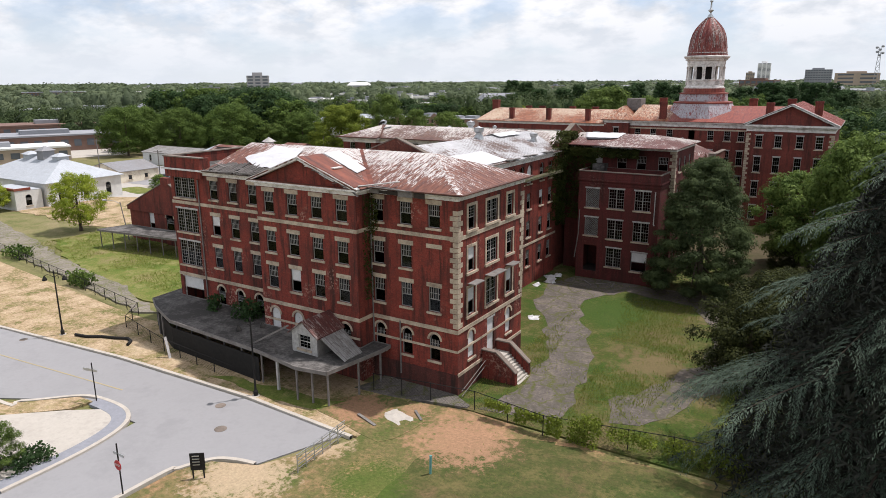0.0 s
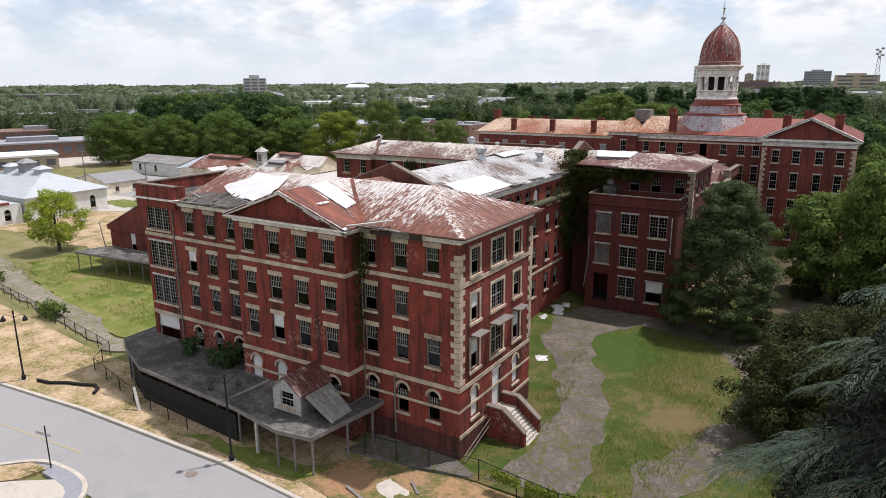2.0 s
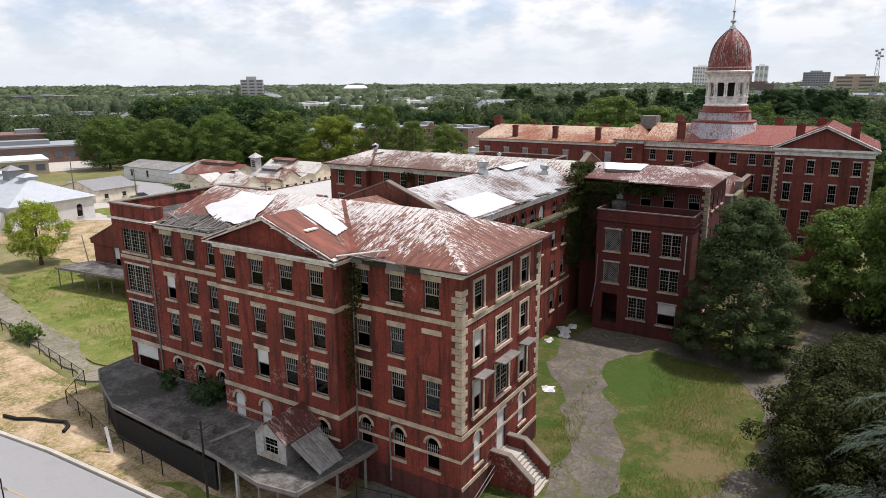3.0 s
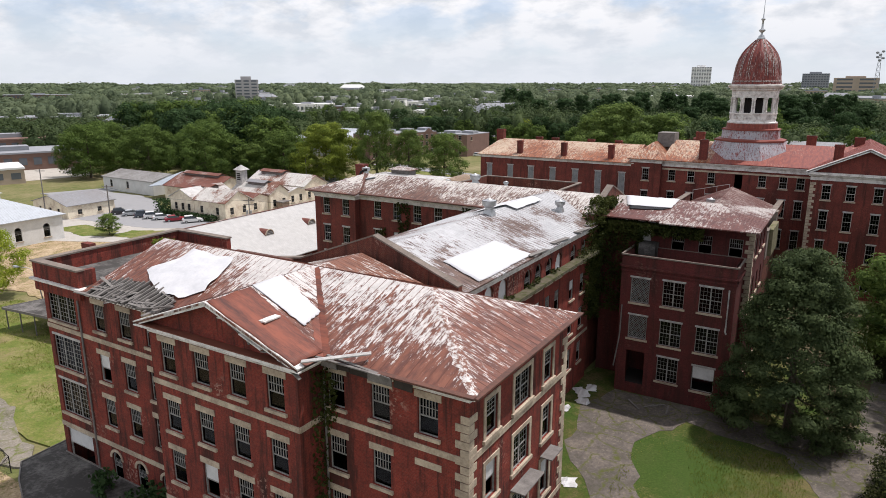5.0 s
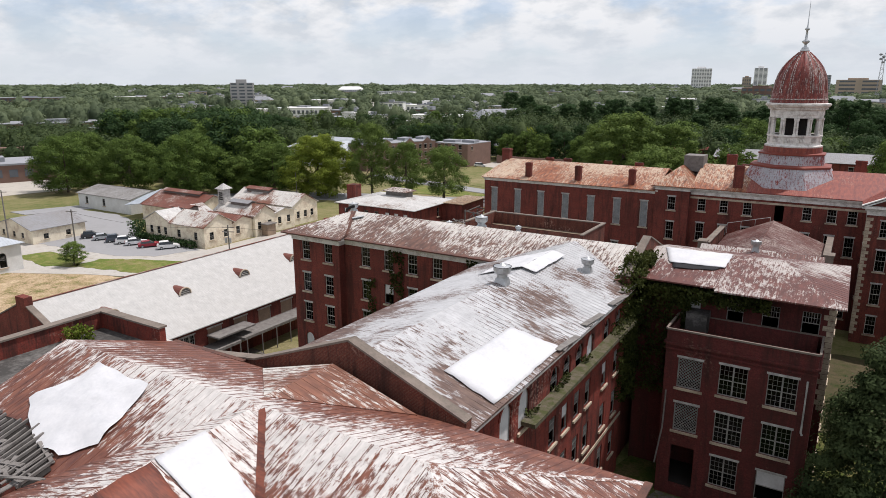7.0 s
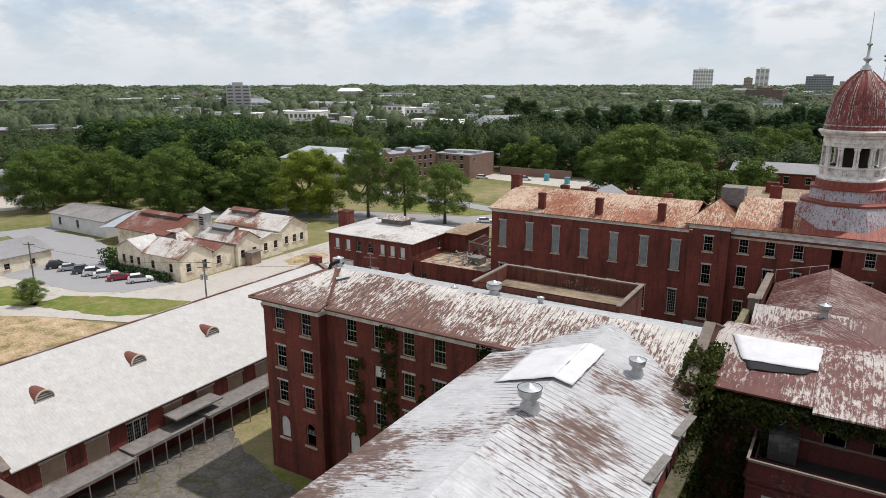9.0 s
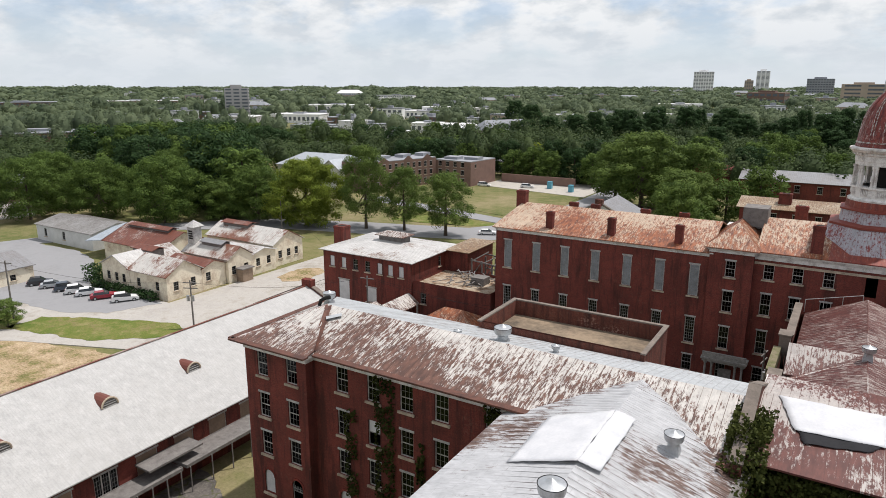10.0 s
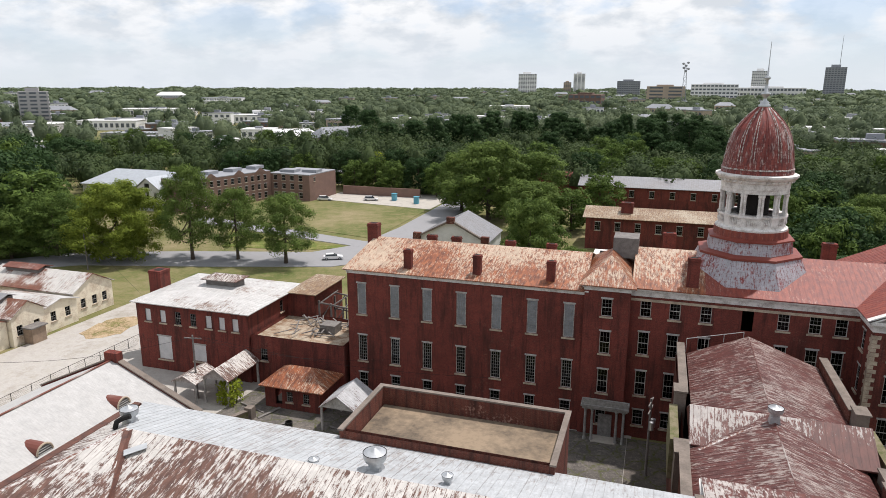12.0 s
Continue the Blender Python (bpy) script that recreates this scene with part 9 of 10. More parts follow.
far_block(-458, 664, 44, 30, 8, M_FARWHITE, M_FARROOF, "low white-roofed building among the trees", 0.35, 1)
far_block(-640, 760, 90, 30, 9, M_FARWHITE, M_FARROOF, "long white-roofed building among the trees", 0.4, 1)
far_block(-845, 1190, 76, 40, 14, M_FARWHITE, M_FARGREY, "pale institutional building on the wooded rise", 0.4, 3)
far_block(-338, 306, 18, 13, 5.5, M_FARTAN, M_FARGREY, "grey-roofed house among trees", 0.45, 2, True)
far_block(-140, 283, 12, 9, 5.0, M_FARPALE, M_FARGREY, "small grey gabled house behind the garden wall", 0.3, 2, True)
far_block(-935, 480, 80, 30, 14, M_FARBRICK, M_FARGREY, "low brick building among the trees", 1.1, 3)
far_block(-950, 660, 110, 30, 12, M_FARBRICK, M_FARROOF, "long low brick building among the trees", 0.9, 2)
far_block(-974, 1195, 56, 30, 18, M_FARWHITE, M_FARROOF, "white civic building on the skyline", 0.6, 3, True)
far_block(-217, 965, 56, 30, 12, M_FARWHITE, M_FARROOF, "white flat-roofed building among the trees", 0.2, 2)
far_block(-232, 72, 44, 18, 4.5, M_FARTAN, M_FARROOF, "long low building with a pale flat roof", 1.2, 1)
far_block(-262, 106, 80, 24, 6, M_FARBRICK, M_FARGREY, "long low brick building with a grey roof", 1.2, 1)
far_block(-300, 128, 50, 24, 8, M_FARBRICK, M_FARBRICK, "low red brick building by the car park", 1.2, 2)
far_block(-440, 236, 90, 30, 9, M_FARBRICK, M_FARGREY, "low brick building among trees", 1.05, 2)
far_block(70, 1050, 26, 20, 14, M_FARTAN, M_FARGREY, "cream house with a grey roof", 0.0, 2, True)
far_block(125, 640, 60, 24, 8, M_FARWHITE, M_FARROOF, "low white-roofed building among the trees", -0.1, 1)
fr = random.Random(15)
kinds = [(M_FARWHITE, M_FARROOF, "white building showing between trees"), (M_FARTAN, M_FARGREY, "tan building showing between trees"), (M_FARBRICK, M_FARGREY, "brick building showing between trees"), (M_FARWHITE, M_FARGREY, "pale house showing between trees")]
PAT = [far_block(-600 + 40 * k, 900, 18 + 7 * (k % 3), 13, 6 + 2 * (k % 2), *kinds[k % 4][:2], kinds[k % 4][2], 0.3 * k, 2, k == 5) for k in range(8)]
for k in range(230):
    az = fr.uniform(-1.05, 0.45)
    dd = 380 * math.exp(fr.uniform(0, 2.0))
    s = fr.uniform(0.6, 1.1) * (1 + dd / 6000)
    c = copy_thing(PAT[k % 8], Matrix.LocRotScale((math.sin(az) * dd, 10 + math.cos(az) * dd, GZ), Euler((0, 0, fr.uniform(-0.8, 0.8) - az)), None))
    c.scale = (s, s, s * fr.uniform(1.1, 1.7))

# ---------- cream workshops with rusty roofs ----------
def shed(name, label, x0, y0, x1, y1, h, rise, ridge, wallm, roofm, holes=None, over=0.4, group="", seam=0.8):
    """A gabled or flat shed; ridge 'x' or 'y' is the ridge's direction."""
    b = building(name, [(x0, y0), (x1, y0), (x1, y1), (x0, y1)], GZ - 0.5, h, holes or {}, wallm, label, (), "building", "", group)
    zt = h + rise
    if ridge == "x":
        ym = (y0 + y1) / 2
        roof(b, [[(x0 - over, y0 - over, h), (x1 + over, y0 - over, h), (x1 + over, ym, zt), (x0 - over, ym, zt)], [(x1 + over, y1 + over, h), (x0 - over, y1 + over, h), (x0 - over, ym, zt), (x1 + over, ym, zt)]], roofm, seam=seam)
        for x, s in ((x0, -1), (x1, 1)):
            g = MB()
            pts = [(x, y0, h), (x, y1, h), (x, ym, zt - 0.1)]
            g.face(pts if s > 0 else pts[::-1])
            q = [(x - s * 0.25, y, z) for _, y, z in pts]
            g.face(q[::-1] if s > 0 else q)
            part("gable", g, wallm, b)
    else:
        xm = (x0 + x1) / 2
        roof(b, [[(x1 + over, y0 - over, h), (x1 + over, y1 + over, h), (xm, y1 + over, zt), (xm, y0 - over, zt)], [(x0 - over, y1 + over, h), (x0 - over, y0 - over, h), (xm, y0 - over, zt), (xm, y1 + over, zt)]], roofm, seam=seam)
        for y, s in ((y0, -1), (y1, 1)):
            g = MB()
            pts = [(x0, y, h), (x1, y, h), (xm, y, zt - 0.1)]
            g.face(pts if s < 0 else pts[::-1])
            q = [(x, y - s * 0.25, z) for x, _, z in pts]
            g.face(q[::-1] if s < 0 else q)
            part("gable", g, wallm, b)
    return b


M_ROOF_WHITE0 = roof_mat("blue_grey_tin", (0.44, 0.49, 0.54), (0.36, 0.40, 0.44), (0.28, 0.30, 0.32), 0.3, 0.3)
sw = lambda us, f=1.9, h=1.7: [(u, 1.1, f, h, "sash", "sill") for u in us]
shed("cream_workshop", "cream stucco workshop with a rust-streaked gable roof", -121, 79.8, -110.2, 87.6, 4.9, 2.5, "x", M_CREAM, M_ROOF_BARN, {0: sw((2.5, 8.0)), 1: sw((2.0, 5.8))})
shed("cream_workshop", "cream stucco workshop with a pale tin roof", -130, 79.9, -121.3, 92, 4.9, 2.2, "y", M_CREAM, M_ROOF_CHALK, {0: sw((2.0, 4.5, 6.8))})
shed("cream_workshop", "low cream workshop with a rusted tin roof", -121, 87.8, -110.4, 93.4, 4.6, 1.2, "x", M_CREAM, M_ROOF_DEEP, {1: sw((1.5,))})
shed("cream_workshop", "gabled cream workshop with a dark rusted roof", -123, 93.6, -109.6, 99.8, 5.2, 2.2, "x", M_CREAM, M_ROOF_BARN, {1: sw((1.4, 4.6))})
shed("cream_workshop", "low cream link with a pale tin roof", -124, 100.0, -110.2, 107.0, 4.6, 1.0, "x", M_CREAM, M_ROOF_CHALK, {1: sw((2.0, 5.0))})
shed("cream_workshop", "gabled cream workshop with a streaked roof", -132, 107.2, -111.0, 116.2, 5.2, 2.6, "x", M_CREAM, M_ROOF_BARN, {1: sw((2.0, 4.6, 7.0))})
RB2 = shed("rusty_barn", "long barn under a deep rust tin roof", -150, 93.0, -130.4, 106, 4.4, 3.0, "x", M_CREAM, M_ROOF_DEEP)
roof(RB2, [[(-156.5, 92.4, 3.6), (-150.2, 92.4, 4.5), (-150.2, 99.5, 7.5), (-156.5, 99.5, 5.6)]], M_ROOF_WHITE0, "lean_to", "pale blue-grey tin sheet")
for x0, y0, x1, y1, z, m in ((-128.6, 86.0, -122.4, 88.6, 6.3, M_ROOF_DEEP), (-119.5, 95.6, -113.6, 97.8, 6.8, M_ROOF_GREY), (-130.0, 110.4, -122.0, 113.0, 7.2, M_ROOF_DEEP), (-148.0, 98.4, -134.0, 100.6, 6.8, M_ROOF_DEEP)):
    MO = thing("roof_monitor", (x0, y0, z), "low boxed monitor along a workshop ridge", "roof monitor", "workshop roof monitors")
    part("body", MB().box(x0, y0, z - 0.8, x1, y1, z + 0.7), M_GREYWOOD, MO, "weathered grey boarding")
    roof(MO, [[(x0 - 0.4, y0 - 0.4, z + 0.7), (x1 + 0.4, y0 - 0.4, z + 0.7), (x1 + 0.4, (y0 + y1) / 2, z + 1.2), (x0 - 0.4, (y0 + y1) / 2, z + 1.2)], [(x1 + 0.4, y1 + 0.4, z + 0.7), (x0 - 0.4, y1 + 0.4, z + 0.7), (x0 - 0.4, (y0 + y1) / 2, z + 1.2), (x1 + 0.4, (y0 + y1) / 2, z + 1.2)]], m, seam=0.8)
PC = thing("boarded_porch", (-109.4, 96.7, GZ), "small boarded porch on the cream workshop", "porch")
part("body", MB().box(-109.5, 95.4, GZ - 0.3, -107.6, 98.0, 3.0), M_PLY, PC)
part("roof", MB().box(-109.5, 95.1, 3.0, -107.3, 98.3, 3.2), M_GREYWOOD, PC)
shed("white_shed", "long white-walled shed with a streaked tin roof", -182, 95.0, -158, 108, 4.4, 1.6, "x", M_WHITEWALL, M_GREYTIN, {0: [(4.0, 1.2, 1.6, 2.0, "sash", "sill"), (12.0, 1.2, 1.6, 2.0, "sash", "sill")]})
shed("grey_shed", "low pale shed with a grey tin roof", -160, 62.5, -145, 74.5, 3.6, 2.0, "y", M_CREAM, M_ROOF_GREY, {0: sw((3.0, 7.5, 11.0), 1.4, 1.2), 1: sw((3.0, 8.0), 1.2, 1.2)})
shed("grey_shed", "low pale shed with a weathered tin roof", -168, 44, -150, 53, 3.6, 2.0, "x", M_CREAM, M_ROOF_GREY, {0: sw((3.0, 8.0, 13.0), 1.4, 1.2)})
PX = thing("bell_turret", (-122.3, 96.2, 7.0), "small white louvred turret on the rusty roofs", "turret")
part("body", MB().box(-123.3, 95.2, 6.6, -121.3, 97.2, 10.2), M_WHITE, PX)
for k in range(4):
    part("louvre", MB().box(-122.9, 95.12, 7.6 + 0.5 * k, -121.7, 95.25, 7.9 + 0.5 * k), M_DARK, PX)
tp = MB()
for k in range(4):
    c4 = [(-123.8, 94.7, 10.2), (-120.8, 94.7, 10.2), (-120.8, 97.7, 10.2), (-123.8, 97.7, 10.2)]
    tp.face([c4[k], c4[(k + 1) % 4], (-122.3, 96.2, 11.5)])
part("roof", tp, M_WHITE, PX)

# white hipped house by the waste ground
WH = building("white_house", [(-158, 33), (-126.6, 33), (-126.6, 51), (-158, 51)], GZ - 0.5, 5.6, {0: [(6, 1.3, 1.4, 2.6, "arch", "sill"), (14, 1.3, 1.4, 2.6, "arch", "sill"), (21, 1.3, 1.4, 2.6, "arch", "sill")], 1: [(3.2, 1.3, 1.4, 2.8, "arch", "sill"), (9, 1.3, 1.4, 2.8, "arch", "sill"), (14.6, 1.3, 1.4, 2.8, "arch", "sill")]}, M_WHITEWALL, "white stucco house with a pale hipped metal roof", ())
M_ROOF_WHITE = roof_mat("pale_metal_roof", (0.50, 0.54, 0.58), (0.43, 0.46, 0.49), (0.36, 0.38, 0.40), 0.4, 0.4)
roof(WH, [
    [(-158.6, 32.4, 5.6), (-126.0, 32.4, 5.6), (-135, 42, 9.8), (-149, 42, 9.8)],
    [(-126.0, 32.4, 5.6), (-126.0, 51.6, 5.6), (-135, 42, 9.8)],
    [(-126.0, 51.6, 5.6), (-158.6, 51.6, 5.6), (-149, 42, 9.8), (-135, 42, 9.8)],
    [(-158.6, 51.6, 5.6), (-158.6, 32.4, 5.6), (-149, 42, 9.8)],
], M_ROOF_WHITE, label="pale blue-grey metal roof")
for x, y in ((-148.0, 41.6), (-136.0, 42.2)):
    tv = MB().box(x - 1.3, y - 1.3, 9.0, x + 1.3, y + 1.3, 10.3)
    tv.hexa([(x - 1.7, y - 1.7, 10.3), (x + 1.7, y - 1.7, 10.3), (x + 1.7, y + 1.7, 10.3), (x - 1.7, y + 1.7, 10.3), (x - 0.4, y - 0.4, 11.0), (x + 0.4, y - 0.4, 11.0), (x + 0.4, y + 0.4, 11.0), (x - 0.4, y + 0.4, 11.0)])
    part("roof_turret", tv, M_ROOF_WHITE, WH, "square pale roof ventilator")
part("lantern", MB().box(-143.4, 40.6, 9.0, -140.6, 43.4, 11.4).hexa([(-143.8, 40.2, 11.4), (-140.2, 40.2, 11.4), (-140.2, 43.8, 11.4), (-143.8, 43.8, 11.4), (-142.2, 41.8, 12.4), (-141.8, 41.8, 12.4), (-141.8, 42.2, 12.4), (-142.2, 42.2, 12.4)]), M_ROOF_GREY, WH, "grey roof lantern with a pyramid cap")
AN = building("white_annex", [(-140, 26.6), (-127.4, 26.6), (-127.4, 32.3), (-140, 32.3)], GZ - 0.5, 4.4, {0: [(6, 1.3, 1.2, 2.4, "arch", "sill")], 1: [(2.8, 1.3, 1.2, 2.4, "arch", "sill")]}, M_WHITEWALL, "low white annex with a red parapet", ())
part("roof", MB().sheet([(-140, 26.6), (-127.4, 26.6), (-127.4, 32.3), (-140, 32.3)], 4.4, 4.6), M_ROOF_WHITE, AN)
for bx in ((-140.1, 26.5, -127.3, 26.9), (-127.7, 26.9, -127.3, 30.0)):
    part("parapet", MB().box(bx[0], bx[1], 4.6, bx[2], bx[3], 5.1), M_ROOF_RED, AN, "faded red parapet")

# yard sheds beside the low brick block
def open_shed(x0, y0, x1, y1, h, rise, roofm, label):
    t = thing("open_shed", (x0, y0, GZ), label, "shed", "yard sheds")
    xm = (x0 + x1) / 2
    roof(t, [[(x1, y0, h), (x1, y1, h), (xm, y1, h + rise), (xm, y0, h + rise)], [(x0, y1, h), (x0, y0, h), (xm, y0, h + rise), (xm, y1, h + rise)]], roofm)
    for x in (x0 + 0.3, x1 - 0.3):
        for y in (y0 + 0.3, y1 - 0.3):
            part("post", MB().box(x - 0.12, y - 0.12, GZ - 0.2, x + 0.12, y + 0.12, h), M_WHITE, t)
    part("gable", MB().face([(x0 + 0.2, y0 + 0.2, h), (x1 - 0.2, y0 + 0.2, h), (xm, y0 + 0.2, h + rise - 0.15)]).face([(x1 - 0.2, y0 + 0.35, h), (x0 + 0.2, y0 + 0.35, h), (xm, y0 + 0.35, h + rise - 0.15)]), M_WHITE, t)
    return t


open_shed(-68.6, 86.5, -64.4, 94.0, 4.0, 1.5, M_ROOF_C, "open white gabled shed by the brick block")
open_shed(-72.6, 85.6, -68.8, 90.5, 3.4, 0.9, M_ROOF_C, "low white-roofed lean-to beside the gabled shed")
open_shed(-50.4, 84.6, -45.4, 90.4, 3.6, 1.7, M_ROOF_B, "open white gabled shed by the main wing")
HT = building("brick_hut", [(-60.2, 88.4), (-52.2, 88.4), (-52.2, 94.0), (-60.2, 94.0)], GZ - 0.5, 3.6, {0: [(2.0, 1.0, 0.9, 2.2, "void", ""), (3.6, 0.9, 1.5, 1.4, "sash", "sill"), (6.0, 0.9, 1.5, 1.4, "sash", "sill")]}, M_BRICK_DARK, "small brick hut with a rusted hipped roof", (0.8,))
roof(HT, [[(-60.8, 87.8, 3.6), (-51.6, 87.8, 3.6), (-54.6, 91.2, 5.4), (-57.8, 91.2, 5.4)], [(-51.6, 87.8, 3.6), (-51.6, 94.4, 3.6), (-54.6, 91.2, 5.4)], [(-60.8, 94.4, 3.6), (-60.8, 87.8, 3.6), (-57.8, 91.2, 5.4)]], M_ROOF_MAIN)
RDB = thing("roof_rubble", (-56.5, 99.0, 7.2), "heap of broken timber on the collapsing flat roof", "rubble")
rr = random.Random(5)
for k in range(40):
    x, y, a, l = rr.uniform(-62, -52.5), rr.uniform(96.5, 103.5), rr.uniform(0, 3.1), rr.uniform(0.5, 1.6)
    part("board", MB().beam((x - math.cos(a) * l, y - math.sin(a) * l, 7.25 + rr.uniform(0, 0.7)), (x + math.cos(a) * l, y + math.sin(a) * l, 7.25 + rr.uniform(0, 0.9)), 0.18, 0.07), M_GREYWOOD, RDB)
part("box", MB().box(-57.6, 99.0, 7.0, -55.2, 101.2, 8.3), M_GREYWOOD, RDB)
RF = thing("ruined_frame", (-57.5, 108.0, GZ), "bare grey timber frame of a collapsed lean-to", "ruin")
for y in (105.4, 110.6):
    for k in range(5):
        x = -61.0 + 2.0 * k
        part("post", MB().box(x - 0.11, y - 0.11, GZ - 0.2, x + 0.11, y + 0.11, 9.4 - 0.25 * k + rr.uniform(-0.6, 0.2)), M_GREYWOOD, RF)
    for z in (6.4, 9.0):
        part("rail", MB().beam((-61.2, y, z + 0.3), (-52.8, y, z - 0.5), 0.14, 0.2), M_GREYWOOD, RF)
    for k in range(3):
        part("brace", MB().beam((-61.0 + 2.6 * k, y, 6.2), (-59.2 + 2.6 * k, y, 9.0), 0.12, 0.14), M_GREYWOOD, RF)
for k in range(5):
    x = -60.8 + 1.9 * k
    part("rafter", MB().beam((x, 105.0, 9.2 - 0.3 * k), (x + rr.uniform(-0.8, 0.8), 111.0, 9.6 - 0.3 * k), 0.1, 0.16), M_GREYWOOD, RF)
YW = thing("yard_wall", (-62.0, 80.5, GZ), "low mossy stone wall round the yard bush", "wall")
for a, b in (((-70.5, 84.0), (-62.0, 80.6)), ((-62.0, 80.6), (-60.2, 84.8))):
    part("wall", MB().beam((*a, GZ + 0.55), (*b, GZ + 0.55), 0.5, 1.3), M_MOSSY, YW)
    part("coping", MB().beam((*a, GZ + 1.26), (*b, GZ + 1.26), 0.65, 0.14), M_COPING, YW)
for x, y in ((-70.5, 84.0), (-62.0, 80.6), (-60.2, 84.8)):
    part("pier", MB().box(x - 0.5, y - 0.5, GZ - 0.2, x + 0.5, y + 0.5, GZ + 1.6), M_COPING, YW)
for k, (x, y, w, l) in enumerate(((-55.5, 84.4, 0.3, 2.6), (-50.4, 83.2, 0.25, 2.2), (-58.6, 86.6, 0.4, 3.4), (-48.6, 85.6, 0.3, 1.8), (-61.5, 87.2, 0.2, 4.6), (-54.0, 81.8, 0.25, 1.6))):
    a = rr.uniform(0, 3.1)
    d = Vector((math.cos(a), math.sin(a), 0)) * l / 2
    solid("fallen_board", MB().beam(Vector((x, y, GZ + 0.12)) - d, Vector((x, y, GZ + 0.24)) + d, w, 0.07), M_GREYWOOD, "weathered fallen board on the ground", "board", "fallen boards")
solid("waste_bin", MB().lathe((-54.2, 84.0, GZ + 0.05), [(0.0, 0.0), (0.42, 0.0), (0.46, 0.9), (0.40, 0.92), (0.38, 0.1), (0.0, 0.1)], 14), M_BLACK, "black drum standing in the yard", "drum")
# covered way along the long building
for k, (ya, yb, xa, z) in enumerate(((42.6, 56.0, -57.4, 3.4), (34.0, 42.4, -57.8, 3.1), (22.0, 34.0, -57.4, 2.9))):
    canopy("covered_way", [(-60.1, ya), (xa, ya), (xa, yb), (-60.1, yb)], z, "grey stained covered way beside the long building", [(xa + 0.1, ya + 0.3 + (yb - ya - 0.6) * q / 5, 0.1) for q in range(6)], M_GREYWOOD)
solid("door_hood", MB().box(-60.1, 39.0, 4.3, -57.9, 45.0, 4.5), M_GREYWOOD, "flat grey hood over the loading door", "canopy")

# ---------- buildings behind the main front ----------
GB = shed("brick_rear_house", "low brick building with a rusted cream roof", -30, 192, 14, 206, 8.6, 1.8, "x", M_BRICK_DARK, M_ROOF_CREAM, {0: [(3 + 5 * k, 1.4, 5.2, 2.2, "sash", "thin") for k in range(8)]}, 0.8)
chimney(GB, -20, 196, 8.8, 12.2, 3.0, 2.0)
shed("brick_rear_wing", "brick building with a grey metal roof", -38, 250, 26, 266, 8.4, 2.6, "x", M_BRICK_DARK, M_ROOF_GREY, {0: [(4 + 6.5 * k, 1.6, 5.0, 2.2, "sash", "thin") for k in range(9)]}, 0.8)
shed("brick_rear_stack", "flat red brick block behind the main front", -56, 262, -40, 276, 9.6, 0.3, "x", M_BRICK_DARK, M_BRICK_DARK, {}, 0.1, seam=0)
GH = shed("white_gabled_house", "white gabled house front with a dark stepped coping", -66.4, 163.5, -49.2, 178, 6.5, 4.5, "y", M_WHITEWALL, M_ROOF_GREY, {0: [(3.5, 1.1, 2.0, 1.8, "sash", "thin"), (12.5, 1.1, 2.0, 1.8, "sash", "thin")]})
part("coping", MB().beam((-67.0, 163.3, 6.4), (-57.8, 163.3, 11.2), 0.8, 0.4).beam((-48.6, 163.3, 6.4), (-57.8, 163.3, 11.2), 0.8, 0.4), M_COPING, GH, "dark weathered gable coping")
for x, z in ((-66.0, 7.9), (-57.8, 12.0), (-49.6, 7.9)):
    part("coping_block", MB().box(x - 0.9, 162.8, z - 1.5, x + 0.9, 163.9, z), M_BRICK_OLD, GH, "brown brick block on the gable")
FH = [(-205, 203), (-166, 203), (-166, 219), (-205, 219)]
WHL = building("white_hall", FH, GZ - 0.5, 7.6, {0: [(4 + 4.4 * k, 1.4, 3.0, 2.2, "sash", "thin") for k in range(5)]}, M_WHITEWALL, "large white gabled hall with a pale roof", ())
roof(WHL, [
    [(-205.6, 202.4, 7.6), (-165.4, 202.4, 7.6), (-174, 211, 12.2), (-197, 211, 12.2)],
    [(-165.4, 219.6, 7.6), (-205.6, 219.6, 7.6), (-197, 211, 12.2), (-174, 211, 12.2)],
    [(-165.4, 202.4, 7.6), (-165.4, 219.6, 7.6), (-174, 211, 12.2)],
    [(-205.6, 219.6, 7.6), (-205.6, 202.4, 7.6), (-197, 211, 12.2)],
], M_ROOF_WHITE, label="pale hipped metal roof")
FG = [(-178.6, 199), (-169.4, 199), (-169.4, 203.0), (-178.6, 203.0)]
WHG = building("white_hall_gable", FG, GZ - 0.5, 7.6, {0: [(1.6, 1.1, 4.2, 2.2, "arch", "thin"), (4.6, 1.3, 4.2, 2.8, "arch", "thin"), (7.6, 1.1, 4.2, 2.2, "arch", "thin")]}, M_WHITEWALL, "white gabled porch bay of the large hall", ())
roof(WHG, [
    [(-179.2, 208.5, 7.6), (-179.2, 198.5, 7.6), (-174, 198.5, 11.3), (-174, 208.5, 11.3)],
    [(-168.8, 198.5, 7.6), (-168.8, 208.5, 7.6), (-174, 208.5, 11.3), (-174, 198.5, 11.3)],
], M_ROOF_WHITE, label="pale gabled metal roof")
part("gable", MB().face([(-178.6, 199, 7.6), (-169.4, 199, 7.6), (-174, 199, 11.1)]).face([(-169.4, 199.3, 7.6), (-178.6, 199.3, 7.6), (-174, 199.3, 11.1)]), M_WHITEWALL, WHG)
part("gable_window", MB().box(-174.9, 198.9, 8.0, -173.1, 199.02, 9.4), M_DARK, WHG)
FTB = [(-159.5, 199), (-148.6, 233.6), (-160.2, 237.2), (-171.1, 202.6)]
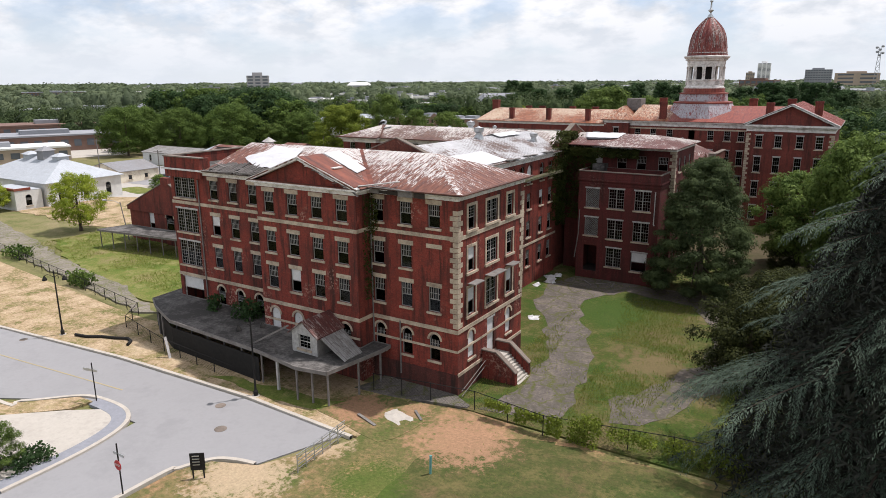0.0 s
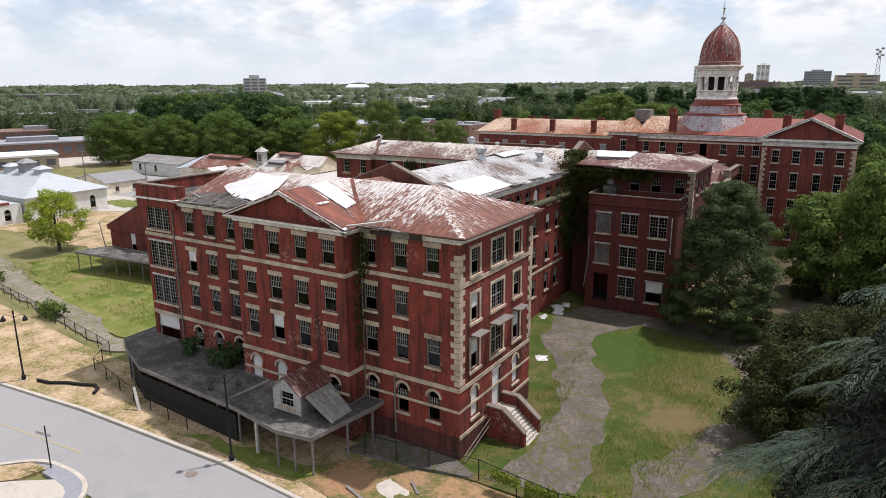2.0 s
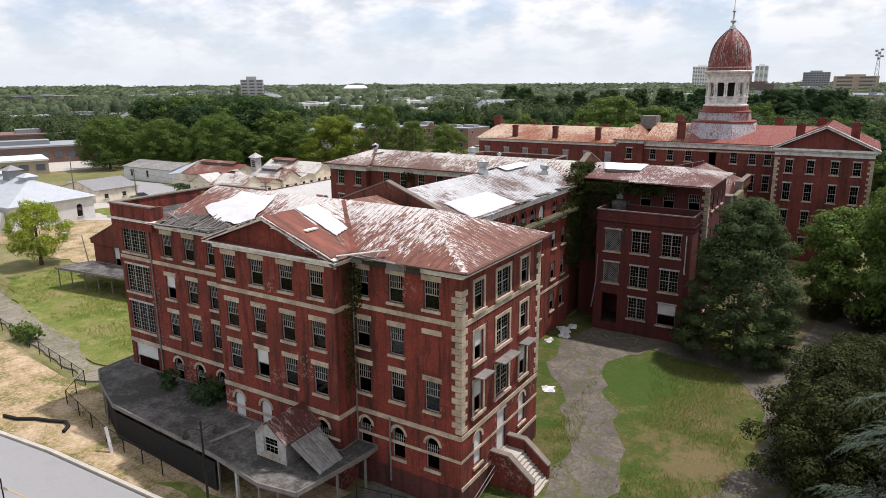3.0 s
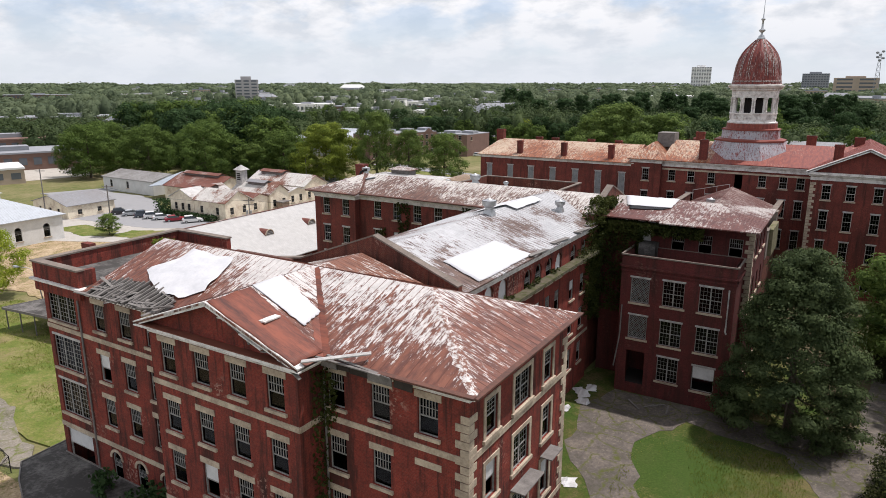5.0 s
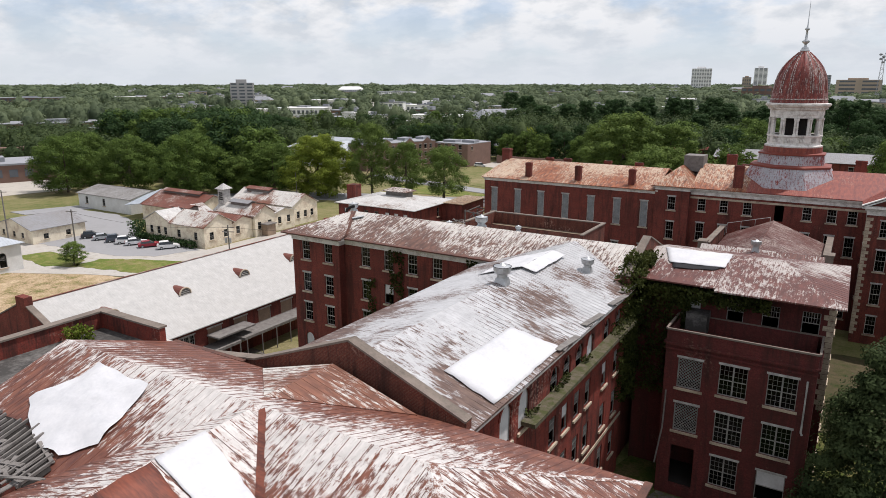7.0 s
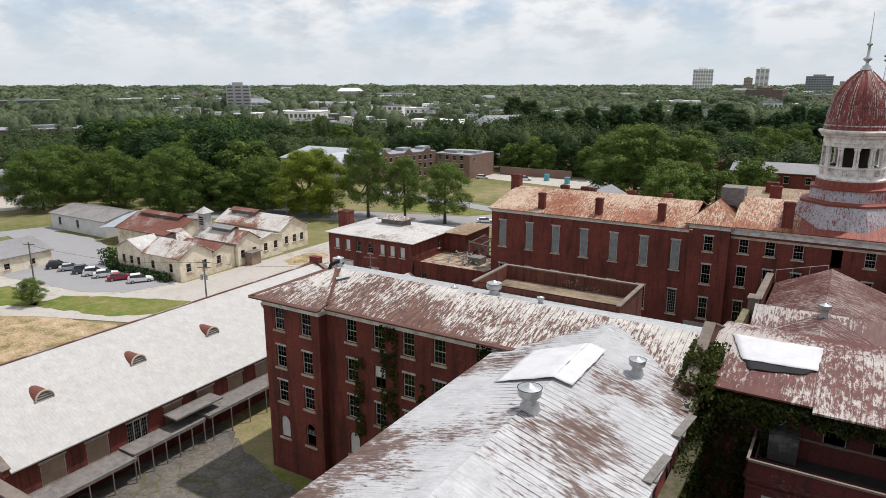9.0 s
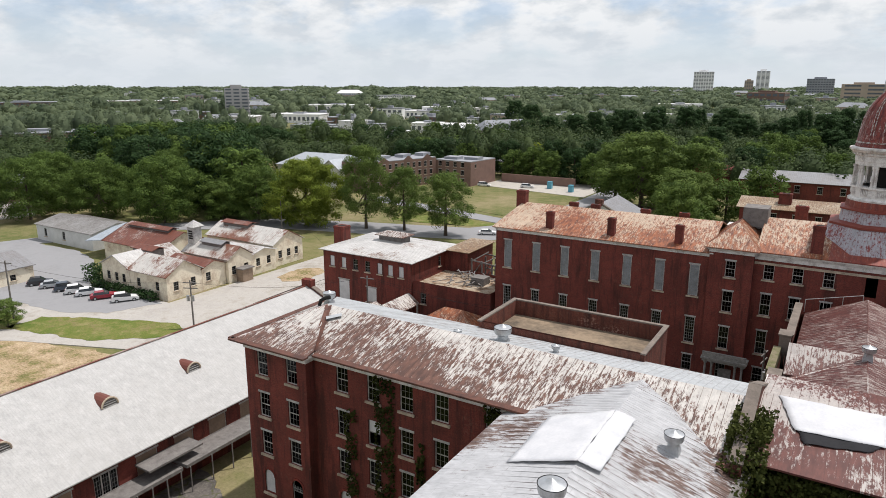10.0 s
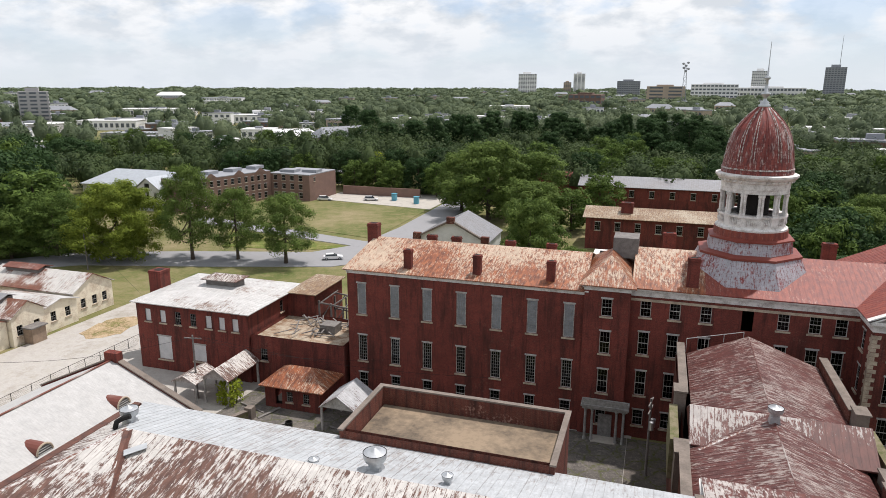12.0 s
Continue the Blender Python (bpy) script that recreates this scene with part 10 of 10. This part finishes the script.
TB = building("brick_town_houses", FTB, GZ - 0.5, 10.6, {0: [(2.2 + 2.86 * k, 1.3, 1.2 + 3.2 * s, 1.9, "sash", "thin") for k in range(12) for s in range(3)]}, M_TOWNBRICK, "three-storey brown brick terrace with a pale flat roof", (10.2,))
part("roof", MB().sheet(FTB, 10.6, 10.85), M_FARGREY, TB, "pale grey flat roof")
for k in range(4):
    cx, cy = -165.2 + 3.1 * k, 206.5 + 9.6 * k
    part("roof_house", MB().box(cx - 2.6, cy - 2.2, 10.85, cx + 1.4, cy + 3.4, 12.0), M_FARGREY, TB, "pale roof house")
for k in (0.28, 0.6, 0.86):
    gx, gy = -159.5 + 10.9 * k, 199 + 34.6 * k
    part("gablet", MB().face([(gx + 0.06, gy - 2.4, 10.6), (gx + 1.5, gy + 2.2, 10.6), (gx + 0.8, gy - 0.1, 12.3)]).face([(gx + 1.1, gy + 2.3, 10.6), (gx - 0.34, gy - 2.3, 10.6), (gx + 0.4, gy, 12.3)]), M_TOWNBRICK, TB)
FTC = [(-149.3, 234.1), (-132.3, 232.8), (-130.8, 250.6), (-147.8, 251.9)]
TC = building("brick_town_houses", FTC, GZ - 0.5, 9.6, {0: [(2.4 + 3.6 * k, 1.6, 1.2 + 3.1 * s, 1.9, "sash", "thin") for k in range(4) for s in range(3)], 1: [(3.4, 1.2, 7.2, 1.4, "sash", "thin")]}, M_TOWNBRICK, "three-storey brown brick corner block with a pale roof", (9.2,))
part("roof", MB().sheet(FTC, 9.6, 9.9), M_FARGREY, TC, "pale grey flat roof")
for cx, cy in ((-143.5, 239.0), (-135.5, 241.0)):
    part("roof_house", MB().box(cx - 3, cy - 2.4, 9.9, cx + 3, cy + 2.4, 10.9), M_FARGREY, TC)
GWL = solid("garden_wall", MB().box(-128.5, 252.0, GZ - 0.5, -97.0, 252.6, 3.6), M_TOWNBRICK, "long brown brick garden wall beyond the lot", "wall")

# portico and dark pole against the main wing
PT = thing("white_portico", (-17.2, 93.6, GZ), "small peeling white portico on the main wing", "porch")
part("roof", MB().box(-19.8, 92.4, 4.6, -14.6, 94.2, 4.9).box(-19.95, 92.25, 4.9, -14.45, 94.2, 5.15), M_SASH, PT)
part("parapet", MB().box(-19.8, 92.4, 5.15, -14.6, 92.6, 5.9), M_SASH, PT, "peeling white parapet")
for x in (-19.4, -18.6, -15.8, -15.0):
    part("column", MB().lathe((x, 92.75, 0), [(0.22, GZ - 0.3), (0.22, 0.7), (0.17, 0.8), (0.14, 4.2), (0.22, 4.35), (0.22, 4.6)], 10), M_SASH, PT)
part("door", MB().box(-18.0, 94.1, GZ, -16.4, 94.24, 3.3), M_SASH, PT)
part("step", MB().box(-18.6, 92.3, GZ - 0.3, -15.8, 93.9, 0.55), M_CONC, PT)
utility_pole(-12.2, 86.8, 9.2, 2, 80)
# ---------- cars ----------
M_TYRE = plain_mat("tyre_rubber", (0.02, 0.02, 0.02), (0.03, 0.03, 0.03), 5, 0.8)
M_CARGLASS = plain_mat("car_glass", (0.02, 0.025, 0.03), (0.03, 0.035, 0.04), 1, 0.08, spec=0.6)
M_LIGHT = plain_mat("lamp_glass", (0.6, 0.6, 0.6), (0.5, 0.5, 0.5), 3, 0.15)


def paint(name, c):
    return plain_mat(name, c, tuple(v * 0.9 for v in c), 0.5, 0.25, bump=0.02, spec=0.6)


def car(label, mat, tall=0.0, L=4.6):
    t = thing("parked_car", (0, 0, 0), label, "car", "parked cars")
    hl, w = L / 2, 0.9
    side = [(-hl, 0.35), (-hl + 0.05, 0.85), (-hl + 0.25, 0.95 + tall * 0.2), (hl - 1.25, 0.95), (hl - 0.15, 0.78), (hl, 0.6), (hl - 0.02, 0.32)]
    body = MB()
    a = [(x, -w, z) for x, z in side]
    b = [(x, w, z) for x, z in side]
    body.face(a)
    body.face(b[::-1])
    for k in range(len(side)):
        j = (k + 1) % len(side)
        body.face([a[j], a[k], b[k], b[j]])
    part("body", body, mat, t, local=True)
    top = 1.42 + tall * 0.3
    cab = [(-hl + 0.3 + 0.25 * (1 - tall), 0.93), (-hl + 0.75 - 0.25 * tall, top - 0.04), (hl - 2.2, top), (hl - 1.3, 0.93)]
    g = MB()
    p, q = [], []
    for k, (x, z) in enumerate(cab):
        ww = w - 0.05 if z < 1 else w - 0.2
        p.append((x, -ww, z))
        q.append((x, ww, z))
    g.face(p[::-1])
    g.face(q)
    for k in (0, 2):
        g.face([p[k], p[k + 1], q[k + 1], q[k]])
    part("glazing", g, M_CARGLASS, t, local=True)
    rf = MB().hexa([(cab[1][0], -w + 0.2, top - 0.05), (cab[2][0], -w + 0.2, top - 0.03), (cab[2][0], w - 0.2, top - 0.03), (cab[1][0], w - 0.2, top - 0.05), (cab[1][0] + 0.06, -w + 0.24, top + 0.03), (cab[2][0] - 0.06, -w + 0.24, top + 0.05), (cab[2][0] - 0.06, w - 0.24, top + 0.05), (cab[1][0] + 0.06, w - 0.24, top + 0.03)])
    part("roof_panel", rf, mat, t, local=True)
    for x in (-hl + 0.85, hl - 0.85):
        for s in (-1, 1):
            wh = part("wheel", MB().tube((x, s * (w - 0.2), 0.33), (x, s * (w + 0.02), 0.33), 0.33, n=14), M_TYRE, t, local=True)
            part("rim", MB().tube((x, s * (w + 0.0), 0.33), (x, s * (w + 0.035), 0.33), 0.2, n=10), M_GALV, wh, local=True)
    for s in (-1, 1):
        part("headlight", MB().box(hl - 0.14, s * 0.68 - 0.17, 0.6, hl - 0.02, s * 0.68 + 0.17, 0.72), M_LIGHT, t, local=True)
        part("tail_light", MB().box(-hl - 0.01, s * 0.7 - 0.14, 0.66, -hl + 0.06, s * 0.7 + 0.14, 0.84), M_STOP, t, local=True)
    return t


for x, y, lab, m, tall in ((-140.5, 73.2, "dark grey parked estate car", paint("dark_grey_paint", (0.03, 0.03, 0.035)), 0.6), (-136.6, 73.6, "silver parked saloon car", paint("silver_paint", (0.42, 0.44, 0.46)), 0.0), (-132.3, 73.9, "dark blue-grey parked jeep", paint("slate_paint", (0.06, 0.075, 0.1)), 1.0), (-129.0, 74.1, "white parked people carrier", paint("white_paint", (0.75, 0.75, 0.75)), 0.9), (-126.0, 74.4, "white parked saloon car", paint("white_paint_two", (0.72, 0.73, 0.74)), 0.1), (-121.7, 74.6, "dark red parked saloon car", paint("red_paint", (0.28, 0.015, 0.03)), 0.0), (-117.0, 75.8, "white parked sport utility car", paint("white_paint_three", (0.76, 0.76, 0.75)), 0.8)):
    c = car(lab, m, tall)
    c.matrix_basis = pose(x, y, GZ + 0.02, 0, 0, 58)
c = car("white saloon car on the street", paint("white_paint_four", (0.75, 0.75, 0.75)), 0.0, 4.8)
c.matrix_basis = pose(-86.6, 160.2, GZ, 0, 0, 28)
for x, y, a in ((-128, 236, 10), (-112, 241, 15), (-82, 268, 80)):
    c = car("white pickup parked by the town houses", paint("white_paint_five", (0.72, 0.72, 0.72)), 0.8, 5.2)
    c.matrix_basis = pose(x, y, GZ, 0, 0, a)
for x, y in ((-104, 244), (-94, 240)):
    solid("portable_toilet", MB().box(x - 0.8, y - 0.8, GZ, x + 0.8, y + 0.8, GZ + 2.4).box(x - 0.9, y - 0.9, GZ + 2.4, x + 0.9, y + 0.9, GZ + 2.6), plain_mat("pale_blue_plastic", (0.12, 0.36, 0.46), (0.1, 0.3, 0.4), 1, 0.5), "pale blue portable toilet on the site", "portable toilet", "site toilets")
